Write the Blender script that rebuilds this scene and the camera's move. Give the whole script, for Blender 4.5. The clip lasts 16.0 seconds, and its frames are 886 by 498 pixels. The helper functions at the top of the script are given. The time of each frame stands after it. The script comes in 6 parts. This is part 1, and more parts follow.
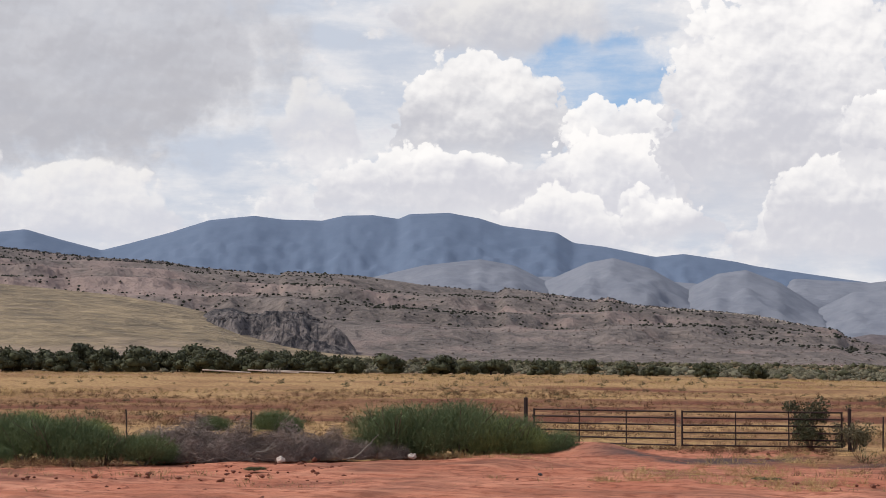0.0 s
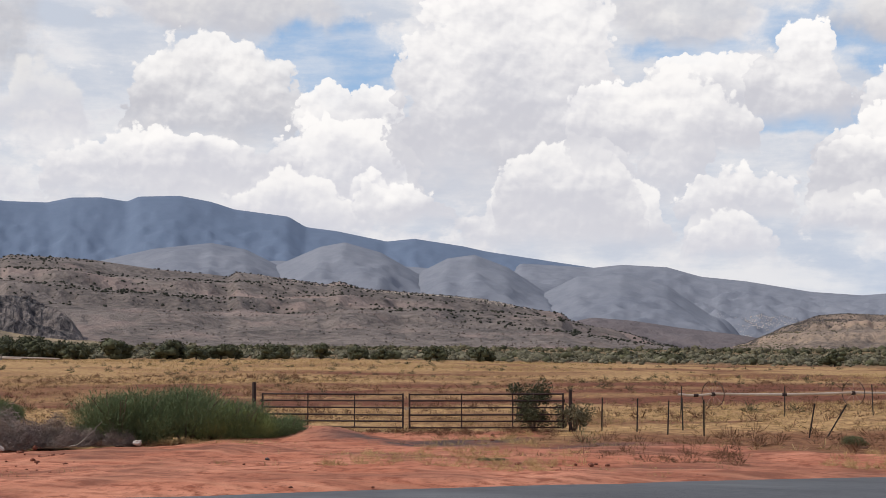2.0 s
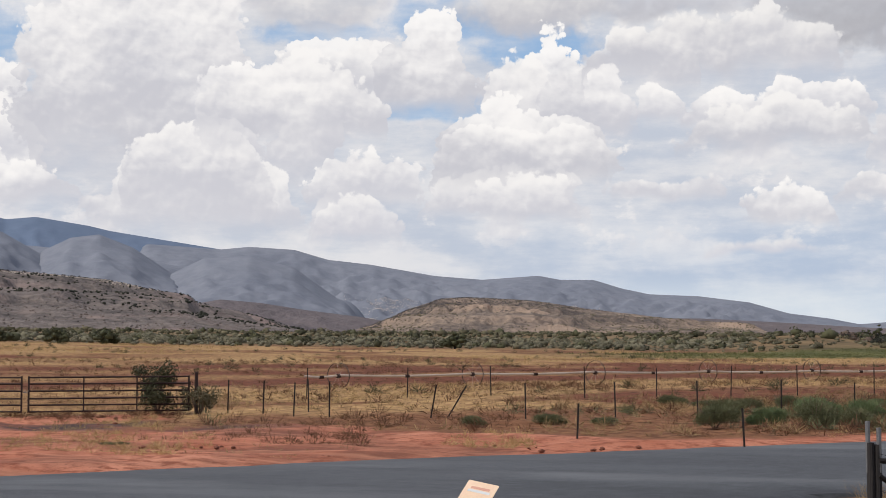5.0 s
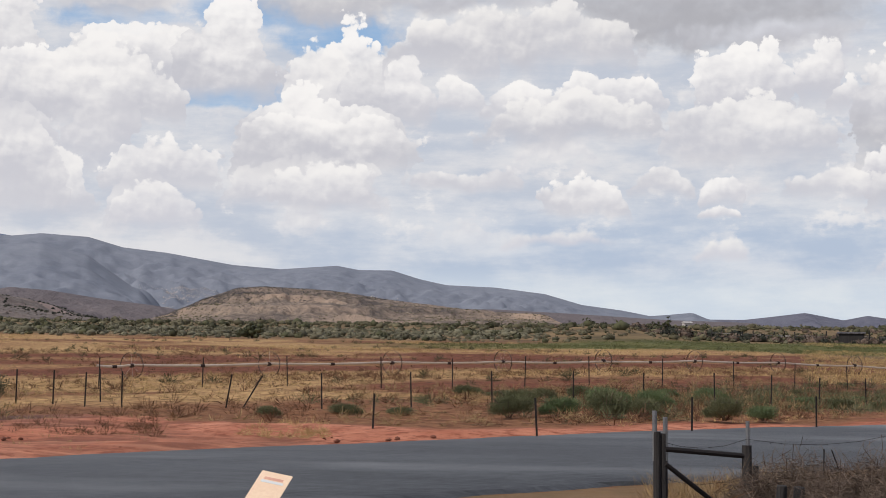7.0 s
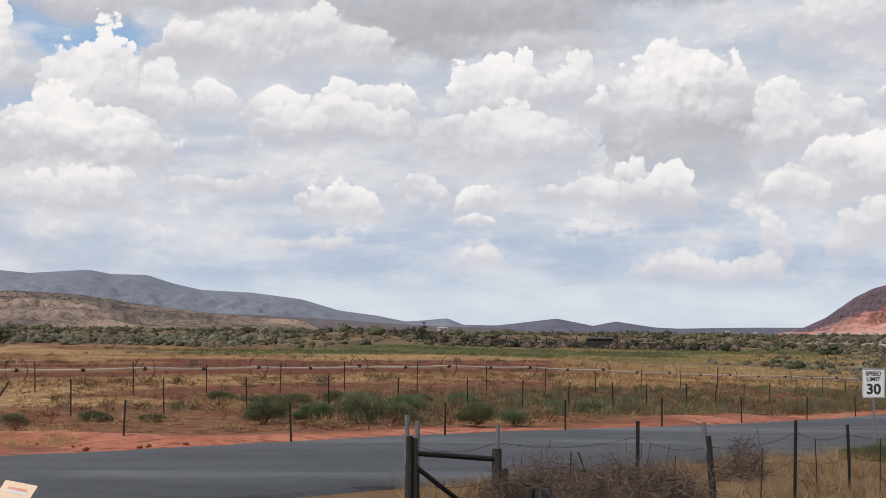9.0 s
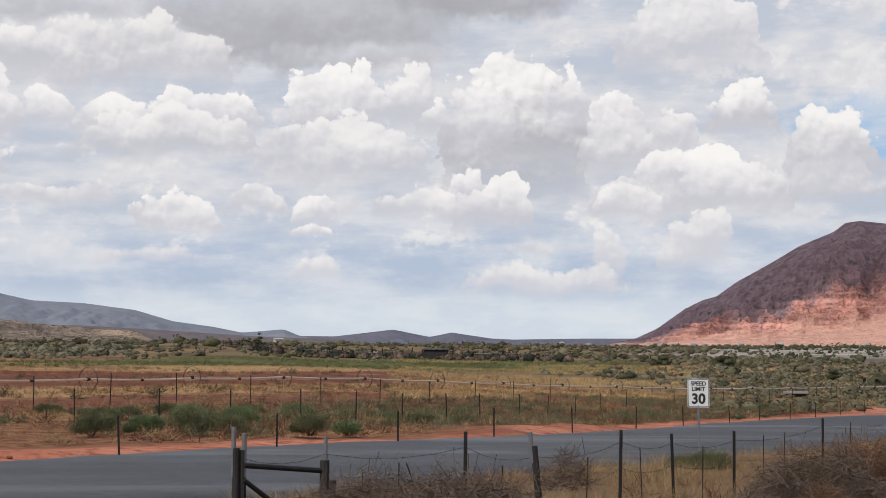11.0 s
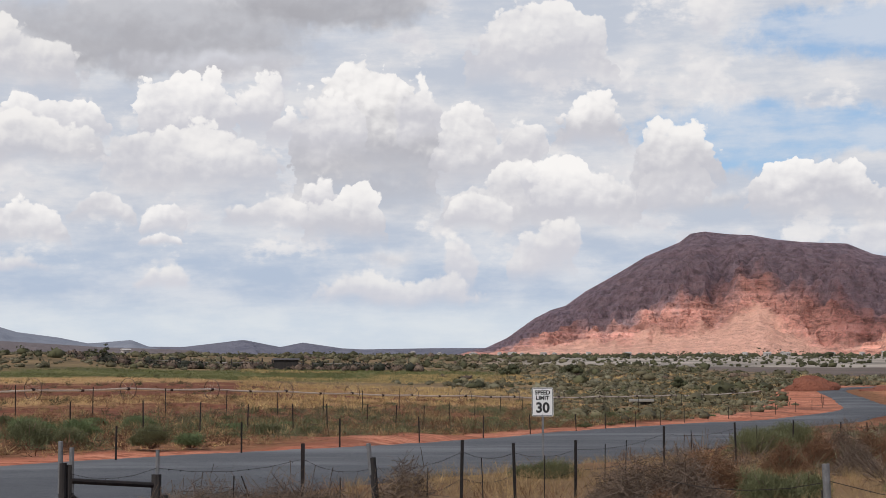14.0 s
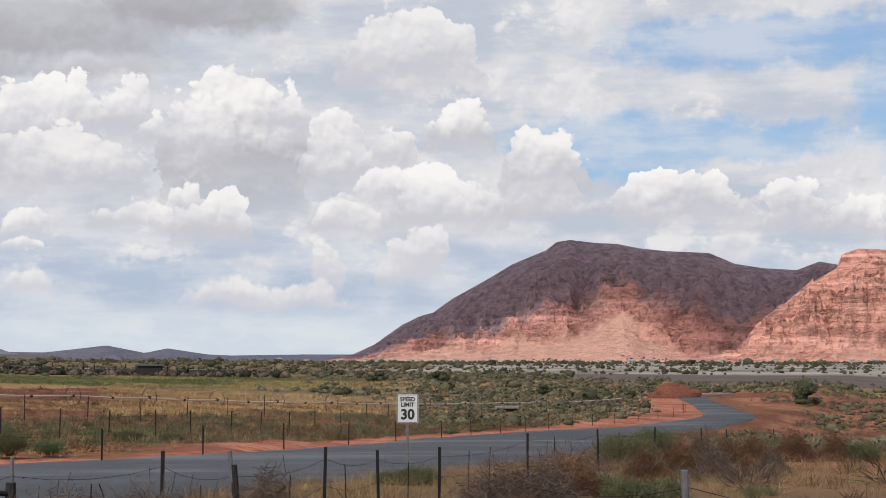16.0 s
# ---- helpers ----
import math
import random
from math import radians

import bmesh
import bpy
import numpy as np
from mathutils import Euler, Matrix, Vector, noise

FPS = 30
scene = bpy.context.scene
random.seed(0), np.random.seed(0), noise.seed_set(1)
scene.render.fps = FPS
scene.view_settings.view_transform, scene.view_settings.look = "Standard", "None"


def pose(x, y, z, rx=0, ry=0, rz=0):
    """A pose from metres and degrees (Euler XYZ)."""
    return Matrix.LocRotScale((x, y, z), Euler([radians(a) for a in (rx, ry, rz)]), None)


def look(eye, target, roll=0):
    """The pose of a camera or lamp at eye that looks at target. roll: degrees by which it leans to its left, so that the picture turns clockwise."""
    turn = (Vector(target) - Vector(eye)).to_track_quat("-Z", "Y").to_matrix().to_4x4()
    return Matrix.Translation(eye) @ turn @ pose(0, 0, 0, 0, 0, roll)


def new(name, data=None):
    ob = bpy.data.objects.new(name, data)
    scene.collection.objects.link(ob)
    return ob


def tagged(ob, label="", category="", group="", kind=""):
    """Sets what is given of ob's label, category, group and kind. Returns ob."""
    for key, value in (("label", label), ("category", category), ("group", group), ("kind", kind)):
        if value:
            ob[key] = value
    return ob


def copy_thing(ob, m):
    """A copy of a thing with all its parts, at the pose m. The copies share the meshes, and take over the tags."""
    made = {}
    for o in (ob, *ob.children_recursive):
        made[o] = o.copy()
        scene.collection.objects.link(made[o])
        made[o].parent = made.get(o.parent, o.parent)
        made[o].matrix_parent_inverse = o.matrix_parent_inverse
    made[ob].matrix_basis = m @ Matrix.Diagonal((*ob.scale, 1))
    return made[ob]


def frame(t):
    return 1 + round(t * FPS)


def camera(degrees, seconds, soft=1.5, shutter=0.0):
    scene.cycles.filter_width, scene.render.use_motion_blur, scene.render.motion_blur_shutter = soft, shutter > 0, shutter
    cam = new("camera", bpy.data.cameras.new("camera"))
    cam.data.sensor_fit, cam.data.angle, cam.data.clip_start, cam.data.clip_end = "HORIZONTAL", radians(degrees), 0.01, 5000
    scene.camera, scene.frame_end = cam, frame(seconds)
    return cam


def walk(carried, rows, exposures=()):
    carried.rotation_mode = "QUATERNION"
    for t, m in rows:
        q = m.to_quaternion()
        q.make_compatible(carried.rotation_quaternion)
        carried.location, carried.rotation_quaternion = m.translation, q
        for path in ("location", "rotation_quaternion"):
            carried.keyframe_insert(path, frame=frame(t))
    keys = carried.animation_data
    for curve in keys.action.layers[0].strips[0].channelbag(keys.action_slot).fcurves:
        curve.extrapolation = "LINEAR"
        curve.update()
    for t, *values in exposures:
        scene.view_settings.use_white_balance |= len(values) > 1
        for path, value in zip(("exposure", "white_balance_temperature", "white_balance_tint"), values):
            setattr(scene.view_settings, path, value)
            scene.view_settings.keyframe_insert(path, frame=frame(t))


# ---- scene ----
# camera on its stand beside the road: seconds, bearing, tilt, lean, and the small sway of the hand in metres
EYE = 2.3
ROWS = [(0.0, -40.0, 4.58, 0.32, -0.12, -0.19), (0.5, -37.34, 4.32, 0.09, -0.11, -0.18), (1.0, -34.92, 4.11, -0.04, -0.1, -0.15),
        (1.5, -32.62, 4.03, -0.05, -0.08, -0.13), (2.0, -30.35, 4.03, -0.1, -0.07, -0.12), (2.5, -28.07, 4.04, -0.15, -0.07, -0.11),
        (3.0, -25.75, 3.99, -0.25, -0.1, -0.12), (3.5, -23.33, 3.85, -0.28, -0.12, -0.11), (4.0, -20.97, 3.65, -0.24, -0.13, -0.11),
        (6.5, -11.71, 3.12, 0.2, -0.09, -0.03), (7.0, -9.76, 3.02, 0.21, -0.1, -0.04), (7.5, -7.73, 2.94, 0.14, -0.09, -0.06),
        (8.0, -5.6, 2.94, 0.14, -0.08, -0.02), (8.5, -3.31, 3.05, 0.12, -0.08, 0.0), (9.0, -1.03, 3.24, 0.18, -0.07, -0.03),
        (9.5, 1.02, 3.39, 0.14, -0.07, -0.07), (10.0, 2.71, 3.5, 0.08, -0.05, -0.07), (12.5, 6.89, 3.81, 0.1, 0.13, 0.11),
        (13.0, 7.83, 3.87, -0.04, 0.16, 0.15), (13.5, 8.95, 3.94, -0.15, 0.19, 0.2), (14.0, 10.19, 4.0, -0.16, 0.21, 0.25),
        (14.5, 11.46, 4.05, -0.15, 0.24, 0.27), (15.0, 12.7, 4.09, -0.11, 0.25, 0.26), (15.5, 13.85, 4.13, -0.11, 0.26, 0.27),
        (16.0, 14.95, 4.23, 0.0, 0.26, 0.31)]
cam = camera(31.09, 16.0, soft=0.7)
walk(cam, [(t, pose(x, y, EYE, 90 + p, 0, -b) @ pose(0, 0, 0, 0, 0, r)) for t, b, p, r, x, y in ROWS],
     exposures=[(0.0, -0.08), (4.0, -0.14), (8.0, -0.2), (16.0, -0.2)])

# ---------------------------------------------------------------- light
SUN_BEARING, SUN_HEIGHT = 228.0, 48.0


def sky_world():
    w = bpy.data.worlds.new("sky")
    scene.world = w
    w.use_nodes = True
    nt = w.node_tree
    nt.nodes.clear()
    N, L = nt.nodes.new, nt.links.new

    def math_(op, a, b=None, c=None, clamp=False):
        n = N("ShaderNodeMath")
        n.operation, n.use_clamp = op, clamp
        for i, v in enumerate((a, b, c)):
            if v is None:
                continue
            if isinstance(v, (int, float)):
                n.inputs[i].default_value = v
            else:
                L(v, n.inputs[i])
        return n.outputs[0]

    def vmath(op, a, b=None, c=None):
        n = N("ShaderNodeVectorMath")
        n.operation = op
        for i, v in enumerate((a, b, c)):
            if v is None:
                continue
            if isinstance(v, (tuple, list)):
                n.inputs[i].default_value = v
            elif isinstance(v, (int, float)):
                n.inputs["Scale"].default_value = v
            else:
                L(v, n.inputs[i])
        return n.outputs["Value"] if op in ("LENGTH", "DOT_PRODUCT") else n.outputs["Vector"]

    def mix(f, a, b):
        n = N("ShaderNodeMix")
        n.data_type = "RGBA"
        for k, v in ((0, f), (6, a), (7, b)):
            if isinstance(v, (tuple, list)):
                n.inputs[k].default_value = (*v, 1)
            elif isinstance(v, (int, float)):
                n.inputs[k].default_value = v
            else:
                L(v, n.inputs[k])
        return n.outputs[2]

    def ramp(f, a, b):
        n = N("ShaderNodeMapRange")
        n.interpolation_type = "SMOOTHSTEP"
        L(f, n.inputs[0])
        n.inputs[1].default_value, n.inputs[2].default_value = a, b
        return n.outputs[0]

    sky = N("ShaderNodeTexSky")
    sky.sky_type, sky.sun_disc = "NISHITA", False
    sky.ozone_density, sky.dust_density = 3.0, 0.3
    sky.sun_elevation, sky.sun_rotation = radians(SUN_HEIGHT), radians(SUN_BEARING)
    blue = vmath("SCALE", sky.outputs[0], 0.13)
    way = N("ShaderNodeTexCoord").outputs["Generated"]
    xyz = N("ShaderNodeSeparateXYZ")
    L(way, xyz.inputs[0])
    bearing = math_("MULTIPLY", math_("ARCTAN2", xyz.outputs[0], xyz.outputs[1]), 57.2958)
    height = math_("MULTIPLY", math_("ARCSINE", xyz.outputs[2]), 57.2958)
    flat = N("ShaderNodeCombineXYZ")
    L(bearing, flat.inputs[0])
    L(height, flat.inputs[1])
    flat = flat.outputs[0]

    def noise_(vec, scale, detail, rough=0.55, kind="FBM", color=False):
        n = N("ShaderNodeTexNoise")
        n.inputs["Scale"].default_value, n.inputs["Detail"].default_value, n.inputs["Roughness"].default_value = scale, detail, rough
        L(vec, n.inputs["Vector"])
        return n.outputs["Color" if color else "Fac"]

    def blobs(p, rows, soft=0.25):
        out = None
        for b, e, rb, re in rows:
            d = vmath("LENGTH", vmath("MULTIPLY_ADD", p, (1 / rb, 1 / re, 0), (-b / rb, -e / re, 0)))
            d = math_("SUBTRACT", 1.0, d)
            out = d if out is None else math_("SMOOTH_MAX", out, d, soft)
        return out

    def bulges(p, scale, detail):
        n = N("ShaderNodeTexVoronoi")
        n.feature = "SMOOTH_F1"
        n.inputs["Scale"].default_value, n.inputs["Detail"].default_value = scale, detail
        n.inputs["Roughness"].default_value = 0.55
        n.inputs["Smoothness"].default_value = 0.25
        L(p, n.inputs["Vector"])
        return n.outputs["Distance"]

    def spread_(vec, scale, detail, amount):
        n = N("ShaderNodeTexNoise")
        n.noise_dimensions = "2D"
        n.inputs["Scale"].default_value, n.inputs["Detail"].default_value = scale, detail
        L(vec, n.inputs["Vector"])
        return vmath("MULTIPLY_ADD", vmath("SUBTRACT", n.outputs["Color"], (0.5, 0.5, 0.5)), (amount, amount, 0), vec)

    # the air drifts the outlines about, and heads of cloud bulge at three sizes
    p = spread_(flat, 0.45, 3, 1.1)
    curls = spread_(flat, 2.2, 3, 0.35)
    fine = noise_(flat, 7.0, 4, 0.6)
    wisp = noise_(flat, 0.9, 6, 0.62)
    soft = noise_(vmath("MULTIPLY", flat, (0.5, 1.0, 0)), 0.75, 5, 0.55)

    def heads(q):
        h = math_("MULTIPLY_ADD", bulges(q, 0.62, 0.0), -0.85, 0.36)
        return math_("ADD", h, math_("MULTIPLY_ADD", bulges(q, 1.9, 1.0), -0.42, 0.17))
    swell = heads(curls)
    lit = math_("SUBTRACT", swell, heads(vmath("ADD", curls, (-0.10, 0.22, 0))))
    edge = math_("MULTIPLY_ADD", fine, 0.22, math_("ADD", swell, 0.20))
    relief = math_("MULTIPLY", lit, 0.40)

    # a thin lilac-white sheet with bluish lanes, paler towards the horizon
    lanes = noise_(vmath("MULTIPLY", flat, (0.11, 0.62, 0)), 1.0, 6, 0.58)
    banks = noise_(vmath("MULTIPLY", flat, (0.28, 0.55, 0)), 1.0, 6, 0.6)
    lane = ramp(math_("MULTIPLY_ADD", banks, 0.6, math_("MULTIPLY", lanes, 0.7)), 0.52, 0.78)
    low = math_("MULTIPLY", ramp(height, 5.6, 3.2), ramp(bearing, -22.0, -6.0))
    veil = mix(low, mix(lane, (0.66, 0.715, 0.825), (0.93, 0.925, 0.95)), mix(lane, (0.57, 0.67, 0.835), (0.83, 0.87, 0.945)))
    veil = mix(ramp(height, 2.6, 1.2), veil, mix(lane, (0.76, 0.845, 0.95), (0.88, 0.935, 0.99)))
    hole = ramp(math_("ADD", blobs(p, HOLES), math_("MULTIPLY_ADD", wisp, 1.1, -0.55)), -0.15, 0.35)
    clear = mix(0.55, blue, (0.38, 0.615, 0.97))
    sky_out = mix(math_("MULTIPLY", hole, math_("MULTIPLY_ADD", lane, -0.55, 0.95)), veil, clear)
    lesser = math_("MULTIPLY_ADD", math_("ADD", banks, -0.5), 3.2, math_("MULTIPLY", edge, 0.75))
    lesser = math_("MULTIPLY", ramp(lesser, 0.08, 0.42), math_("MULTIPLY", ramp(height, 2.6, 4.4), math_("MULTIPLY_ADD", hole, -0.85, 0.8)))
    heads_tone = mix(ramp(math_("ADD", math_("MULTIPLY_ADD", soft, 1.2, -0.1), relief), 0.2, 0.75), (0.76, 0.765, 0.84), (1.06, 1.035, 1.03))
    sky_out = mix(lesser, sky_out, heads_tone)
    def cloud_group(sheet):
        """One cloud laid over the sky behind it, as a node group."""
        g = bpy.data.node_groups.new("cloud_sheet" if sheet else "cumulus", "ShaderNodeTree")
        for label, kind in (("Behind", "NodeSocketColor"), ("Place", "NodeSocketVector"), ("Edge", "NodeSocketFloat"), ("Soft", "NodeSocketFloat"), ("Relief", "NodeSocketFloat"),
                            ("Scale", "NodeSocketVector"), ("Shift", "NodeSocketVector"), ("Size", "NodeSocketFloat"), ("Ragged", "NodeSocketFloat"), ("Crisp", "NodeSocketFloat"),
                            ("Shade", "NodeSocketColor"), ("Light", "NodeSocketColor"), ("Cover", "NodeSocketFloat")):
            g.interface.new_socket(label, in_out="INPUT", socket_type=kind)
        g.interface.new_socket("Sky", in_out="OUTPUT", socket_type="NodeSocketColor")
        return g

    for sheet, rows in ((True, [q for q in SHEETS + HEAPS if q[4] < 0.7 and q[5] > 0.35]), (False, [q for q in SHEETS + HEAPS if not (q[4] < 0.7 and q[5] > 0.35)])):
        g = cloud_group(sheet)
        N, L = g.nodes.new, g.links.new
        given = N("NodeGroupInput").outputs
        behind, q = given["Behind"], N("ShaderNodeSeparateXYZ")
        here = vmath("MULTIPLY_ADD", behind, (1e-6, 1e-6, 0), given["Place"])  # keeps the clouds in their order, far ones first
        L(vmath("ADD", vmath("MULTIPLY", here, given["Scale"]), given["Shift"]), q.inputs[0])
        u, v = q.outputs[0], q.outputs[1]
        vv = math_("MULTIPLY_ADD", v, 2.0, -1.0) if sheet else math_("MAXIMUM", v, 0.0)
        d = math_("SQRT", math_("MULTIPLY_ADD", vv, vv, math_("MULTIPLY", u, u)))
        d = math_("MULTIPLY_ADD", math_("SUBTRACT", 1.0, d), given["Size"], math_("MULTIPLY", given["Edge"], given["Ragged"]))
        top = ramp(d, -0.25 if sheet else -0.02, 1.0)
        L(given["Crisp"], top.node.inputs[2])
        alpha = math_("MULTIPLY", top, ramp(math_("MULTIPLY_ADD", given["Soft"], 0.5, v), -0.12, 0.3 if sheet else 0.5))
        shade = math_("ADD", math_("MULTIPLY_ADD", v, 0.66, math_("MULTIPLY_ADD", given["Soft"], 1.0, -0.40)), given["Relief"])
        tone = mix(ramp(shade, 0.08, 0.84), given["Shade"], given["Light"])
        L(mix(math_("MULTIPLY", alpha, given["Cover"]), behind, tone), N("NodeGroupOutput").inputs[0])
        N, L = nt.nodes.new, nt.links.new
        for b, e, rb, h, white, grey in rows:
            c = N("ShaderNodeGroup")
            c.node_tree = g
            for label, made in (("Behind", sky_out), ("Place", p), ("Edge", edge), ("Soft", soft), ("Relief", relief)):
                L(made, c.inputs[label])
            size = min(rb, h, 2.4)
            dark = 0.86 - 0.25 * grey - 0.12 * max(0.0, -white)
            pale = 0.90 + 0.27 * white if white > 0 else dark + 0.14
            for label, value in (("Scale", (1 / rb, 1 / h, 0)), ("Shift", (-b / rb, -e / h, 0)), ("Size", size), ("Ragged", min(1.0, 0.35 + 0.4 * size)),
                                 ("Crisp", 0.9 if sheet else 0.07 + 0.5 * (1 - max(white, 0)) ** 1.5), ("Shade", (dark * 0.965, dark * 0.96, dark * 1.04, 1)),
                                 ("Light", (pale * 1.015, pale * 0.988, pale * 0.97, 1) if white > 0 else (pale * 0.965, pale * 0.975, pale * 1.05, 1)),
                                 ("Cover", 0.62 + 0.35 * max(white, 0.2) if white > 0 else 0.92)):
                c.inputs[label].default_value = value
            sky_out = c.outputs[0]
    # overhead the cloud breaks up and the blue shows
    broken = ramp(noise_(way, 2.2, 5, 0.55), 0.62, 0.44)
    sky_out = mix(math_("MULTIPLY", ramp(height, 15.0, 34.0), math_("MULTIPLY_ADD", broken, 0.5, 0.42)), sky_out, blue)
    up = ramp(height, -1.0, 0.0)
    sky_out = mix(up, (0.3, 0.24, 0.2), sky_out)
    bg = N("ShaderNodeBackground")
    L(sky_out, bg.inputs[0])
    bg.inputs[1].default_value = 0.92
    out = N("ShaderNodeOutputWorld")
    L(bg.outputs[0], out.inputs[0])


# cumulus: bearing, height of the base, half width, height in degrees, whiteness, greyness of the base
HEAPS = [(-38.66, 8.3, 3.26, 3.22, 0.85, 0.75), (-33.49, 7.43, 2.52, 2.57, 0.9, 0.35), (-40.18, 5.98, 4.78, 2.11, 0.85, 0.3), (-34.11, 5.42, 3.53, 3.33, 0.9, 0.25), (-32.68, 5.71, 1.3, 1.01, 0.95, 0.2), (-53.14, 4.8, 3.96, 2.67, 0.55, 0.2), (-44.55, 8.3, 1.62, 2.11, 0.3, 0.3), (-27.7, 6.86, 4.42, 7.51, 0.95, 0.45), (-27.66, 6.86, 2.03, 2.53, 0.45, 0.7), (-39.09, 6.69, 3.37, 1.38, 0.9, 0.3), (-32.12, 5.12, 1.81, 1.61, 0.92, 0.3), (-35.79, 4.79, 2.67, 1.7, 0.8, 0.2), (-19.78, 8.7, 4.63, 2.06, 0.9, 0.45), (-17.44, 8.85, 1.79, 3.04, 1, 0.5), (-13.06, 7.52, 1.41, 3.28, 1, 0.45)]
HEAPS += [(-14.38, 7.46, 1.37, 2.57, 0.85, 0.4), (-11.18, 7.85, 0.86, 1.76, 1, 0.4), (-9.78, 9.43, 2.07, 1.97, 0.75, 0.4), (-24.36, 8.16, 1.58, 1.96, 1, 0.35), (-21.36, 7.62, 2.43, 1.91, 0.9, 0.4), (-24.81, 6.54, 1.63, 1.42, 0.95, 0.3), (-21.97, 6.22, 1.42, 2.63, 0.9, 0.35), (-14.26, 6.17, 3.18, 2.52, 0.92, 0.5), (-19.84, 5.88, 0.91, 0.91, 0.95, 0.3), (-20.55, 3.97, 1.21, 1.92, 0.75, 0.2), (-14.79, 4.79, 2.94, 1.4, 0.8, 0.3), (-25.63, 4.42, 3.87, 2.44, 0.8, 0.3), (-25.82, 5.16, 2.58, 2.75, 0.85, 0.35), (-19.86, 5.19, 2.39, 1.61, 0.9, 0.3), (-22.41, 7.53, 3.53, 2.57, 0.85, 0.4)]
HEAPS += [(-20.07, 3.88, 1.39, 1.41, 0.8, 0.2), (-14.12, 6.07, 3.35, 1.82, 0.9, 0.5), (-14.23, 4.65, 2.03, 1.32, 0.8, 0.3), (-10.88, 7.91, 0.92, 1.75, 1, 0.35), (-9.15, 8.01, 1.02, 1.01, 0.9, 0.3), (-7.25, 9.84, 4.54, 1.79, 0.7, 0.5), (-6.82, 7.83, 1.72, 1.16, 0.95, 0.35), (-3.51, 7.85, 1.99, 1.65, 0.95, 0.35), (-4.73, 6.97, 3.81, 1.5, 0.75, 0.5), (1.04, 7.97, 1.93, 2.19, 1, 0.35), (3.58, 8.17, 1.02, 1.95, 0.98, 0.35), (1.14, 6.36, 3.46, 2.12, 0.8, 0.4), (4.6, 7.97, 1.01, 1.01, 0.95, 0.35), (7.46, 6.53, 2.66, 4.46, 1, 0.95), (6.01, 7.65, 1.21, 2.31, 0.98, 0.4)]
HEAPS += [(9.43, 8.21, 0.8, 1.89, 0.95, 0.4), (11.01, 6.68, 1.28, 2.53, 0.95, 0.5), (12.93, 7.04, 0.93, 1.78, 0.95, 0.4), (15.67, 7.75, 1.52, 1.5, 0.9, 0.4), (13.81, 5.14, 3.38, 1.82, 0.88, 0.45), (13.76, 5.93, 0.77, 1.09, 0.98, 0.3), (5.81, 5.54, 0.71, 1.07, 1, 0.3), (6.77, 4.62, 1.66, 1.52, 0.9, 0.4), (3.68, 5.0, 1.52, 0.81, 0.8, 0.3), (-4.69, 4.49, 1.76, 1.07, 0.95, 0.35), (-2.01, 5.18, 1.32, 0.81, 0.85, 0.35), (0.06, 4.67, 0.63, 0.97, 1, 0.25), (-0.02, 4.16, 0.55, 0.37, 1, 0.2), (-8.83, 5.24, 2.07, 0.8, 0.8, 0.3), (10.72, 2.68, 0.59, 1.9, 0.7, 0.15)]
HEAPS += [(8.26, 2.15, 2.85, 0.95, 0.6, 0.15), (8.53, 3.5, 1.1, 0.71, 0.65, 0.4), (13.75, 3.26, 1.16, 1.69, 0.7, 0.2), (0.02, 2.64, 1.32, 0.57, 0.6, 0.1), (-5.64, 3.17, 2.11, 0.5, 0.5, 0.1), (13.64, 10.25, 2.66, 2.67, 0.8, 0.35), (15.65, 8.05, 1.54, 1.32, 0.95, 0.55), (13.2, 7.45, 0.91, 1.31, 0.95, 0.4), (18.65, 6.55, 1.56, 1.74, 0.85, 0.5), (18.51, 5.66, 1.22, 1.65, 0.9, 0.4), (14.3, 5.52, 1.1, 1.47, 0.98, 0.35), (11.48, 4.94, 1.01, 1.21, 0.8, 0.3), (23.6, 5.25, 2.74, 1.85, 1, 0.4), (27.4, 4.94, 1.17, 1.63, 1, 0.4), (30.28, 4.79, 1.61, 1.37, 1, 0.4)]
HEAPS += [(31.88, 4.84, 1.49, 2.14, 1, 0.4), (19.53, 5.35, 3.04, 0.71, 0.6, 0.6), (26.28, 4.76, 4.11, 0.76, 0.55, 0.5), (18.73, 6.47, 1.52, 1.72, 0.85, 0.5), (14.77, 5.17, 1.53, 1.73, 0.95, 0.35), (14.16, 3.64, 0.92, 1.42, 0.7, 0.2), (-62, 7, 6, 3, 0.7, 0.4), (40, 6, 6, 3, 0.9, 0.4), (55, 10, 9, 5, 0.9, 0.4), (-88, 12, 10, 6, 0.8, 0.5), (95, 16, 15, 9, 0.8, 0.5), (-125, 18, 16, 10, 0.8, 0.5), (160, 20, 22, 12, 0.8, 0.5)]
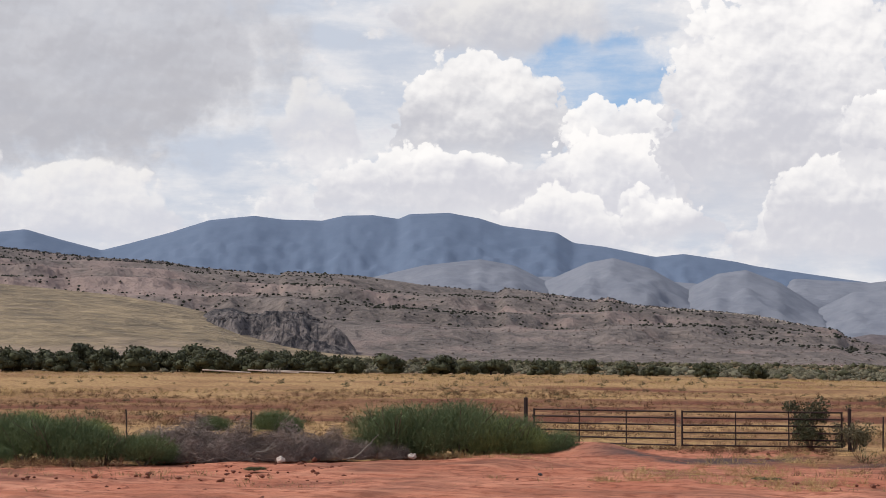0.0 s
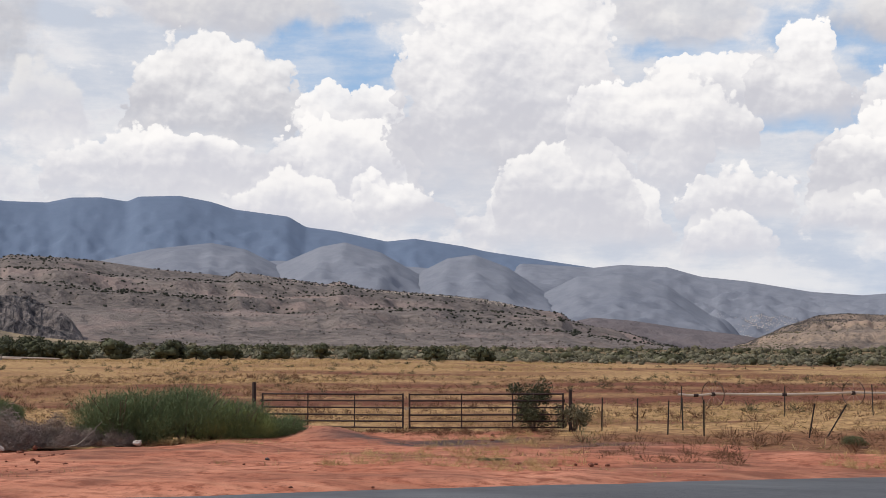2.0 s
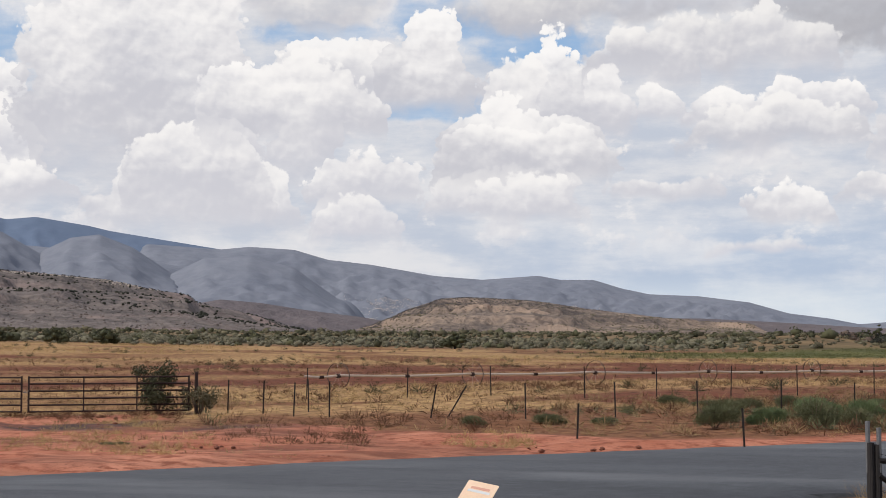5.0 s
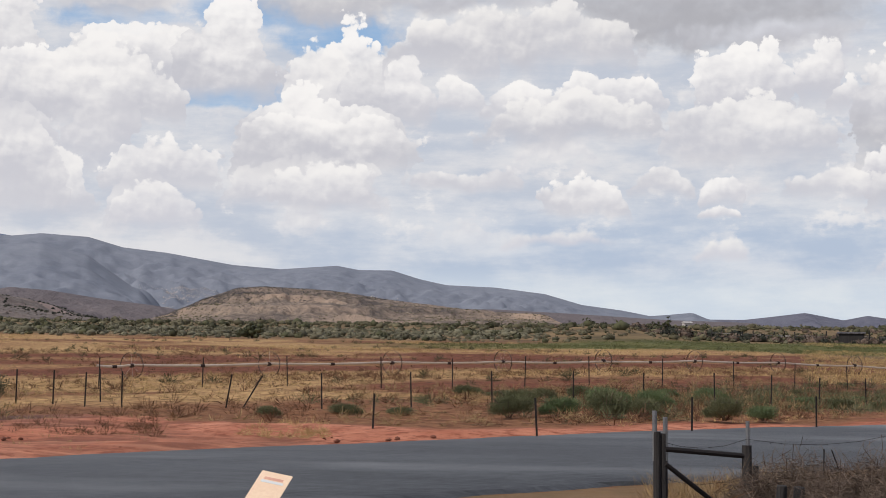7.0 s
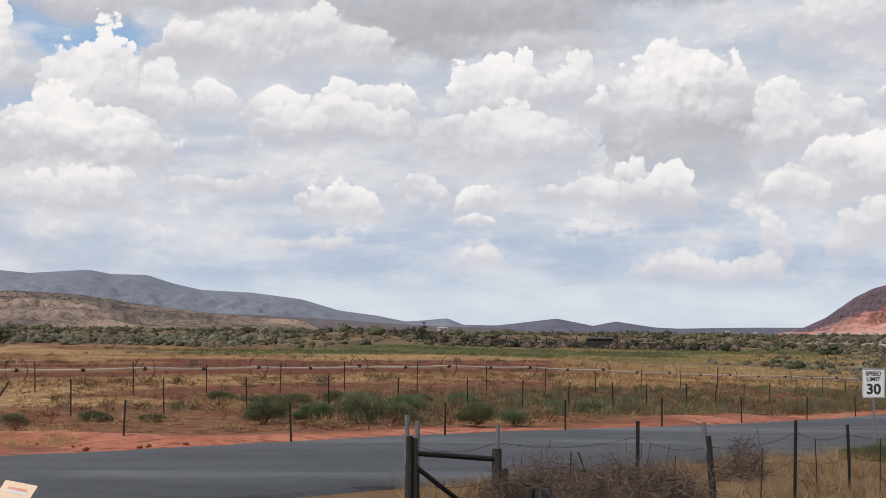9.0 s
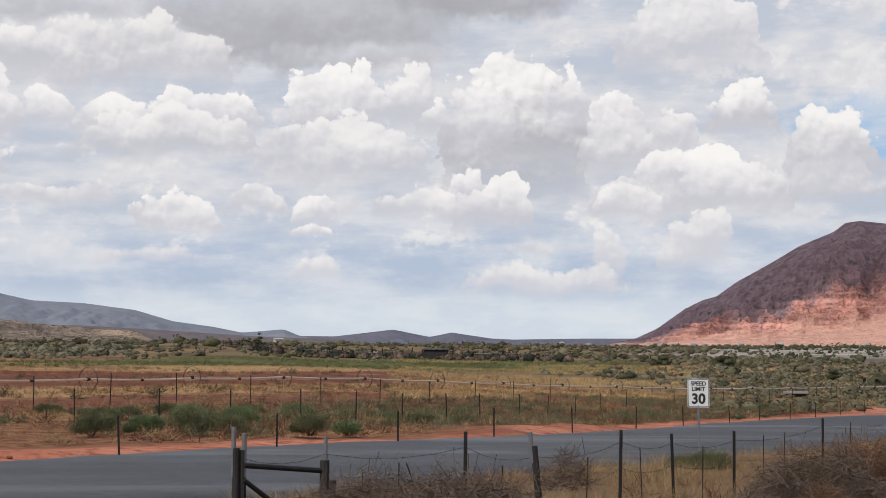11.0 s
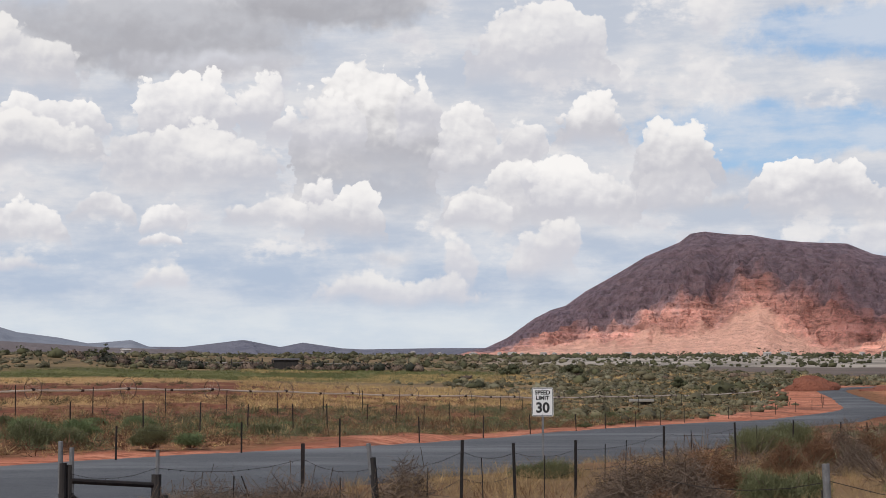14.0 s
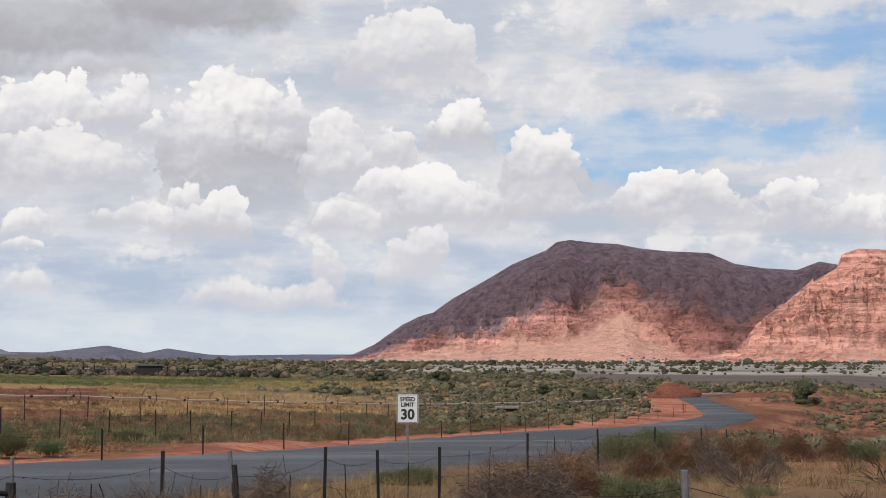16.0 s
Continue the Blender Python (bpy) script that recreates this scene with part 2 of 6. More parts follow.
# dark bases and thin sheets that lie behind them
SHEETS = [(0.03, 9.98, 6.39, 3.09, -0.6, 1), (-10.84, 11.36, 6.5, 1.2, -0.1, 0.8), (-8.42, 9.89, 3.07, 1.7, 0.65, 0.45), (6.4, 11.81, 4.07, 2.08, -0.8, 1), (-7.43, 9.96, 2.39, 1.74, 0.2, 0.6), (-21.77, 11.0, 2.43, 2.62, 0.3, 0.7), (-13.43, 10.74, 3.11, 2.95, 0.25, 0.8), (-37.75, 11.56, 3.96, 3.69, 0.2, 0.6), (-37.7, 11.37, 4.57, 2.64, 0.2, 0.7), (2.01, 10.16, 3.77, 0.88, -0.1, 0.5), (-54.96, 6.890000000000001, 10.549000000000001, 9.636000000000001, -0.45, 0.9), (-13.42, 10.81, 2.03, 2.58, 0.2, 0.7)]
# gaps of blue: bearing, height, half width, half height
HOLES = [(-34.3, 10.85, 2.72, 1.4), (-34.21, 10.76, 2.69, 1.44), (-21.47, 10.96, 2.33, 0.48), (-17.15, 11.51, 2.59, 0.98), (-17.44, 8.45, 2.09, 0.6), (-21.35, 11.07, 2.47, 0.54), (-17.17, 8.6, 1.71, 0.45), (-13.82, 10.7, 2.44, 0.9), (-13.3, 10.22, 2.01, 0.48), (20.91, 7.82, 4.02, 1.32), (23.72, 7.96, 6.81, 0.95), (26.68, 11.38, 6.32, 1.08), (31.58, 9.39, 2.34, 3.18), (60, 30, 20, 10), (-150, 40, 30, 12)]
sky_world()

sun_lamp = new("sun", bpy.data.lights.new("sun", "SUN"))
sun_lamp.data.energy, sun_lamp.data.angle, sun_lamp.data.color = 3.3, radians(5), (1.0, 0.95, 0.87)
sun_way = Vector((math.sin(radians(SUN_BEARING)) * math.cos(radians(SUN_HEIGHT)), math.cos(radians(SUN_BEARING)) * math.cos(radians(SUN_HEIGHT)), math.sin(radians(SUN_HEIGHT))))
sun_lamp.matrix_world = look(sun_way * 60, (0, 0, 0))


# ---------------------------------------------------------------- materials
def material(name, dark, light, scale=4.0, rough=0.9, bump=0.3, fine=6.0, metal=0.0, spread=(0.3, 0.7), third=None, random_=0.0, stretch=(1, 1, 1)):
    """Two tones mixed by a coarse and a fine noise in metres, an optional third tone in patches, and fine relief."""
    m = bpy.data.materials.new(name)
    m.use_nodes = True
    nt = m.node_tree
    b = nt.nodes["Principled BSDF"]
    N, L = nt.nodes.new, nt.links.new
    geo = N("ShaderNodeNewGeometry")
    vec = geo.outputs["Position"]
    if stretch != (1, 1, 1):
        s = N("ShaderNodeVectorMath")
        s.operation = "MULTIPLY"
        s.inputs[1].default_value = stretch
        L(vec, s.inputs[0])
        vec = s.outputs[0]

    def nz(sc, detail=5):
        n = N("ShaderNodeTexNoise")
        n.inputs["Scale"].default_value, n.inputs["Detail"].default_value = sc, detail
        n.inputs["Roughness"].default_value = 0.6
        L(vec, n.inputs["Vector"])
        return n.outputs["Fac"]

    def rng(f, lo, hi):
        n = N("ShaderNodeMapRange")
        n.inputs[1].default_value, n.inputs[2].default_value = lo, hi
        L(f, n.inputs[0])
        return n.outputs[0]

    def mixc(f, a, c):
        n = N("ShaderNodeMix")
        n.data_type = "RGBA"
        for k, v in ((0, f), (6, a), (7, c)):
            if isinstance(v, tuple):
                n.inputs[k].default_value = (*v, 1)
            elif isinstance(v, float):
                n.inputs[k].default_value = v
            else:
                L(v, n.inputs[k])
        return n.outputs[2]

    coarse, grain = nz(scale), nz(scale * fine)
    add = N("ShaderNodeMath")
    add.operation = "MULTIPLY_ADD"
    add.inputs[1].default_value = 0.5
    L(grain, add.inputs[0])
    half = N("ShaderNodeMath")
    half.operation = "MULTIPLY"
    half.inputs[1].default_value = 0.5
    L(coarse, half.inputs[0])
    L(half.outputs[0], add.inputs[2])
    f = rng(add.outputs[0], *spread)
    col = mixc(f, dark, light)
    if third:
        col = mixc(rng(nz(scale * 0.37, 6), 0.52, 0.62), col, third)
    if random_:
        isl = N("ShaderNodeNewGeometry").outputs["Random Per Island"]
        hsv = N("ShaderNodeHueSaturation")
        L(col, hsv.inputs["Color"])
        L(rng(isl, 0.0, 1.0), hsv.inputs["Value"])
        n = hsv.inputs["Value"].links[0].from_node
        n.inputs[3].default_value, n.inputs[4].default_value = 1 - random_, 1 + random_
        col = hsv.outputs[0]
    L(col, b.inputs["Base Color"])
    b.inputs["Roughness"].default_value, b.inputs["Metallic"].default_value = rough, metal
    b.inputs["Specular IOR Level"].default_value = 0.25
    if bump:
        bp = N("ShaderNodeBump")
        bp.inputs["Strength"].default_value, bp.inputs["Distance"].default_value = bump, 0.5 / scale
        L(add.outputs[0], bp.inputs["Height"])
        L(bp.outputs[0], b.inputs["Normal"])
    return m


ASPHALT = material("asphalt", (0.04, 0.041, 0.045), (0.086, 0.088, 0.095), 0.5, 0.6, 0.2, 24.0, spread=(0.38, 0.62), third=(0.125, 0.127, 0.132), stretch=(0.3, 0.95, 1))
RUST = material("rusted_steel", (0.014, 0.010, 0.010), (0.05, 0.026, 0.023), 6.0, 0.7, 0.2)
# one mid-brown for the whole rim, lighter than RUST
RIM = material("brown_rim", (0.035, 0.024, 0.02), (0.12, 0.08, 0.065), 6.0, 0.7, 0.2)
POSTMAT = material("dark_post_steel", (0.010, 0.009, 0.010), (0.032, 0.024, 0.022), 6.0, 0.7, 0.2)
GALV = material("galvanised_steel", (0.12, 0.12, 0.125), (0.24, 0.24, 0.25), 8.0, 0.45, 0.1, metal=0.4)
ALU = material("weathered_aluminium", (0.42, 0.335, 0.28), (0.58, 0.48, 0.41), 1.0, 0.5, 0.1)
WOOD = material("weathered_wood", (0.018, 0.016, 0.017), (0.055, 0.048, 0.045), 5.0, 0.9, 0.5, stretch=(1, 1, 0.1))
GREYWOOD = material("grey_wood", (0.13, 0.115, 0.1), (0.29, 0.26, 0.225), 5.0, 0.9, 0.5, stretch=(1, 1, 0.1))
BROOM = material("green_broom_stems", (0.058, 0.083, 0.038), (0.17, 0.215, 0.095), 0.5, 0.8, 0.0, 5.0, random_=0.25)
LIME = material("yellow_green_stems", (0.13, 0.155, 0.05), (0.28, 0.31, 0.11), 0.5, 0.8, 0.0, 5.0, random_=0.3)
LEAF = material("dark_leaves", (0.036, 0.038, 0.019), (0.085, 0.086, 0.042), 0.8, 0.7, 0.0, 5.0, random_=0.35)
SAGE = material("sage_leaves", (0.057, 0.049, 0.029), (0.178, 0.154, 0.092), 0.05, 0.9, 0.0, 8.0, random_=0.3)
SAGEPALE = material("pale_sage_leaves", (0.078, 0.069, 0.045), (0.22, 0.2, 0.132), 0.05, 0.9, 0.0, 8.0, random_=0.3)
OLIVE = material("olive_stems", (0.062, 0.068, 0.032), (0.165, 0.165, 0.082), 0.5, 0.8, 0.0, 5.0, random_=0.35)
SCRUB = material("scrub_leaves", (0.036, 0.036, 0.02), (0.10, 0.096, 0.05), 0.05, 0.9, 0.0, 8.0, random_=0.35)
TWIG = material("grey_dead_twigs", (0.06, 0.042, 0.032), (0.2, 0.142, 0.108), 0.8, 0.9, 0.0, 5.0, random_=0.4)
PALETWIG = material("bleached_twigs", (0.12, 0.088, 0.075), (0.36, 0.28, 0.24), 0.8, 0.9, 0.0, 5.0, random_=0.45)
STRAW = material("dry_straw", (0.19, 0.12, 0.058), (0.40, 0.28, 0.14), 0.4, 0.9, 0.0, 6.0, random_=0.35)
STRAWPALE = material("pale_field_straw", (0.26, 0.165, 0.075), (0.58, 0.41, 0.19), 0.1, 0.9, 0.0, 6.0, random_=0.35)
STRAWRED = material("brown_dry_weeds", (0.085, 0.042, 0.025), (0.20, 0.105, 0.058), 0.4, 0.9, 0.0, 6.0, random_=0.35)
STONE = material("pale_stone", (0.42, 0.36, 0.32), (0.7, 0.62, 0.55), 6.0, 0.9, 0.5)
PAPER = material("faded_orange_board", (0.75, 0.52, 0.36), (0.85, 0.64, 0.46), 5.0, 0.7, 0.05)
WHITE = material("white_paint", (0.58, 0.58, 0.58), (0.7, 0.7, 0.7), 3.0, 0.5, 0.05)
BLACK = material("black_paint", (0.02, 0.02, 0.022), (0.03, 0.03, 0.032), 5.0, 0.5, 0.0)
FADED = material("faded_red_print", (0.6, 0.3, 0.22), (0.7, 0.4, 0.3), 5.0, 0.7, 0.0)


# ---------------------------------------------------------------- mesh helpers
class Builder:
    """Collects points and faces of one part."""

    def __init__(self):
        self.v, self.f = [], []

    def add(self, pts, faces):
        o = len(self.v)
        self.v += [tuple(p) for p in pts]
        self.f += [tuple(i + o for i in q) for q in faces]
        return self

    def tube(self, a, b, ra, rb=None, n=6, caps=True):
        a, b = Vector(a), Vector(b)
        rb = ra if rb is None else rb
        d = (b - a).normalized()
        s = d.orthogonal().normalized()
        t = d.cross(s)
        pts = []
        for p, r in ((a, ra), (b, rb)):
            pts += [p + (s * math.cos(2 * math.pi * i / n) + t * math.sin(2 * math.pi * i / n)) * r for i in range(n)]
        faces = [(i, (i + 1) % n, n + (i + 1) % n, n + i) for i in range(n)]
        if caps:
            faces += [tuple(range(n - 1, -1, -1)), tuple(range(n, 2 * n))]
        return self.add(pts, faces)

    def path(self, pts, r, n=5):
        for a, b in zip(pts, pts[1:]):
            self.tube(a, b, r, r, n, False)
        return self

    def box(self, m, sx, sy, sz, bevel=0.0):
        """A box with its corners cut, centred on the pose m."""
        hx, hy, hz = sx / 2, sy / 2, sz / 2
        if not bevel:
            pts = [m @ Vector((x, y, z)) for z in (-hz, hz) for x, y in ((-hx, -hy), (hx, -hy), (hx, hy), (-hx, hy))]
            return self.add(pts, [(3, 2, 1, 0), (4, 5, 6, 7), (0, 1, 5, 4), (1, 2, 6, 5), (2, 3, 7, 6), (3, 0, 4, 7)])
        c = bevel
        ring = [(-hx + c, -hy), (hx - c, -hy), (hx, -hy + c), (hx, hy - c), (hx - c, hy), (-hx + c, hy), (-hx, hy - c), (-hx, -hy + c)]
        pts = [m @ Vector((x, y, z)) for z in (-hz, hz) for x, y in ring]
        return self.add(pts, [tuple(range(7, -1, -1)), tuple(range(8, 16))] + [(i, (i + 1) % 8, 8 + (i + 1) % 8, 8 + i) for i in range(8)])

    def mesh(self, name, mat, smooth=False):
        me = bpy.data.meshes.new(name)
        me.from_pydata(self.v, [], self.f)
        me.materials.append(mat)
        if smooth:
            me.polygons.foreach_set("use_smooth", [True] * len(me.polygons))
        return me


def part(name, b, mat, parent, label="", smooth=False, at=None):
    me = b.mesh(name, mat, smooth) if isinstance(b, Builder) else b
    ob = new(name, me)
    ob.parent = parent
    if at is not None:
        ob.matrix_basis = at
    if label:
        ob["label"] = label
    return ob


def thing(name, m, label, category, group="", kind=""):
    ob = new(name)
    ob.empty_display_size = 0.2
    ob.matrix_basis = m
    return tagged(ob, label, category, group, kind)


def value_noise(x, y, seed):
    """Smooth noise from 0 to 1 on arrays."""
    xi, yi = np.floor(x).astype(np.int64), np.floor(y).astype(np.int64)
    fx, fy = x - xi, y - yi
    fx, fy = fx * fx * (3 - 2 * fx), fy * fy * (3 - 2 * fy)

    def h(a, b):
        n = (a * 374761393 + b * 668265263 + seed * 1442695) & 0x7FFFFFFF
        n = ((n ^ (n >> 13)) * 1274126177) & 0x7FFFFFFF
        return ((n ^ (n >> 16)) & 0xFFFF) / 65535.0
    return (h(xi, yi) * (1 - fx) + h(xi + 1, yi) * fx) * (1 - fy) + (h(xi, yi + 1) * (1 - fx) + h(xi + 1, yi + 1) * fx) * fy


def fbm(x, y, seed, octaves=5, gain=0.5, ridged=False):
    out, amp, tot = 0.0, 1.0, 0.0
    for k in range(octaves):
        n = value_noise(x * 2 ** k + 17.3 * k, y * 2 ** k - 9.1 * k, seed + k)
        if ridged:
            n = 1 - np.abs(2 * n - 1)
        out, tot, amp = out + n * amp, tot + amp, amp * gain
    return out / tot


def ss(x, a, b):
    t = np.clip((np.asarray(x, float) - a) / (np.asarray(b, float) - a), 0, 1)
    return t * t * (3 - 2 * t)


# ---------------------------------------------------------------- the lie of the land
ROAD = [(-74.3, -58.6), (-44.3, -20.6), (-29.3, -0.1), (-19.3, 11.9), (-8.9, 24.2), (-2.6, 30.4), (4.7, 38.0), (10.7, 46.1), (17.7, 59.8), (25, 75.5), (34.5, 91), (42.5, 102), (49.9, 113.5), (56.6, 122.8), (63.3, 135), (70.0, 152), (76.0, 167.5), (81.6, 183), (87.2, 197), (94.0, 206), (103, 212.5)]
HALF = 4.7
# width of the bare turnout beside the road
TURN_X, TURN_OFF = [-45, -36, -31, -28, -24, -20, -11, -6, 30, 45], [16, 19.5, 24, 27.5, 27, 18, 12, 7.4, 7.0, 9.5]


def spline(nodes, n=12):
    """Catmull-Rom through the nodes."""
    p = [np.array(q, float) for q in nodes]
    p = [2 * p[0] - p[1]] + p + [2 * p[-1] - p[-2]]
    out = []
    for i in range(1, len(p) - 2):
        for k in range(n):
            t = k / n
            out.append(0.5 * (2 * p[i] + (p[i + 1] - p[i - 1]) * t + (2 * p[i - 1] - 5 * p[i] + 4 * p[i + 1] - p[i + 2]) * t * t + (3 * p[i] - p[i - 1] - 3 * p[i + 1] + p[i + 2]) * t ** 3))
    out.append(p[-2])
    return np.array(out)


ROAD_LINE = spline(ROAD)


def road_offset(x, y):
    """Signed distance from the road's middle; positive on the field's side."""
    x, y = np.asarray(x, float), np.asarray(y, float)
    best = np.full(x.shape, 1e9)
    side = np.zeros(x.shape)
    for a, b in zip(ROAD_LINE, ROAD_LINE[1:]):
        d = b - a
        l2 = d @ d
        t = np.clip(((x - a[0]) * d[0] + (y - a[1]) * d[1]) / l2, 0, 1)
        px, py = x - a[0] - t * d[0], y - a[1] - t * d[1]
        r = np.hypot(px, py)
        m = r < best
        best = np.where(m, r, best)
        side = np.where(m, np.sign(d[0] * py - d[1] * px), side)
    side = np.where(np.hypot(x, y) > 250, 1, side)
    return best * np.where(side == 0, 1, side)


def land(x, y):
    """Height of the ground without its small bumps."""
    x, y = np.asarray(x, float), np.asarray(y, float)
    r, b = np.hypot(x, y), np.degrees(np.arctan2(x, y))
    left = np.interp(b, [-180, -90, -35, -20, -10, 0, 40, 180], [0, 2.6, 2.6, 1.4, 0.7, 0, 0, 0])
    z = left * ss(r, 70, 260)
    drop = np.interp(r, [32, 48, 67, 81, 120, 170, 260, 600], [0, -0.33, -0.85, -1.25, -2.1, -2.1, -1.4, 0])
    below = ss((31.9 + 1.685 * x - y) / 1.96, 5, 13) * 0.6  # the near side of the road falls away a little more
    out = ss(r, 75, 110)  # the far field stays level a little longer
    z = z + drop * (1 + below) * ss(b, -6 + 2.5 * out, 13 + 9 * out) * (1 - ss(b, 60, 100))
    z = z + 2.5 * np.exp(-((b + 4.2) / 3.0) ** 2) * np.exp(-((r - 345) / 45) ** 2)
    rise = np.interp(b, [-180, -90, -50, -35, -20, -10, 0, 8, 20, 90, 180], [3, 8, 8.2, 7.4, 6.0, 5.2, 4.3, 3.5, 2.6, 3, 3])
    return z + (rise - left) * np.clip((r - 260) / 340, 0, 1) + 0.0028 * np.clip(r - 600, 0, 2700)


def rows_from(x, y):
    """Distance beyond the wheel line, which the strips of the field follow."""
    return (-5.489 * (np.asarray(x, float) + 28.12) + 5.325 * (np.asarray(y, float) - 73.83)) / 7.65


def ploughed(x, y, off):
    """How bare the red soil of the field is, in strips along the wheel line."""
    n = fbm(x * 0.05, y * 0.05, 9, 4) - 0.5
    b = np.degrees(np.arctan2(x, y))
    s = rows_from(x, y) + n * 5
    strips = np.interp(s, [-25, -20, -8, -5, 5, 9, 17, 20, 24, 27, 36, 39, 42, 44, 49, 55, 76, 80, 90, 95], [0, 0.85, 0.85, 0.05, 0.05, 1, 1, 0.4, 0.4, 1, 1, 0.5, 0.5, 1, 0.9, 0, 0, 0.7, 0.7, 0])
    near = np.where(s < -4, ss(b, -13, -9), 1)
    far = np.where(s > 65, ss(b, -22, -28) * ss(b, -41, -37), 1)
    dry = 1 - 0.5 * ss(b, -24, -32) * ss(fbm(x * 0.15, y * 0.15, 13, 3), 0.4, 0.56)  # trodden and grown over beyond the gate
    return np.clip(strips * near * far * dry * ss(off, 17, 23), 0, 1)


def meadow(x, y, off):
    """The green strip behind the ploughed soil."""
    b, r = np.degrees(np.arctan2(x, y)), np.hypot(x, y)
    n = fbm(x * 0.035, y * 0.035, 15, 4) - 0.5
    far = np.interp(b, [-16, -5, 0, 8, 14], [230, 285, 325, 350, 330])
    return ss(rows_from(x, y) + n * 40 + 22 * ss(b, -1, 6), 74, 92) * (1 - ss(r + n * 60, far - 25, far)) * ss(b, -17, -4) * (1 - ss(b, 10, 15))


def ground_at(x, y):
    return float(land(x, y))


def build_ground():
    b = np.concatenate([np.arange(-180, -66, 6), np.arange(-66, 40, 0.35), np.arange(40, 180, 6)])
    r = np.concatenate([[0.0], np.arange(2, 14, 2), np.arange(14, 75, 0.4), 75 * 1.03 ** np.arange(0, 145)])
    r = r[r < 4950]
    B, R = np.meshgrid(np.radians(b), r)
    X, Y = R * np.sin(B), R * np.cos(B)
    off = road_offset(X, Y)
    Z = land(X, Y)
    clear = 1 - ss(np.abs(off), HALF + 0.4, HALF + 1.6) * 1.0
    rough = (fbm(X * 0.7, Y * 0.7, 3, 4) - 0.5) * 0.22 * np.clip(R / 40, 0.3, 1.0) + (fbm(X * 0.12, Y * 0.12, 5, 3) - 0.5) * 0.35
    Z = Z + rough * (1 - clear) - 0.05 * clear
    # low spoil bank between the turnout and the gate
    ux, uy = X + 28, Y - 40
    Z = Z + 0.35 * np.exp(-((ux * 0.55 + uy * 0.83) / 1.2) ** 2 - ((ux * 0.83 - uy * 0.55) / 4.0) ** 2)
    nb = len(b)
    verts = np.stack([X, Y, Z], -1).reshape(-1, 3)
    faces = []
    for i in range(len(r) - 1):
        for j in range(nb):
            k = (j + 1) % nb
            faces.append((i * nb + j, (i + 1) * nb + j, (i + 1) * nb + k, i * nb + k))
    me = bpy.data.meshes.new("ground")
    me.from_pydata(verts.tolist(), [], [q[::-1] for q in faces])
    me.polygons.foreach_set("use_smooth", [True] * len(me.polygons))
    # what grows where: bare red dirt, dry grass, green
    s = off
    turnout = np.interp(X, TURN_X, TURN_OFF)
    n1 = fbm(X * 0.25, Y * 0.25, 9, 4)
    dirt = (1 - ss(s + (n1 - 0.5) * 5, turnout - 0.8, turnout + 0.8)) * (s > 0)
    far = ss(R, 45, 75)
    soil = np.clip(ploughed(X, Y, s) + ss(fbm(X * 0.09, Y * 0.09, 21, 5), 0.5, 0.62) * np.interp(np.degrees(np.arctan2(X, Y)), [-32, -22], [0.4, 0.85]), 0, 1)
    grass = np.clip(1 - dirt - soil, 0, 1)
    bearing = np.degrees(np.arctan2(X, Y))
    grass = grass * (1 - 0.78 * (1 - ss(s + (n1 - 0.5) * 8, 20, 27)) * ss(bearing, -34, -24))
    scrub = ss(R, np.interp(bearing, [-40, -5, 8, 20], [255, 250, 130, 90]), np.interp(bearing, [-40, -5, 8, 20], [300, 300, 200, 140])) * (s > 0)
    near = (s < -HALF) & (R < 250)
    green = meadow(X, Y, s)
    # beyond the brush on the right: a dark flat, then a pale one below the red mountain
    right = ss(bearing, 10, 15) * (1 - ss(bearing, 60, 80))
    open_flat = np.interp(bearing, [10, 15, 21, 25, 60], [520, 470, 340, 295, 295])
    nf = (fbm(X * 0.01, Y * 0.01, 33, 4) - 0.5) * 60
    dark_flat = right * ss(R + nf, open_flat - 20, open_flat + 10)
    pale_flat = right * ss(R + nf * 0.7, 400, 430)
    grass = np.where(near, np.clip(ss(n1, 0.36, 0.62), 0, 1) * 0.45, grass)
    scrub = np.where(near & (R < 60), 0.75 * (1 - ss(R, 30, 60)), scrub)
    dirt = np.where(near, 0.62 * ss(fbm(X * 0.16, Y * 0.16, 35, 4), 0.44, 0.6) * ss(R, 26, 48), dirt)
    col = np.stack([dirt, grass * (1 - scrub), scrub, np.clip(green, 0, 1)], -1).reshape(-1, 4)
    at = me.color_attributes.new("cover", "FLOAT_COLOR", "POINT")
    at.data.foreach_set("color", col.astype(np.float32).ravel())
    at2 = me.color_attributes.new("flats", "FLOAT_COLOR", "POINT")
    at2.data.foreach_set("color", np.stack([dark_flat, pale_flat, dark_flat * 0, dark_flat * 0 + 1], -1).astype(np.float32).ravel())
    m = bpy.data.materials.new("red_desert_soil")
    m.use_nodes = True
    nt = m.node_tree
    N, L = nt.nodes.new, nt.links.new
    bsdf = nt.nodes["Principled BSDF"]
    pos = N("ShaderNodeNewGeometry").outputs["Position"]
    att = N("ShaderNodeVertexColor")
    att.layer_name = "cover"
    sep = N("ShaderNodeSeparateColor")
    L(att.outputs[0], sep.inputs[0])

    def nz(sc, d=6):
        n = N("ShaderNodeTexNoise")
        n.inputs["Scale"].default_value, n.inputs["Detail"].default_value, n.inputs["Roughness"].default_value = sc, d, 0.62
        L(pos, n.inputs["Vector"])
        return n.outputs["Fac"]

    def mixc(f, a, c):
        n = N("ShaderNodeMix")
        n.data_type = "RGBA"
        for k, v in ((0, f), (6, a), (7, c)):
            if isinstance(v, tuple):
                n.inputs[k].default_value = (*v, 1)
            else:
                L(v, n.inputs[k])
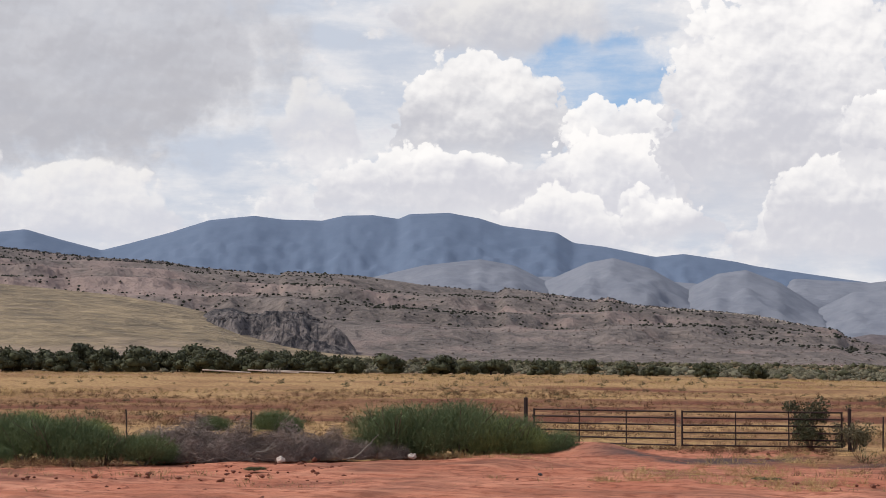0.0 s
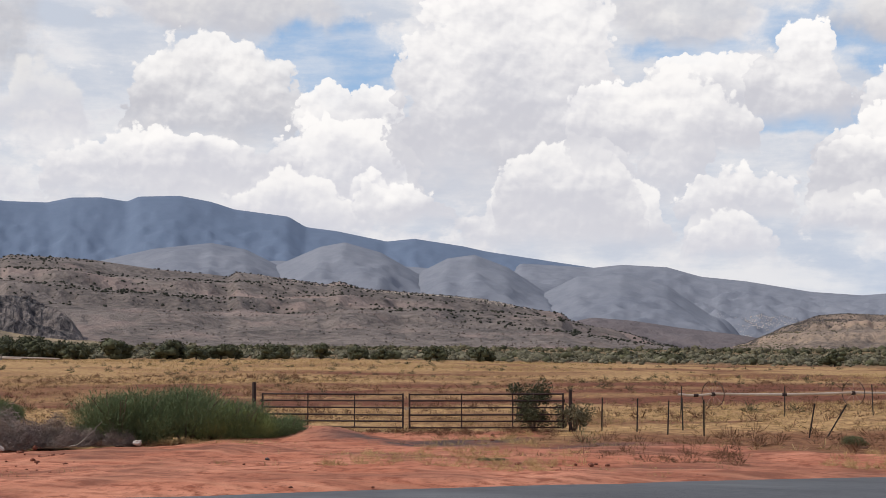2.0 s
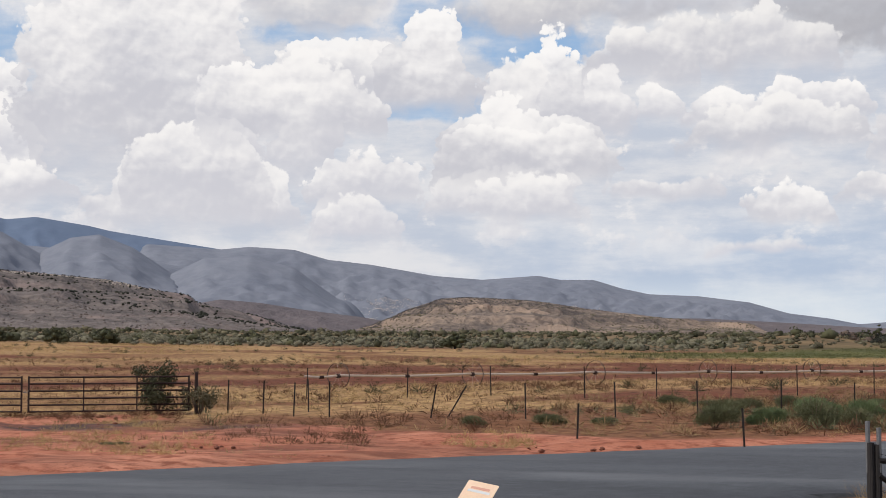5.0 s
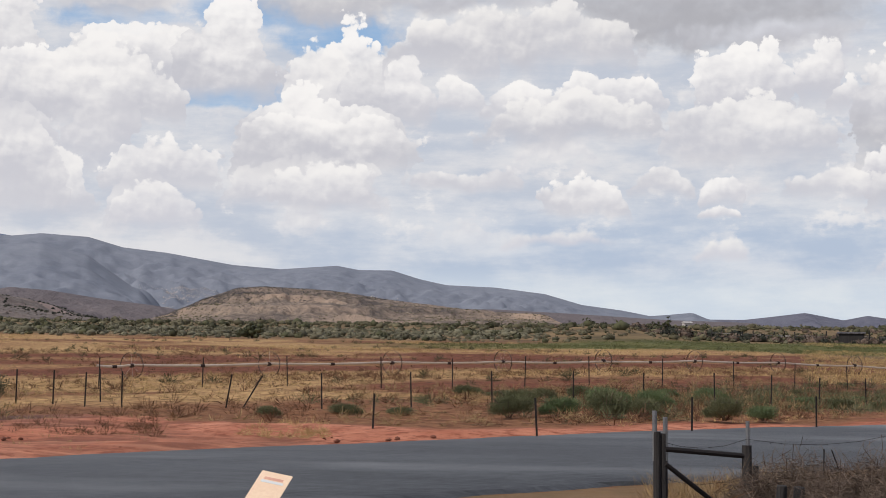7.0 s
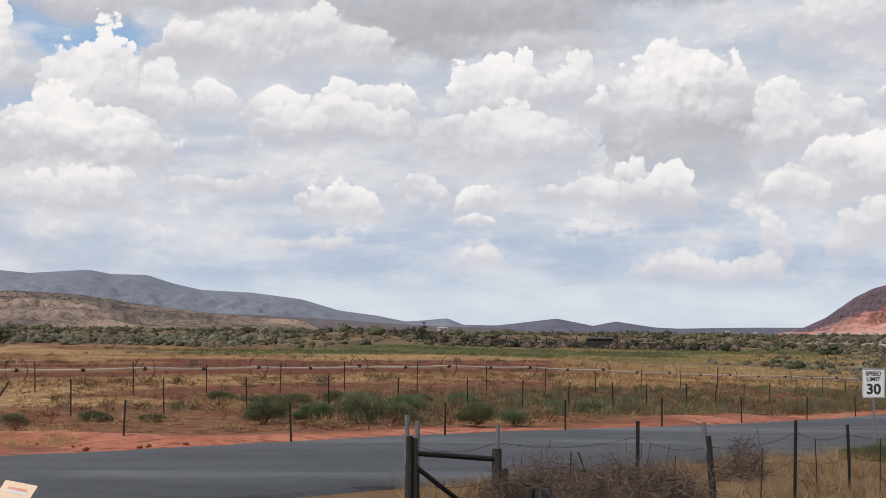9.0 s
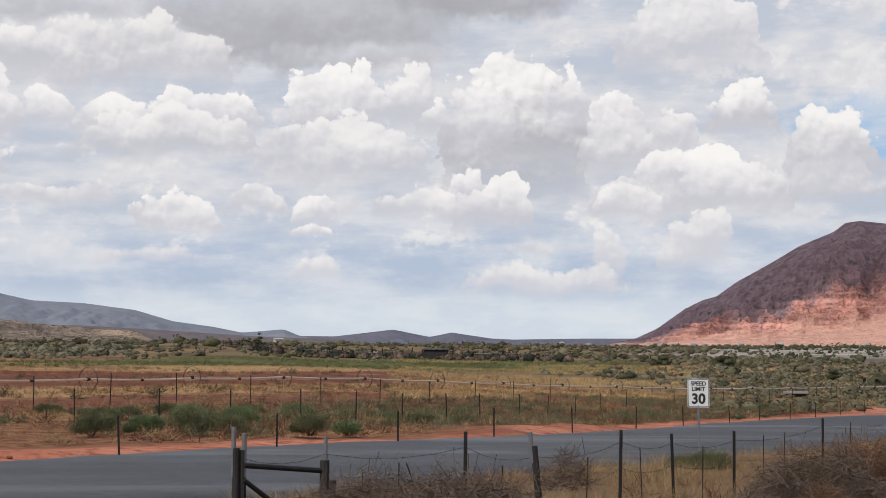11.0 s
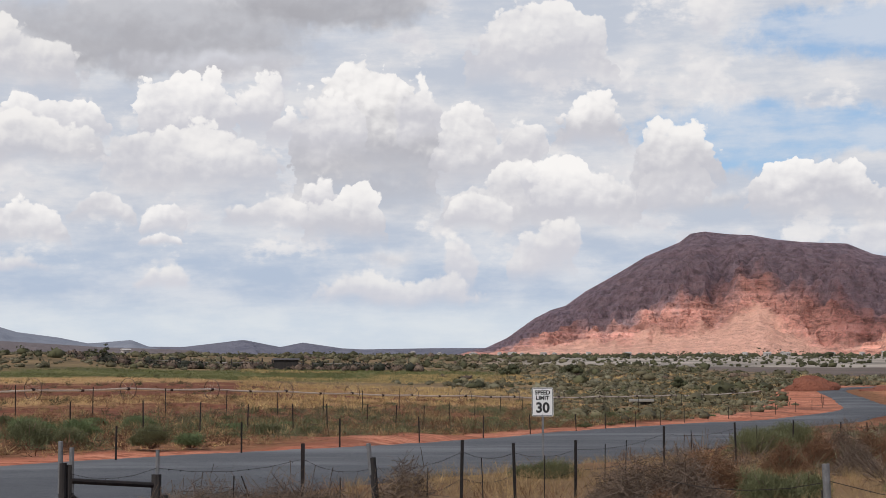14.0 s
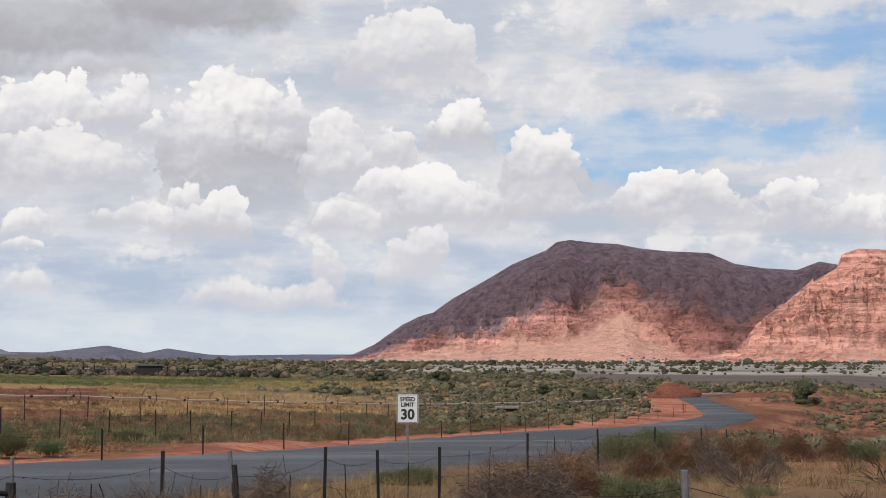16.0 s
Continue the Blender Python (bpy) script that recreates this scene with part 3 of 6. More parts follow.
        return n.outputs[2]

    def rng(f, lo, hi):
        n = N("ShaderNodeMapRange")
        n.inputs[1].default_value, n.inputs[2].default_value = lo, hi
        L(f, n.inputs[0])
        return n.outputs[0]
    a, c, d = nz(0.3), nz(2.2), nz(9.0)
    dirt_c = mixc(rng(a, 0.35, 0.65), (0.38, 0.128, 0.074), (0.56, 0.235, 0.147))
    dirt_c = mixc(rng(c, 0.48, 0.62), dirt_c, (0.25, 0.078, 0.044))
    dirt_c = mixc(rng(d, 0.58, 0.68), dirt_c, (0.19, 0.075, 0.048))
    dirt_c = mixc(rng(nz(0.2), 0.48, 0.62), dirt_c, (0.20, 0.08, 0.052))
    # wheel tracks and rain streaks run along the road
    turned = N("ShaderNodeMapping")
    turned.inputs["Rotation"].default_value, turned.inputs["Scale"].default_value = (0, 0, radians(-45)), (0.12, 1.6, 1)
    L(pos, turned.inputs["Vector"])
    tracks = N("ShaderNodeTexNoise")
    tracks.inputs["Scale"].default_value, tracks.inputs["Detail"].default_value = 1.0, 5
    L(turned.outputs[0], tracks.inputs["Vector"])
    dirt_c = mixc(rng(tracks.outputs["Fac"], 0.52, 0.85), dirt_c, (0.60, 0.28, 0.175))
    dirt_c = mixc(rng(tracks.outputs["Fac"], 0.38, 0.16), dirt_c, (0.24, 0.085, 0.055))
    soil_c = mixc(rng(c, 0.35, 0.65), (0.085, 0.03, 0.018), (0.215, 0.08, 0.046))
    grass_c = mixc(rng(c, 0.35, 0.65), (0.20, 0.11, 0.052), (0.52, 0.325, 0.15))
    scrub_c = mixc(rng(nz(0.08), 0.35, 0.65), (0.095, 0.072, 0.042), (0.25, 0.165, 0.088))
    col = mixc(sep.outputs[1], soil_c, grass_c)
    col = mixc(sep.outputs[2], col, scrub_c)
    green_c = mixc(rng(nz(0.06), 0.35, 0.65), (0.07, 0.076, 0.028), (0.16, 0.148, 0.058))
    col = mixc(att.outputs[1], col, green_c)
    flats = N("ShaderNodeVertexColor")
    flats.layer_name = "flats"
    fs = N("ShaderNodeSeparateColor")
    L(flats.outputs[0], fs.inputs[0])
    col = mixc(fs.outputs[0], col, mixc(rng(nz(0.03), 0.35, 0.65), (0.095, 0.076, 0.068), (0.165, 0.128, 0.11)))
    col = mixc(fs.outputs[1], col, mixc(rng(nz(0.02), 0.4, 0.6), (0.19, 0.165, 0.14), (0.42, 0.36, 0.305)))
    # dark grey-brown patch of ground in front of the gate
    patch = N("ShaderNodeVectorMath")
    patch.operation, patch.inputs[1].default_value, patch.inputs[2].default_value = "MULTIPLY_ADD", (0.18, 0.4, 0), (21.6 * 0.18, -38.8 * 0.4, 0)
    L(pos, patch.inputs[0])
    wide = N("ShaderNodeVectorMath")
    wide.operation = "LENGTH"
    L(patch.outputs[0], wide.inputs[0])
    gate_tone = N("ShaderNodeMath")
    gate_tone.operation, gate_tone.use_clamp = "MULTIPLY", True
    L(rng(wide.outputs["Value"], 1.15, 0.7), gate_tone.inputs[0])
    L(rng(a, 0.36, 0.52), gate_tone.inputs[1])
    dirt_c = mixc(gate_tone.outputs[0], dirt_c, (0.085, 0.055, 0.05))
    col = mixc(sep.outputs[0], col, dirt_c)
    L(col, bsdf.inputs["Base Color"])
    bsdf.inputs["Roughness"].default_value = 0.95
    bsdf.inputs["Specular IOR Level"].default_value = 0.1
    bp = N("ShaderNodeBump")
    bp.inputs["Strength"].default_value, bp.inputs["Distance"].default_value = 0.6, 0.12
    L(c, bp.inputs["Height"])
    L(bp.outputs[0], bsdf.inputs["Normal"])
    me.materials.append(m)
    return tagged(new("ground", me), "red desert soil with dry grass and weeds", "ground", kind="structure")


build_ground()


def build_road():
    line = ROAD_LINE
    b = Builder()
    d = np.gradient(line, axis=0)
    d /= np.linalg.norm(d, axis=1)[:, None]
    nrm = np.stack([-d[:, 1], d[:, 0]], 1)
    prof = [(-HALF - 0.15, -0.10), (-HALF, 0.02), (-HALF * 0.5, 0.05), (0, 0.07), (HALF * 0.5, 0.05), (HALF, 0.02), (HALF + 0.15, -0.10)]
    rnd = random.Random(4)
    pts, faces = [], []
    for i in range(len(line)):
        narrow = float(np.interp(line[i][1], [75, 105, 130, 170], [1.0, 0.74, 0.48, 0.36]))
        for k, (o, z) in enumerate(prof):
            o *= narrow
            o2 = o + (rnd.uniform(-0.12, 0.12) if k in (0, 1, 5, 6) else 0)
            q = line[i] + nrm[i] * o2
            pts.append((q[0], q[1], z + float(land(q[0], q[1]))))
    n = len(prof)
    for i in range(len(line) - 1):
        for k in range(n - 1):
            faces.append((i * n + k, (i + 1) * n + k, (i + 1) * n + k + 1, i * n + k + 1))
    b.add(pts, [q[::-1] for q in faces])
    ob = new("road", b.mesh("road", ASPHALT, True))
    return tagged(ob, "worn grey asphalt road without markings", "road", kind="structure")


build_road()


# ---------------------------------------------------------------- hills and mountains
def ridge(name, label, crest, foot_r, crest_r, mat, gully=0.15, cell=120.0, power=1.15, seed=1, step=0.12, rows=44, rough=0.01, ledge=None, ends=2.0, category="mountain", kind="structure", smooth=True, profile=None):
    """A range whose crest has the given heights (bearing, degrees above the level) and whose front falls to the plain in spurs and gullies."""
    cb, ce = np.array([c[0] for c in crest]), np.array([c[1] for c in crest])
    b = np.arange(cb[0] - ends, cb[-1] + ends + step, step)
    e = np.interp(b, cb, ce)
    fall = np.minimum(ss(b, b[0], cb[0] + 0.01), 1 - ss(b, cb[-1] - 0.01, b[-1]))
    u = np.concatenate([np.linspace(0, 1, rows), 1 + np.linspace(0.06, 0.6, 7)])
    B, U = np.meshgrid(np.radians(b), u)
    bend = (fbm(b[None, :] * 0.35 + U * 0, U * 0, seed + 40, 3) - 0.5) * 0.25
    R = foot_r + (crest_r - foot_r) * (U + bend * U * (1 - np.clip(U, 0, 1)) * 2)
    X, Y = R * np.sin(B), R * np.cos(B)
    top = (EYE + crest_r * np.tan(np.radians(e))) * fall
    base = land(X, Y) - 3.0
    uu = np.clip(U, 0, 1)
    shape, calm, zone = uu ** power, 1.0, None
    if profile:
        shape, calm, zone = profile(np.degrees(B), uu)
    g = fbm(B * crest_r / cell + 0.8 * fbm(B * crest_r / cell * 0.5, U * 2, seed + 9, 3), U * 1.3, seed, 5, 0.5, True)
    g = 0.68 * g + 0.32 * fbm(B * crest_r / cell * 4.3, U * 6, seed + 19, 4, 0.55, True)
    env = 4 * uu * (1 - uu)
    Z = base + (top - base) * np.clip(shape + gully * env * calm * (g - 0.6), -0.05, 1.0)
    Z = Z + (fbm(X / 30, Y / 30, seed + 5, 5) - 0.5) * rough * crest_r * calm * np.clip(uu * 6, 0, 1) * (1 - uu ** 4) * fall * np.clip(top / (0.03 * crest_r), 0.1, 1)
    if ledge:
        h = ledge
        q = Z / h + (fbm(B * crest_r / 300, U * 2, seed + 7, 2) - 0.5) * 1.4
        fr = q - np.floor(q)
        Z = Z + (ss(fr, 0.25, 0.6) - fr) * h * 0.5 * calm * np.clip(uu * 4 - 0.5, 0, 1) * (1 - uu ** 6)
    back = np.clip(U - 1, 0, 1)
    Z = Z - back * (top - base) * 1.2
    nb = len(b)
    verts = np.stack([X, Y, Z], -1).reshape(-1, 3).tolist()
    faces = [(i * nb + j, i * nb + j + 1, (i + 1) * nb + j + 1, (i + 1) * nb + j) for i in range(len(u) - 1) for j in range(nb - 1)]
    me = bpy.data.meshes.new(name)
    me.from_pydata(verts, [], faces)
    me.materials.append(mat)
    me.polygons.foreach_set("use_smooth", [smooth] * len(me.polygons))
    if zone is not None:
        at = me.color_attributes.new("zone", "FLOAT_COLOR", "POINT")
        at.data.foreach_set("color", np.stack([zone[0], zone[1], zone[0] * 0, zone[0] * 0 + 1], -1).astype(np.float32).ravel())
    return tagged(new(name, me), label, category, kind=kind), (X, Y, Z, U, b)


def red_profile(b, u):
    """Scree fans below, a band of stepped cliffs, then the long upper slope cut by gullies."""
    wob = fbm(b * 2.2, u * 0, 201, 4) - 0.5
    s = np.interp(b, [11.5, 13, 15, 17, 19, 20.4, 21.4, 22.3, 23.6, 25, 40], [0.18, 0.2, 0.17, 0.14, 0.16, 0.26, 0.36, 0.2, 0.07, 0.05, 0.06]) + wob * 0.05
    s = np.clip(s, 0.04, 0.6)
    c = np.clip(s + np.interp(b, [11.5, 14, 20, 24, 40], [0.18, 0.26, 0.24, 0.4, 0.4]) + (fbm(b * 1.3, u * 0, 203, 4) - 0.5) * 0.14, 0.15, 0.85)
    us, uc = 0.36 + 0.5 * (s - 0.25), 0.36 + 0.5 * (s - 0.25) + 0.16
    scree = s * (u / us) ** 1.12
    cliff = s + (c - s) * np.clip((u - us) / (uc - us), 0, 1)
    upper = c + (1 - c) * np.clip((u - uc) / (1 - uc), 0, 1) ** 0.92
    shape = np.where(u < us, scree, np.where(u < uc, cliff, upper))
    calm = np.interp(u - us, [-0.06, 0.02, 0.16, 0.3], [0.06, 1.0, 1.0, 1.0])
    tear = fbm(b * 1.5, u * 9, 205, 5) - 0.5
    # mask of the upper slope that gets the painted cloud shade
    grey = ss(shape + tear * 0.35, c - 0.22, c + 0.08)
    pale = 1 - ss(shape + tear * 0.07, s - 0.05, s + 0.02)
    return shape, calm, (pale, grey)


# the blue of distant haze is painted into this rock colour
FARHAZE = material("haze_blue_mountain", (0.122, 0.162, 0.236), (0.142, 0.182, 0.26), 0.004, 0.95, 0.04, 8.0)
# horizon hills: greyish haze mixed straight into the base colour
HAZEROCK = material("haze_tinted_hills", (0.105, 0.105, 0.14), (0.17, 0.165, 0.2), 0.004, 0.95, 0.4, 8.0)
# foothills and eastern range: a paler haze tint, also painted into the rock
MIDHAZE = material("haze_grey_foothill", (0.152, 0.164, 0.202), (0.238, 0.246, 0.28), 0.004, 0.95, 0.07, 9.0)
JUNIPER = material("dark_juniper", (0.016, 0.018, 0.014), (0.045, 0.045, 0.03), 0.8, 0.9, 0.0, 5.0, random_=0.35)
MESA = material("brown_grey_slope", (0.098, 0.08, 0.073), (0.225, 0.182, 0.16), 0.012, 0.95, 0.5, 10.0, spread=(0.40, 0.60), third=(0.31, 0.225, 0.195))
OUTCROP = material("broken_basalt", (0.035, 0.032, 0.036), (0.19, 0.16, 0.15), 0.05, 0.95, 0.9, 6.0, spread=(0.42, 0.58), third=(0.25, 0.2, 0.175), stretch=(1, 1, 0.5))
GRASSHILL = material("yellow_grass_slope", (0.13, 0.10, 0.07), (0.37, 0.275, 0.165), 0.012, 0.95, 0.5, 12.0, spread=(0.38, 0.62), stretch=(0.4, 0.4, 3), third=(0.3, 0.22, 0.17))
BASALT = material("dark_basalt", (0.045, 0.04, 0.045), (0.13, 0.115, 0.115), 0.06, 0.95, 0.6, 8.0)
DARKRIDGE = material("purple_brown_ridge", (0.12, 0.10, 0.105), (0.17, 0.14, 0.14), 0.01, 0.95, 0.4, 8.0)
# third tone paints the hill's sunlit patches into its colour
TANHILL = material("tan_hill", (0.11, 0.088, 0.078), (0.33, 0.245, 0.185), 0.012, 0.95, 0.6, 9.0, spread=(0.40, 0.60), third=(0.42, 0.30, 0.22))
def strata(name, scree, ledge, upper_tone, z_scree, z_cap, band=9.0, zones=False):
    """Layered sandstone: pale scree below, banded red ledges, an upper tone above, each with a ragged border."""
    m = material(name, tuple(c * 0.42 for c in ledge), ledge, 0.02, 0.95, 1.0, 6.0, spread=(0.42, 0.56), stretch=(0.7, 0.7, 1.8))
    nt = m.node_tree
    N, L = nt.nodes.new, nt.links.new
    b = nt.nodes["Principled BSDF"]
    col = b.inputs["Base Color"].links[0].from_socket
    pos = N("ShaderNodeNewGeometry").outputs["Position"]
    z = N("ShaderNodeSeparateXYZ")
    L(pos, z.inputs[0])
    n = N("ShaderNodeTexNoise")
    n.inputs["Scale"].default_value, n.inputs["Detail"].default_value = 0.011, 7
    L(pos, n.inputs["Vector"])
    h = N("ShaderNodeMath")
    h.operation, h.inputs[1].default_value = "MULTIPLY_ADD", 150.0
    L(n.outputs["Fac"], h.inputs[0])
    L(z.outputs[2], h.inputs[2])

    def over(f, lo, hi, a, c, most=1.0):
        r = N("ShaderNodeMapRange")
        r.inputs[1].default_value, r.inputs[2].default_value, r.inputs[4].default_value = lo, hi, most
        L(f, r.inputs[0])
        x = N("ShaderNodeMix")
        x.data_type = "RGBA"
        L(r.outputs[0], x.inputs[0])
        for k, v in ((6, a), (7, c)):
            if isinstance(v, tuple):
                x.inputs[k].default_value = (*v, 1)
            else:
                L(v, x.inputs[k])
        return x.outputs[2]
    lay = N("ShaderNodeVectorMath")
    lay.operation, lay.inputs[1].default_value = "MULTIPLY", (0.0045, 0.0045, 0.75 / band)
    L(pos, lay.inputs[0])
    w = N("ShaderNodeTexNoise")
    w.inputs["Scale"].default_value, w.inputs["Detail"].default_value, w.inputs["Distortion"].default_value = 1.0, 5.0, 0.8
    L(lay.outputs[0], w.inputs["Vector"])
    col = over(w.outputs["Fac"], 0.52, 0.68, col, tuple(min(1, c * 1.18 + 0.05) for c in ledge))
    col = over(w.outputs["Fac"], 0.44, 0.34, col, tuple(c * 0.6 for c in ledge))
    # shaded cracks and lit blocks painted in, standing in for relief
    crack_shade = N("ShaderNodeVectorMath")
    crack_shade.operation, crack_shade.inputs[1].default_value = "MULTIPLY", (0.06, 0.06, 0.035)
    L(pos, crack_shade.inputs[0])
    k = N("ShaderNodeTexNoise")
    k.inputs["Scale"].default_value, k.inputs["Detail"].default_value, k.inputs["Roughness"].default_value = 1.0, 6.0, 0.7
    L(crack_shade.outputs[0], k.inputs["Vector"])
    col = over(k.outputs["Fac"], 0.46, 0.36, col, tuple(c * 0.34 for c in ledge), 0.75)
    col = over(k.outputs["Fac"], 0.56, 0.66, col, tuple(min(0.9, c * 1.1 + 0.07) for c in ledge), 0.55)
    if zones:
        zone = N("ShaderNodeVertexColor")
        zone.layer_name = "zone"
        zs = N("ShaderNodeSeparateColor")
        L(zone.outputs[0], zs.inputs[0])
        # purple-grey upper slope: cloud shade painted into the rock colour
        col = over(zs.outputs[1], 0.1, 0.9, col, over(k.outputs["Fac"], 0.40, 0.60, tuple(c * 0.55 for c in upper_tone), upper_tone), 0.8)
        tint = over(k.outputs["Fac"], 0.42, 0.62, tuple(c * 0.78 for c in scree), scree)
        col = over(zs.outputs[0], 0.1, 0.9, col, tint, 0.9)
    else:
        col = over(h.outputs[0], z_cap + 50, z_cap + 120, col, upper_tone, 0.75)
        col = over(h.outputs[0], z_scree + 95, z_scree + 60, col, scree, 0.85)
    L(col, b.inputs["Base Color"])
    return m


REDROCK = strata("red_sandstone", (0.80, 0.46, 0.36), (0.78, 0.38, 0.31), (0.55, 0.42, 0.46), 22, 80, 13, True)
BUTTEROCK = strata("bright_red_sandstone", (0.80, 0.46, 0.37), (0.82, 0.40, 0.31), (0.70, 0.36, 0.29), 2, 185, 9)

RANGE = [(-60, 4.9), (-55.98, 4.88), (-54.75, 5.04), (-53.5, 4.7), (-52.13, 4.37), (-51.26, 4.61), (-49.78, 5.04), (-48.4, 5.51), (-46.8, 5.7), (-45.79, 5.58), (-44.37, 5.56), (-43.56, 5.75), (-42.54, 5.78), (-41.62, 5.65), (-41.21, 5.83), (-39.78, 5.88), (-38.66, 5.68), (-37.84, 5.42), (-35.91, 5.18), (-35.3, 4.81), (-34.19, 4.67), (-32.38, 4.3), (-31.38, 4.4), (-29.6, 4.12), (-28.81, 3.94), (-24.95, 3.33)]
RANGE_EAST = [(-27.5, 3.5), (-24.95, 3.33), (-23.94, 3.43), (-22.34, 3.33), (-21.15, 2.98), (-19.57, 2.8), (-17.3, 2.4), (-15.59, 2.26), (-13.58, 2.4), (-12.78, 2.25), (-11.59, 2.24), (-10.6, 1.93), (-9.63, 1.72), (-7.88, 1.64), (-6.1, 1.41), (-4.77, 1.02), (-3.36, 0.83), (-2.36, 0.63), (-1.76, 0.67), (-0.87, 0.75), (-0.27, 0.51)]
ridge("blue_range", "mountain range coloured with blue-grey haze, under cloud", RANGE, 3500, 4600, FARHAZE, 0.08, 600, 1.0, 11, rough=0.008)
_, GREY_GRID = ridge("grey_range", "mountain slope coloured with grey haze, running down to the plain", RANGE_EAST, 3300, 4450, MIDHAZE, 0.2, 520, 1.0, 13)
ridge("far_hills", "low hills on the horizon coloured with blue-grey haze", [(-1.11, 0.52), (0.92, 0.5), (1.73, 0.59), (3.05, 0.75), (4.36, 0.49), (5.16, 0.65), (6.56, 0.44), (7.36, 0.4), (9.92, 0.44), (13, 0.44), (16, 0.4)], 3800, 4400, HAZEROCK, 0.2, 200, 1.0, 17)
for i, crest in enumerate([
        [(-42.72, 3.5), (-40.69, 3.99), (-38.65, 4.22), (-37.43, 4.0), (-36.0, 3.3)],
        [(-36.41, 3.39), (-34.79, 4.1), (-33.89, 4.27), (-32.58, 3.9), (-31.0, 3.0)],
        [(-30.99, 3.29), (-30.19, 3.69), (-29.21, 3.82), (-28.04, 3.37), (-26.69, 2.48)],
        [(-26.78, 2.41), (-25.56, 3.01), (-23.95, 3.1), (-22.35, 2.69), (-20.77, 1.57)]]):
    ridge("foothill", "rounded foothill below the range, coloured with grey haze", crest, 2500, 3300 - 30 * i, MIDHAZE, 0.3, 300, 0.9, 23 + i, ends=1.6, rough=0.006, category="hill")
ridge("foothill", "long bench linking the foothills, coloured with grey haze", [(-44, 3.2), (-40, 3.5), (-36.3, 3.6), (-33, 3.5), (-31, 3.35), (-28.5, 3.0), (-26.6, 2.75), (-23.5, 2.3), (-20.5, 1.5)], 2700, 3420, MIDHAZE, 0.3, 260, 0.9, 29, ends=1.6, rough=0.006, category="hill")
MESA_CREST = [(-60, 4.6), (-55.97, 4.45), (-54.06, 4.25), (-52.32, 4.11), (-49.96, 4.02), (-48.97, 3.85), (-47.17, 3.7), (-45.86, 3.59), (-45.66, 3.72), (-43.74, 3.64), (-42.72, 3.57), (-40.68, 3.28), (-38.65, 3.1), (-38.04, 3.02), (-37.73, 3.19), (-35.6, 2.91), (-34.59, 2.75), (-34.09, 2.85), (-33.19, 2.59), (-30.6, 2.39), (-29.02, 2.22), (-27.66, 1.94), (-26.12, 1.68), (-25.75, 1.39), (-24.61, 1.15), (-22.5, 0.6)]
_, MESA_GRID = ridge("mesa", "brown stony mesa slope dotted with dark shrubs", MESA_CREST, 850, 1750, MESA, 0.10, 220, 0.9, 31, step=0.08, rows=90, rough=0.004, ledge=20, category="hill")
_, GRASS_GRID = ridge("grass_hill", "smooth slope of yellow dry grass", [(-60, 3.3), (-55.94, 3.16), (-53.65, 2.97), (-51.71, 2.81), (-49.74, 2.52), (-48.54, 2.25), (-47.14, 1.7), (-45.73, 1.31), (-43.71, 1.0), (-41, 0.5)], 620, 1000, GRASSHILL, 0.08, 200, 0.9, 37, rough=0.002, category="hill")
_, CRAG_GRID = ridge("basalt_outcrop", "dark broken basalt outcrop on the slope", [(-48.83, 1.89), (-48.64, 2.09), (-48.25, 2.34), (-47.55, 2.4), (-46.94, 2.19), (-44.93, 2.27), (-44.53, 2.01), (-43.71, 1.43), (-43.2, 1.0)], 820, 960, OUTCROP, 0.5, 25, 0.8, 41, step=0.05, rough=0.028, ends=0.5, smooth=False, category="rock outcrop")
ridge("dark_ridge", "low dark purple-brown ridge", [(-26.18, 1.1), (-25.77, 1.4), (-24.97, 1.55), (-23.56, 1.43), (-21.97, 1.18), (-19.99, 0.93), (-18, 0.6)], 1900, 2150, DARKRIDGE, 0.15, 120, 0.9, 43, category="hill")
_, TAN_GRID = ridge("tan_hill", "low tan hill with a dark stony top", [(-19.6, 0.6), (-18.31, 1.17), (-17.11, 1.58), (-16.11, 1.63), (-14.3, 1.54), (-13.29, 1.44), (-11.87, 1.21), (-10.24, 1.01), (-8.21, 0.77), (-6.38, 0.65)], 1250, 1650, TANHILL, 0.4, 110, 0.8, 47, step=0.06, rough=0.009, ledge=14, category="hill")
ridge("low_dark_plain", "dark flat bench below the far range", [(-9.83, 0.87), (-7.8, 0.85), (-5.37, 0.72), (-1.76, 0.49), (1.01, 0.4)], 2500, 2900, DARKRIDGE, 0.1, 200, 0.6, 53, category="hill")
RED_CREST = [(11.67, 0.42), (12.48, 0.79), (13.49, 1.5), (14.09, 1.8), (14.59, 1.94), (15.29, 2.44), (16.49, 3.1), (17.48, 3.69), (18.66, 4.17), (19.05, 4.47), (19.54, 4.54), (20.41, 4.43), (21.18, 4.39), (22.0, 4.22), (22.97, 4.11), (24.46, 4.03), (25.35, 3.64), (26.33, 3.47), (27.5, 3.39), (28.28, 3.68), (29.04, 3.53), (30.52, 3.2), (36, 3.0)]
_, RED_GRID = ridge("red_mountain", "red sandstone mountain with ledges and scree", RED_CREST, 2300, 3000, REDROCK, 0.55, 300, 1.05, 61, step=0.045, rows=170, rough=0.021, ledge=12, smooth=False, profile=red_profile)
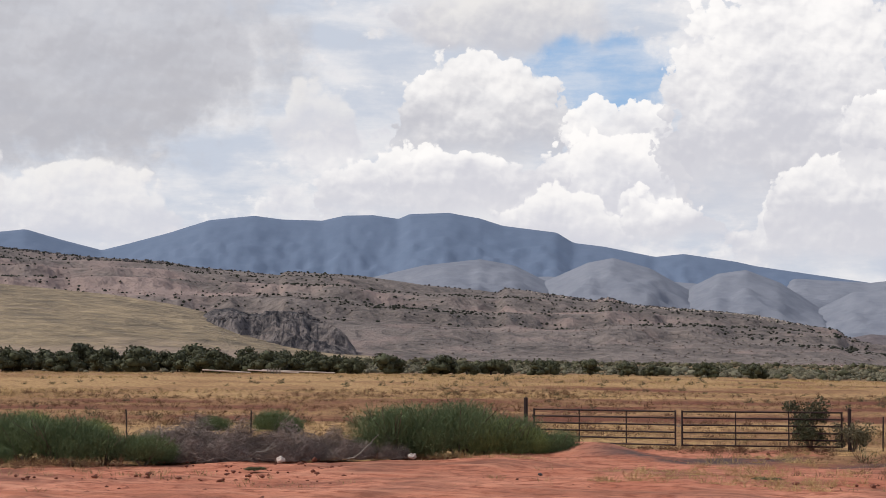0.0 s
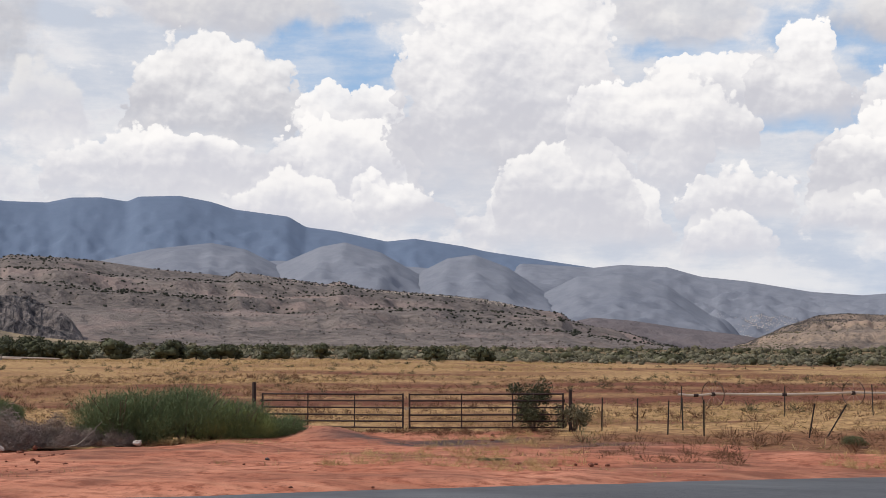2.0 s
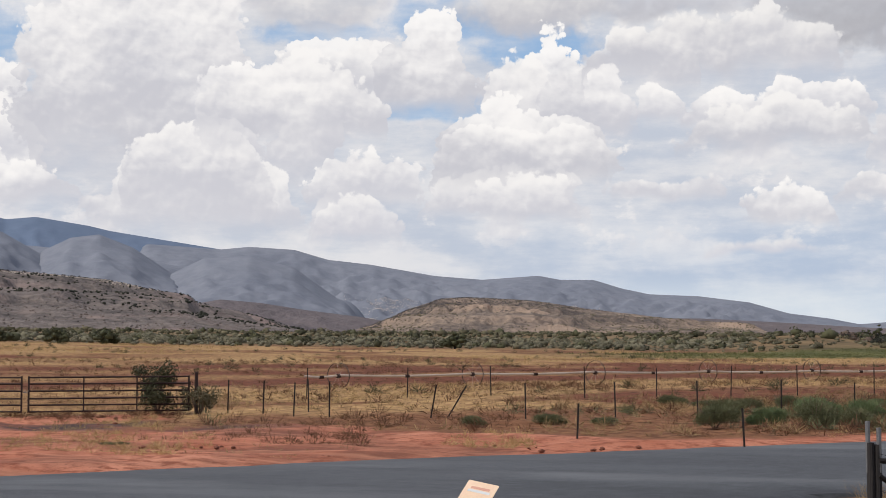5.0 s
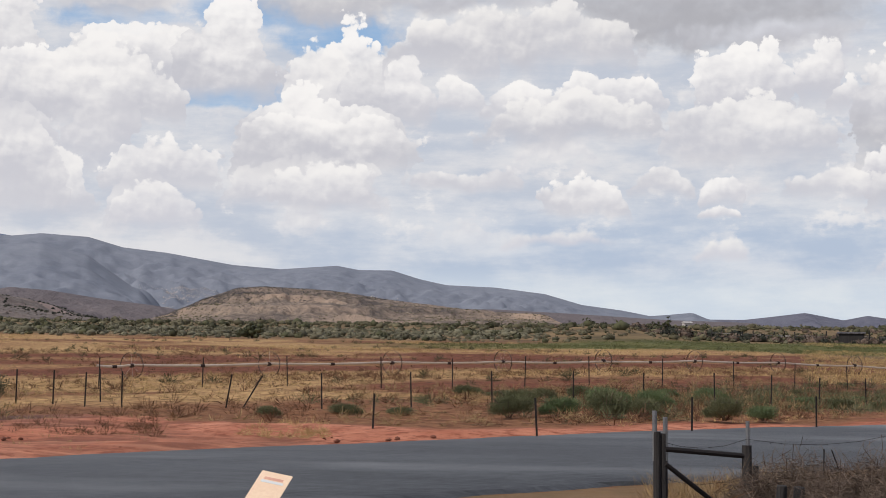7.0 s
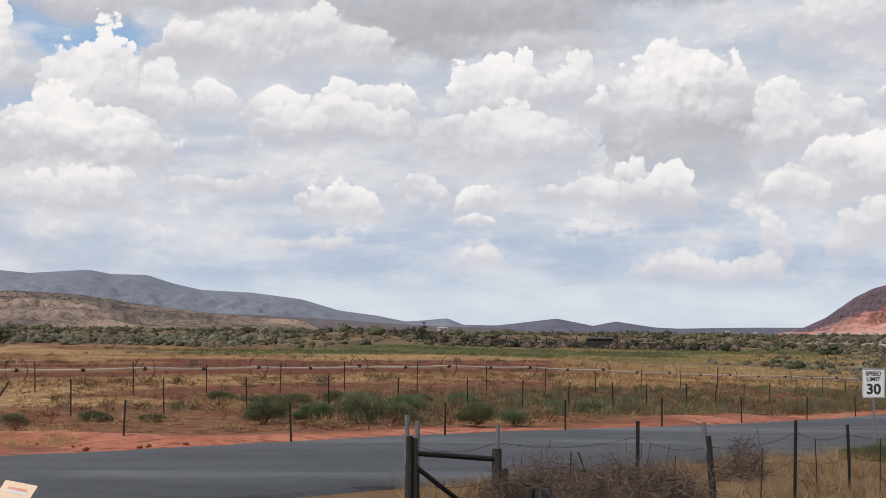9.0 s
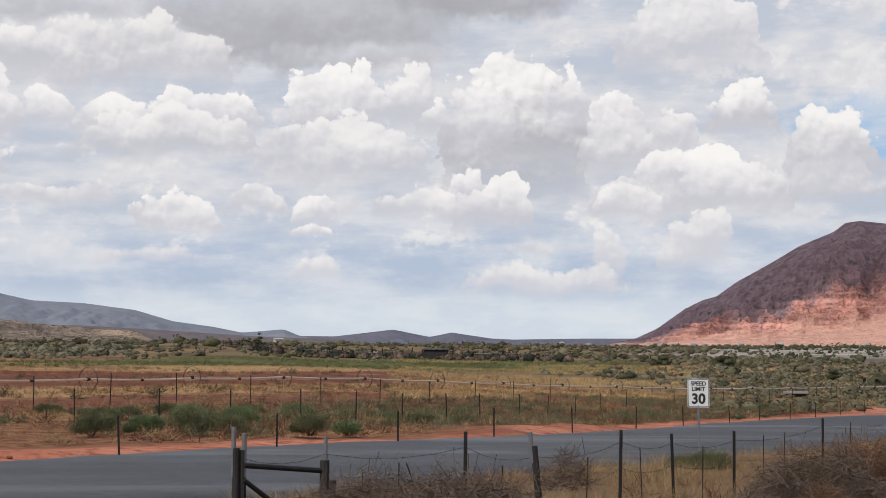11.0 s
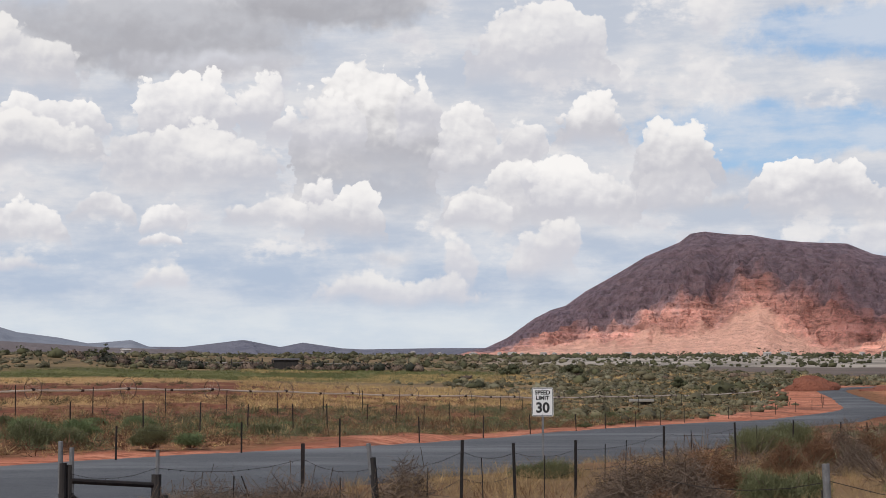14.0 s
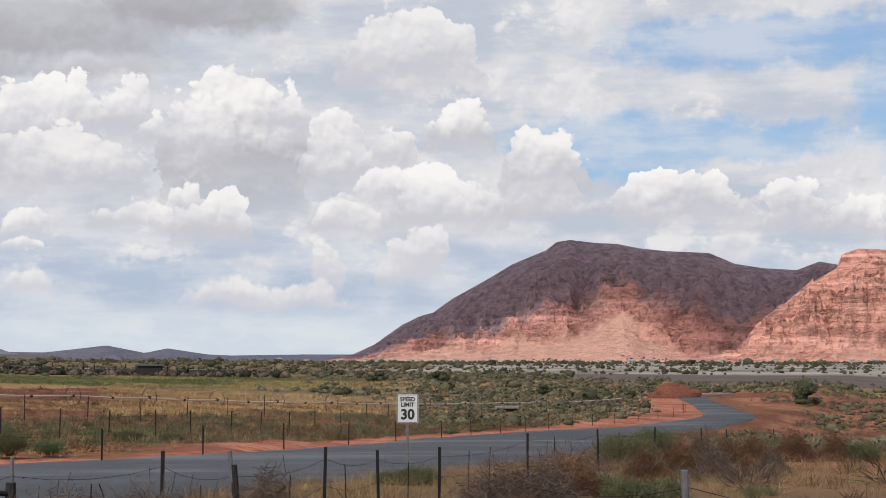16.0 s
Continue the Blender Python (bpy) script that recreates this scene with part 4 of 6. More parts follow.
_, BUTTE_GRID = ridge("red_butte", "bright red layered sandstone butte", [(24.02, 0.29), (25.31, 0.49), (25.9, 1.18), (26.89, 2.07), (27.68, 2.76), (28.85, 3.43), (29.05, 3.92), (29.63, 4.11), (30.54, 4.05), (34, 4.2), (40, 3.4)], 2000, 2300, BUTTEROCK, 0.7, 75, 0.75, 67, step=0.04, rows=130, rough=0.03, ledge=13, smooth=False)


# ---------------------------------------------------------------- plants: leaves and blades in numbers
RNG = np.random.default_rng(7)


def quad_mesh(name, quads, mat):
    """One mesh from an array of four-cornered leaves."""
    n = len(quads)
    me = bpy.data.meshes.new(name)
    me.vertices.add(n * 4)
    me.vertices.foreach_set("co", np.ascontiguousarray(quads, np.float32).ravel())
    me.loops.add(n * 4)
    me.loops.foreach_set("vertex_index", np.arange(n * 4, dtype=np.int32))
    me.polygons.add(n)
    me.polygons.foreach_set("loop_start", np.arange(0, n * 4, 4, dtype=np.int32))
    me.update(calc_edges=True)
    me.materials.append(mat)
    return me


def unit(v):
    return v / np.maximum(np.linalg.norm(v, axis=-1, keepdims=True), 1e-9)


def blades(base, tip, width, bend=0.0, rng=RNG):
    """Two leaves end to end from each base to its tip, narrowing; bend lets them sag or curl."""
    n = len(base)
    d = tip - base
    side = unit(np.cross(d, unit(rng.normal(size=(n, 3))))) * np.reshape(width, (-1, 1))
    mid = base + d * 0.55 + rng.normal(size=(n, 3)) * np.reshape(bend, (-1, 1)) * np.linalg.norm(d, axis=1, keepdims=True)
    q1 = np.stack([base - side, base + side, mid + side * 0.8, mid - side * 0.8], 1)
    q2 = np.stack([mid - side * 0.8, mid + side * 0.8, tip + side * 0.2, tip - side * 0.2], 1)
    return np.concatenate([q1, q2])


def leaves(centre, size, rng=RNG):
    n = len(centre)
    a = unit(rng.normal(size=(n, 3))) * np.reshape(size, (-1, 1))
    b = unit(np.cross(a, rng.normal(size=(n, 3)))) * np.reshape(size, (-1, 1)) * 0.6
    return np.stack([centre - a, centre - b * 0.8, centre + a, centre + b], 1)


def broom_quads(w, h, n, rng, up=0.55):
    """A mound of fine upright stems, as on rabbitbrush: denser low down, feathered at the top."""
    k = max(4, int(w * 3))
    cx = rng.uniform(-w * 0.33, w * 0.33, k)
    cy = rng.uniform(-w * 0.22, w * 0.22, k)
    ch = h * (1 - 0.9 * (np.hypot(cx / 0.5, cy / 0.35) / w) ** 2) * rng.uniform(0.72, 1.08, k)
    pick = rng.integers(0, k, n)
    ang, rad = rng.uniform(0, 2 * np.pi, n), np.sqrt(rng.uniform(0, 1, n))
    lean = rad * rng.uniform(0.55, 1.0, n)
    out = np.stack([np.cos(ang) * lean, np.sin(ang) * lean, np.sqrt(np.maximum(1 - lean ** 2 * 0.985, 0.005))], 1)
    reach = ch[pick] * rng.uniform(0.75, 1.08, n)
    root = np.stack([cx[pick] * 0.8, cy[pick] * 0.8, np.zeros(n)], 1)
    start = root + out * (reach * rng.uniform(0.25, 0.95, n) ** 0.6)[:, None]
    way = unit(out * 0.7 + rng.normal(size=(n, 3)) * 0.55 + np.array([0, 0, 0.7 * up]))
    tip = start + way * (rng.uniform(0.05, 0.14, n) * (0.6 + 0.3 * h))[:, None]
    q = blades(start, tip, rng.uniform(0.0025, 0.0055, n), 0.1, rng)
    return q[q[..., 2].min(1) > -0.05]


def twig_quads(w, h, n, rng, width=0.008):
    """A heap of dead tangled twigs."""
    ang, rad = rng.uniform(0, 2 * np.pi, n), np.sqrt(rng.uniform(0, 1, n))
    x, y = np.cos(ang) * rad * w / 2, np.sin(ang) * rad * w / 2 * 0.7
    z = rng.uniform(0.0, 1.0, n) * h * np.sqrt(np.maximum(1 - rad ** 2, 0.05)) * (0.7 + 0.5 * np.sin(x * 5 + 1) * np.cos(y * 4))
    c = np.stack([x, y, np.maximum(z, 0.02)], 1)
    d = unit(rng.normal(size=(n, 3)) * (1, 1, 0.7)) * (rng.uniform(0.15, 1.0, n) ** 2 * 0.26 + 0.04)[:, None]
    q = blades(c - d, c + d, rng.uniform(0.5, 1.0, n) * width, 0.22, rng)
    return q[q[..., 2].min(1) > -0.05]


def crown_quads(w, h, base, n, rng, size=0.06, lumps=14):
    """Leaves in uneven clumps round the ends of the limbs."""
    a, r = rng.uniform(0, 2 * np.pi, lumps), np.sqrt(rng.uniform(0.05, 1, lumps))
    c = np.stack([np.cos(a) * r * w * 0.34, np.sin(a) * r * w * 0.34, base + (h - base) * rng.uniform(0.15, 0.85, lumps)], 1)
    rad = w * rng.uniform(0.14, 0.26, lumps)
    k = rng.integers(0, lumps, n)
    v = unit(rng.normal(size=(n, 3))) * (rng.uniform(0, 1, n) ** 0.45)[:, None] * (1, 1, 0.8)
    p = c[k] + v * rad[k][:, None]
    p[:, 2] = np.maximum(p[:, 2], 0.03)
    return leaves(p, rng.uniform(0.5, 1.1, n) * size, rng)


def plant(name, label, category, spec, at, group=""):
    """A plant of its own: an empty at its foot with its meshes under it."""
    ob = thing(name, at, label, category, group)
    for pname, me in spec:
        part(pname, me, None, ob)
    return ob


def stems(w, h, n, rng, r=0.012):
    b = Builder()
    for i in range(n):
        a = rng.uniform(0, 2 * math.pi)
        o = Vector((math.cos(a), math.sin(a), 0))
        p0 = o * 0.05
        p1 = o * w * rng.uniform(0.1, 0.18) + Vector((0, 0, h * 0.35))
        p2 = o * w * rng.uniform(0.2, 0.4) + Vector((0, 0, h * rng.uniform(0.6, 0.85)))
        b.tube(p0, p1, r * 1.6, r, 5, False).tube(p1, p2, r, r * 0.4, 5, False)
    return b.mesh("woody_base", TWIG)


def on_land(x, y, turn=0.0, scale=1.0, sink=0.03, squat=None):
    flat = 1.0 if squat is None else squat
    return pose(x, y, ground_at(x, y) - sink, 0, 0, turn) @ Matrix.Diagonal((scale * (1.6 - 0.6 * flat), scale * (1.5 - 0.5 * flat), scale * flat, 1))


def polar(bearing, r):
    return r * math.sin(radians(bearing)), r * math.cos(radians(bearing))


# green rabbitbrush mounds by the turnout
broom = []
for i, (w, h, n) in enumerate([(2.6, 1.25, 34000), (2.2, 1.12, 25000), (1.6, 0.85, 14000), (1.2, 0.62, 8500)]):
    rng = np.random.default_rng(100 + i)
    broom.append([("foliage", quad_mesh("foliage", broom_quads(w, h, n, rng), BROOM)), ("woody_base", stems(w, h, 9, rng))])
lime = [("foliage", quad_mesh("foliage", broom_quads(2.2, 1.12, 25000, np.random.default_rng(120)), LIME)), ("woody_base", stems(2.2, 1.2, 8, np.random.default_rng(121)))]
for k, x, y, t, s in [(0, -35.4, 26.0, 10, 1.15), (1, -33.4, 27.2, 60, 1.0), (0, -37.8, 25.2, 200, 1.1), (0, -36.6, 25.6, 150, 1.2), (1, -34.4, 26.7, 20, 1.1),
                      (0, -31.1, 34.6, 40, 1.42), (0, -30.1, 36.3, 110, 1.48), (0, -29.2, 37.4, 70, 1.12), (1, -28.2, 38.6, 150, 0.92), (1, -46.2, 44.3, 30, 1.2), (2, -48.3, 43.2, 80, 1.1)]:
    plant("rabbitbrush", "dense green rabbitbrush mound beside the dirt turnout", "bush", broom[k], on_land(x, y, t, s * 1.06, 0.12, 0.98), "rabbitbrush by the turnout")
for x, y, t, s in [(-29.5, 36.9, 20, 1.36), (-28.8, 37.7, 75, 1.05), (-45.5, 32.0, 50, 1.3), (-43.8, 33.4, 10, 1.0)]:
    plant("rabbitbrush", "yellow-green rabbitbrush mound beside the dirt turnout", "bush", lime, on_land(x, y, t, s * 1.06, 0.12, 0.98), "rabbitbrush by the turnout")
def recoloured(spec, mat):
    out = []
    for name, me in spec:
        if name == "foliage":
            me = me.copy()
            me.materials[0] = mat
        out.append((name, me))
    return out


olive = [recoloured(q, OLIVE) for q in broom]

for k, x, y, t, s in [(3, -27.7, 39.9, 0, 0.75), (3, -17.6, 31.9, 30, 0.6), (3, -28.9, 27.0, 60, 0.45), (3, -27.6, 28.2, 10, 0.35), (3, -24.0, 36.0, 10, 0.3)]:
    plant("weed_clump", "low grey-green weed clump on bare red dirt", "weed", olive[k], on_land(x, y, t, s, squat=0.45))

# dead brush heap
heap_mesh = [("brushwood", quad_mesh("brushwood", twig_quads(3.0, 1.0, 13000, np.random.default_rng(130), 0.007), PALETWIG))]
heap_small = [("brushwood", quad_mesh("brushwood", twig_quads(1.7, 0.85, 8500, np.random.default_rng(131), 0.0042), TWIG))]
heap_red = [("brushwood", quad_mesh("brushwood", twig_quads(1.6, 0.75, 7500, np.random.default_rng(132), 0.0042), STRAWRED))]
for x, y, t, s in [(-33.9, 28.9, 20, 1.0), (-33.2, 30.4, 70, 1.0), (-32.6, 31.7, 120, 0.95), (-31.9, 32.8, 30, 0.8), (-34.8, 30.2, 80, 1.1), (-30.9, 34.0, 0, 0.55)]:
    plant("brush_heap", "heap of dead grey tangled brush", "brush pile", heap_mesh, on_land(x, y, t, s), "brush heaps")


def branch(x, y, turn, length):
    b = Builder()
    p = Vector((0, 0, 0.03))
    for k in range(4):
        q = p + Vector((length / 4, random.uniform(-0.12, 0.12), 0.12 + random.uniform(-0.1, 0.14)))
        b.tube(p, q, 0.028 - k * 0.005, 0.023 - k * 0.005, 5)
        if k == 1:
            b.tube(q, q + Vector((0.2, 0.25, 0.25)), 0.014, 0.006, 5)
        p = q
    ob = new("dead_branch", b.mesh("dead_branch", GREYWOOD))
    ob.matrix_basis = on_land(x, y, turn)
    return tagged(ob, "bleached bare branch leaning on the brush heap", "branch", "dead branches")


for x, y, t, l in [(-33.2, 28.4, 130, 1.3), (-33.4, 28.9, 60, 1.1), (-31.6, 31.6, 160, 1.2), (-30.9, 32.4, 20, 0.9), (-32.4, 30.0, 35, 1.0)]:
    branch(x, y, t, l)


def rock(x, y, s, seed, mat=None, label="pale rounded rock lying on red dirt"):
    bm = bmesh.new()
    bmesh.ops.create_icosphere(bm, subdivisions=3, radius=s)
    for v in bm.verts:
        v.co *= 0.8 + 0.35 * noise.noise(v.co * (1.6 / s) + Vector((seed, 0, 0)))
        v.co.z *= 0.7
    me = bpy.data.meshes.new("rock")
    bm.to_mesh(me)
    bm.free()
    me.materials.append(mat or STONE)
    ob = new("rock", me)
    ob.matrix_basis = on_land(x, y, seed * 50, 1, -s * 0.35)
    return tagged(ob, label, "rock", "rocks on the dirt")


rock(-31.1, 30.0, 0.15, 1), rock(-29.9, 34.0, 0.15, 2), rock(-27.9, 38.6, 0.1, 3)
rock(-22.6, 30.2, 0.06, 4, BASALT, "small dark stone on red dirt"), rock(-16.7, 27.5, 0.05, 5, BASALT, "small dark stone on red dirt"), rock(-20.4, 33.5, 0.05, 6, BASALT, "small dark stone on red dirt")

# shrubby tree hiding the hinge of the gate
for x, y, w, h, seed, lab in [(-24.2, 47.0, 1.9, 1.72, 141, "dark green leafy shrub growing against the gate"), (-22.9, 47.4, 1.5, 0.9, 142, "low grey-green shrub beside the gate")]:
    rng = np.random.default_rng(seed)
    plant("shrub", lab, "shrub", [("crown", quad_mesh("crown", crown_quads(w, h, 0.15, 5200 if h > 1 else 2600, rng, 0.045), LEAF if h > 1 else SAGE)), ("woody_base", stems(w, h, 8, rng, 0.02))], on_land(x, y))


# ---------------------------------------------------------------- gate and fences
def gate(a, b, label):
    """A tube gate of six rails hung between two points on the ground."""
    a, b = Vector((*a, ground_at(*a))), Vector((*b, ground_at(*b)))
    d = b - a
    length = d.length
    ob = thing("metal_gate", pose(a.x, a.y, a.z, 0, 0, math.degrees(math.atan2(d.y, d.x))), label, "gate", "pair of field gates")
    for i, z in enumerate((0.13, 0.33, 0.55, 0.78, 1.0, 1.22)):
        part("rail", Builder().tube((0, 0, z), (length, 0, z + 0.01 * math.sin(i * 2.1)), 0.027, n=8), RUST, ob)
    for x in (0.02, length * 0.33, length * 0.66, length - 0.02):
        t = 0.032 if x < 0.1 or x > length - 0.1 else 0.022
        part("upright", Builder().tube((x, 0.006, 0.1), (x, 0.006, 1.25), t, n=8), RUST, ob)
    part("latch_chain", Builder().path([(length - 0.02, 0.03, 0.8), (length + 0.06, 0.03, 0.72), (length + 0.12, 0.02, 0.8)], 0.012), GALV, ob)
    for z in (0.3, 1.0):
        part("hinge", Builder().box(pose(0.0, 0, z), 0.09, 0.06, 0.1, 0.01), RUST, ob)
    return ob


gate((-32.5, 43.2), (-27.68, 44.45), "dark rusted steel tube gate, closed, between field and turnout")
g2 = gate((-23.15, 47.1), (-27.5, 44.5), "dark rusted steel tube gate sagging from its hinge")


def t_post(h, tip=False, lean=0.0):
    """A studded steel T-post."""
    b = Builder()
    b.box(pose(0, 0, h / 2 - 0.1), 0.045, 0.008, h + 0.2).box(pose(0, 0.018, h / 2 - 0.1), 0.008, 0.032, h + 0.2)
    for k in range(int(h / 0.12)):
        b.box(pose(0, -0.008, 0.1 + k * 0.12), 0.012, 0.012, 0.03)
    return b


T_MESH = {h: t_post(h).mesh("post", POSTMAT) for h in (0.85, 1.1, 1.3)}


def wire(pts, r=0.004, barbs=False):
    """A strand that sags between its posts."""
    b = Builder()
    for p, q in zip(pts, pts[1:]):
        p, q = Vector(p), Vector(q)
        mids = [p.lerp(q, k / 4) - Vector((0, 0, 0.09 * (k / 4) * (1 - k / 4) * 4)) for k in range(5)]
        b.path(mids, r, 4)
        if barbs:
            n = int((q - p).length / 0.14)
            for k in range(1, n):
                c = p.lerp(q, k / n) - Vector((0, 0, 0.09 * (k / n) * (1 - k / n) * 4))
                b.tube(c + Vector((0.005, 0.005, -0.012)), c + Vector((-0.005, -0.005, 0.012)), 0.002, n=3)
    return b


def fence(name_label, posts, h, heights, group="", r=0.004, barbs=False, leans=()):
    ob = thing("wire_fence", pose(0, 0, 0), name_label, "fence", group)
    rnd = random.Random(len(posts) * 7)
    tops = []
    for i, (x, y) in enumerate(posts):
        lean = dict(leans).get(i, (rnd.uniform(-2, 2), rnd.uniform(-2.5, 2.5)))
        m = pose(x, y, ground_at(x, y), lean[0], lean[1], rnd.uniform(-20, 20)) @ Matrix.Diagonal((1, 1, rnd.uniform(0.96, 1.04), 1))
        part("post", T_MESH[h], None, ob, at=m)
        tops.append(m)
    for z in heights:
        part("wire", wire([m @ Vector((0, -0.02, z)) for m in tops], r, barbs), POSTMAT, ob)
    return ob


fence("row of short dark steel posts along the road edge", [(-8.1, 36.8), (-4.05, 35.3), (-0.7, 38.4), (2.4, 42.0), (5.5, 46.8), (9.1, 54.4), (13.0, 62.5), (16.9, 70.9), (20.8, 77.5), (23.9, 83.0), (27.3, 88.7), (30.5, 94.0), (34.3, 100.7), (38.2, 107.1), (41.5, 111.9), (45.0, 116.5), (49.0, 121.5), (53, 127), (57, 133), (60.8, 139.5), (64, 146.5), (67, 154)], 0.85, (0.3, 0.55, 0.78), r=0.0025)
f2 = [(-22.5, 1), (-21.23, 1), (-17.6, 1), (-17.0, 1), (-14.2, 1), (-11.0, 1), (-8.1, 1), (-5.2, 1), (-2.7, 1), (-0.2, 1), (1.75, 1), (3.4, 1), (5.0, 1), (6.2, 1), (7.6, 1), (8.6, 1), (9.6, 1), (10.5, 1), (11.4, 1), (12.3, 1), (13.1, 1), (14.0, 1), (14.8, 1), (15.6, 1), (16.4, 1), (17.2, 1), (18.0, 1), (18.7, 1), (19.4, 1)]


def along(bearing, line):
    """Where the bearing meets a line on the plan."""
    d = Vector((math.sin(radians(bearing)), math.cos(radians(bearing))))
    for a, b in zip(line, line[1:]):
        a, b = Vector(a), Vector(b)
        e = b - a
        det = d.x * -e.y + e.x * d.y
        if abs(det) < 1e-9:
            continue
        t = (a.x * -e.y + e.x * a.y) / det
        u = (d.x * a.y - d.y * a.x) / det
        if -0.02 <= u <= 1.02 and t > 0:
            return (d.x * t, d.y * t)
    return None


F2_LINE = [(-22, 45.5), (-10, 47.5), (2, 54), (9, 70), (24, 108), (60, 160)]
pts2 = [p for p in (along(q, F2_LINE) for q, _ in f2) if p]
fence("old wire fence of dark steel posts through weeds", pts2, 1.1, (0.35, 0.65, 0.95), r=0.0025, leans={2: (8, 14), 3: (-6, 30)}.items())
fence("wire fence of dark steel posts beside the gate", [(-22.2, 48.0), (-20.6, 47.2), (-20.0, 49.6)], 1.1, (0.5, 0.95), r=0.0025)
fence("wire fence of dark steel posts behind the bushes", [(-33.0, 43.9), (-35.3, 42.2), (-37.5, 40.5), (-41, 38.2), (-45, 36)], 1.1, (0.5, 0.95), r=0.0025)
F3_LINE = [(-25.5, 62), (-12, 64), (0, 74), (14, 100), (40, 150)]
fence("wire fence of tall thin steel posts across the field", [p for p in (along(q, F3_LINE) for q in (-22.0, -18.4, -15.4, -12.05, -9.5, -6.9, -4.6, -2.0, 0.5, 2.6, 4.4, 6.0, 7.4, 8.7)) if p], 1.3, (0.4, 0.8, 1.2), r=0.003)


def pipe_post(x, y, h, r, mat, label, lean=(0, 0)):
    b = Builder().tube((0, 0, -0.2), (0, 0, h), r, n=10).tube((0, 0, h), (0, 0, h + 0.02), r * 0.8, r * 0.4, 10)
    ob = new("gate_post", b.mesh("gate_post", mat))
    ob.matrix_basis = pose(x, y, ground_at(x, y), *lean)
    return tagged(ob, label, "post", "gate posts")


pipe_post(-32.75, 43.1, 1.6, 0.07, RUST, "thick dark wooden gate post")
pipe_post(-22.95, 47.2, 1.35, 0.06, RUST, "dark gate post behind the shrub")

# wheel line: a long pipe carried by wheels
wl = thing("irrigation_wheel_line", pose(0, 0, 0), "long pale aluminium irrigation pipe carried on spoked wheels", "irrigation line")


def wheel(m):
    ob = new("wheel")
    ob.parent, ob.matrix_basis = wl, m
    R, n = 0.66, 36
    rim = Builder()
    for k in range(n):
        a0, a1 = 2 * math.pi * k / n, 2 * math.pi * (k + 1) / n
        c = [(math.cos(a) * rr, yy, math.sin(a) * rr) for a in (a0, a1) for rr, yy in ((R, -0.035), (R, 0.035), (R - 0.006, 0.035), (R - 0.006, -0.035))]
        rim.add(c, [(0, 1, 5, 4), (1, 2, 6, 5), (2, 3, 7, 6), (3, 0, 4, 7)])
    part("rim", rim, RIM, ob)
    part("hub", Builder().tube((0, -0.1, 0), (0, 0.1, 0), 0.1, n=12), RUST, ob)
    for k in range(8):
        a = math.pi * k / 4 + 0.2
        part("spoke", Builder().tube((math.cos(a) * 0.08, 0, math.sin(a) * 0.08), (math.cos(a) * R, 0, math.sin(a) * R), 0.004, n=4), ALU, ob)
    return ob


WL0, WL1 = Vector((-28.12, 73.83)), Vector((5.325, 5.489))
first = None
pipe_pts = []
rnd = random.Random(5)
for k in range(-1, 19):
    p = WL0 + WL1 * (k if k >= 0 else -0.24)
    z = ground_at(p.x, p.y) + 0.66
    pipe_pts.append(Vector((p.x, p.y, z + (rnd.uniform(-0.05, 0.05)))))
    if k >= 0:
        m = pose(p.x, p.y, z, 0, 0, -math.degrees(math.atan2(p.x, p.y)) - 38 + rnd.uniform(-5, 5)) @ pose(0, 0, 0, 0, rnd.uniform(-6, 6), 0)
        if first is None:
            first = wheel(m)
        else:
            copy_thing(first, m @ pose(0, 0, 0, 0, rnd.uniform(0, 40), 0))
for p, q in zip(pipe_pts, pipe_pts[1:]):
    mid = p.lerp(q, 0.5) - Vector((0, 0, 0.07))
    part("pipe_length", Builder().path([p, p.lerp(q, 0.25) - Vector((0, 0, 0.05)), mid, p.lerp(q, 0.75) - Vector((0, 0, 0.05)), q], 0.06, 8), ALU, wl)
    part("coupling", Builder().tube(mid - (q - p).normalized() * 0.12, mid + (q - p).normalized() * 0.12, 0.08, n=8), RUST, wl)


# ---------------------------------------------------------------- this side of the road
def lettering(text, size, parent, m, mat):
    cu = bpy.data.curves.new("lettering", "FONT")
    cu.body, cu.size, cu.align_x, cu.align_y, cu.extrude, cu.offset = text, size, "CENTER", "CENTER", 0.001, size * 0.035
    tmp = new("lettering_source", cu)
    bpy.context.view_layer.update()
    me = bpy.data.meshes.new_from_object(tmp.evaluated_get(bpy.context.evaluated_depsgraph_get()))
    bpy.data.objects.remove(tmp)
    me.materials.clear()
    me.materials.append(mat)
    ob = new("lettering", me)
    ob.parent, ob.matrix_basis = parent, m
    return ob


def rounded_plate(w, h, t, r=0.03):
    b = Builder()
    ring = []
    for cx, cy, a0 in ((w / 2 - r, h / 2 - r, 0), (-w / 2 + r, h / 2 - r, 90), (-w / 2 + r, -h / 2 + r, 180), (w / 2 - r, -h / 2 + r, 270)):
        ring += [(cx + r * math.cos(radians(a0 + k * 22.5)), cy + r * math.sin(radians(a0 + k * 22.5))) for k in range(5)]
    n = len(ring)
    return b.add([(x, y, z) for z in (0, t) for x, y in ring], [tuple(range(n - 1, -1, -1)), tuple(range(n, 2 * n))] + [(i, (i + 1) % n, n + (i + 1) % n, n + i) for i in range(n)])


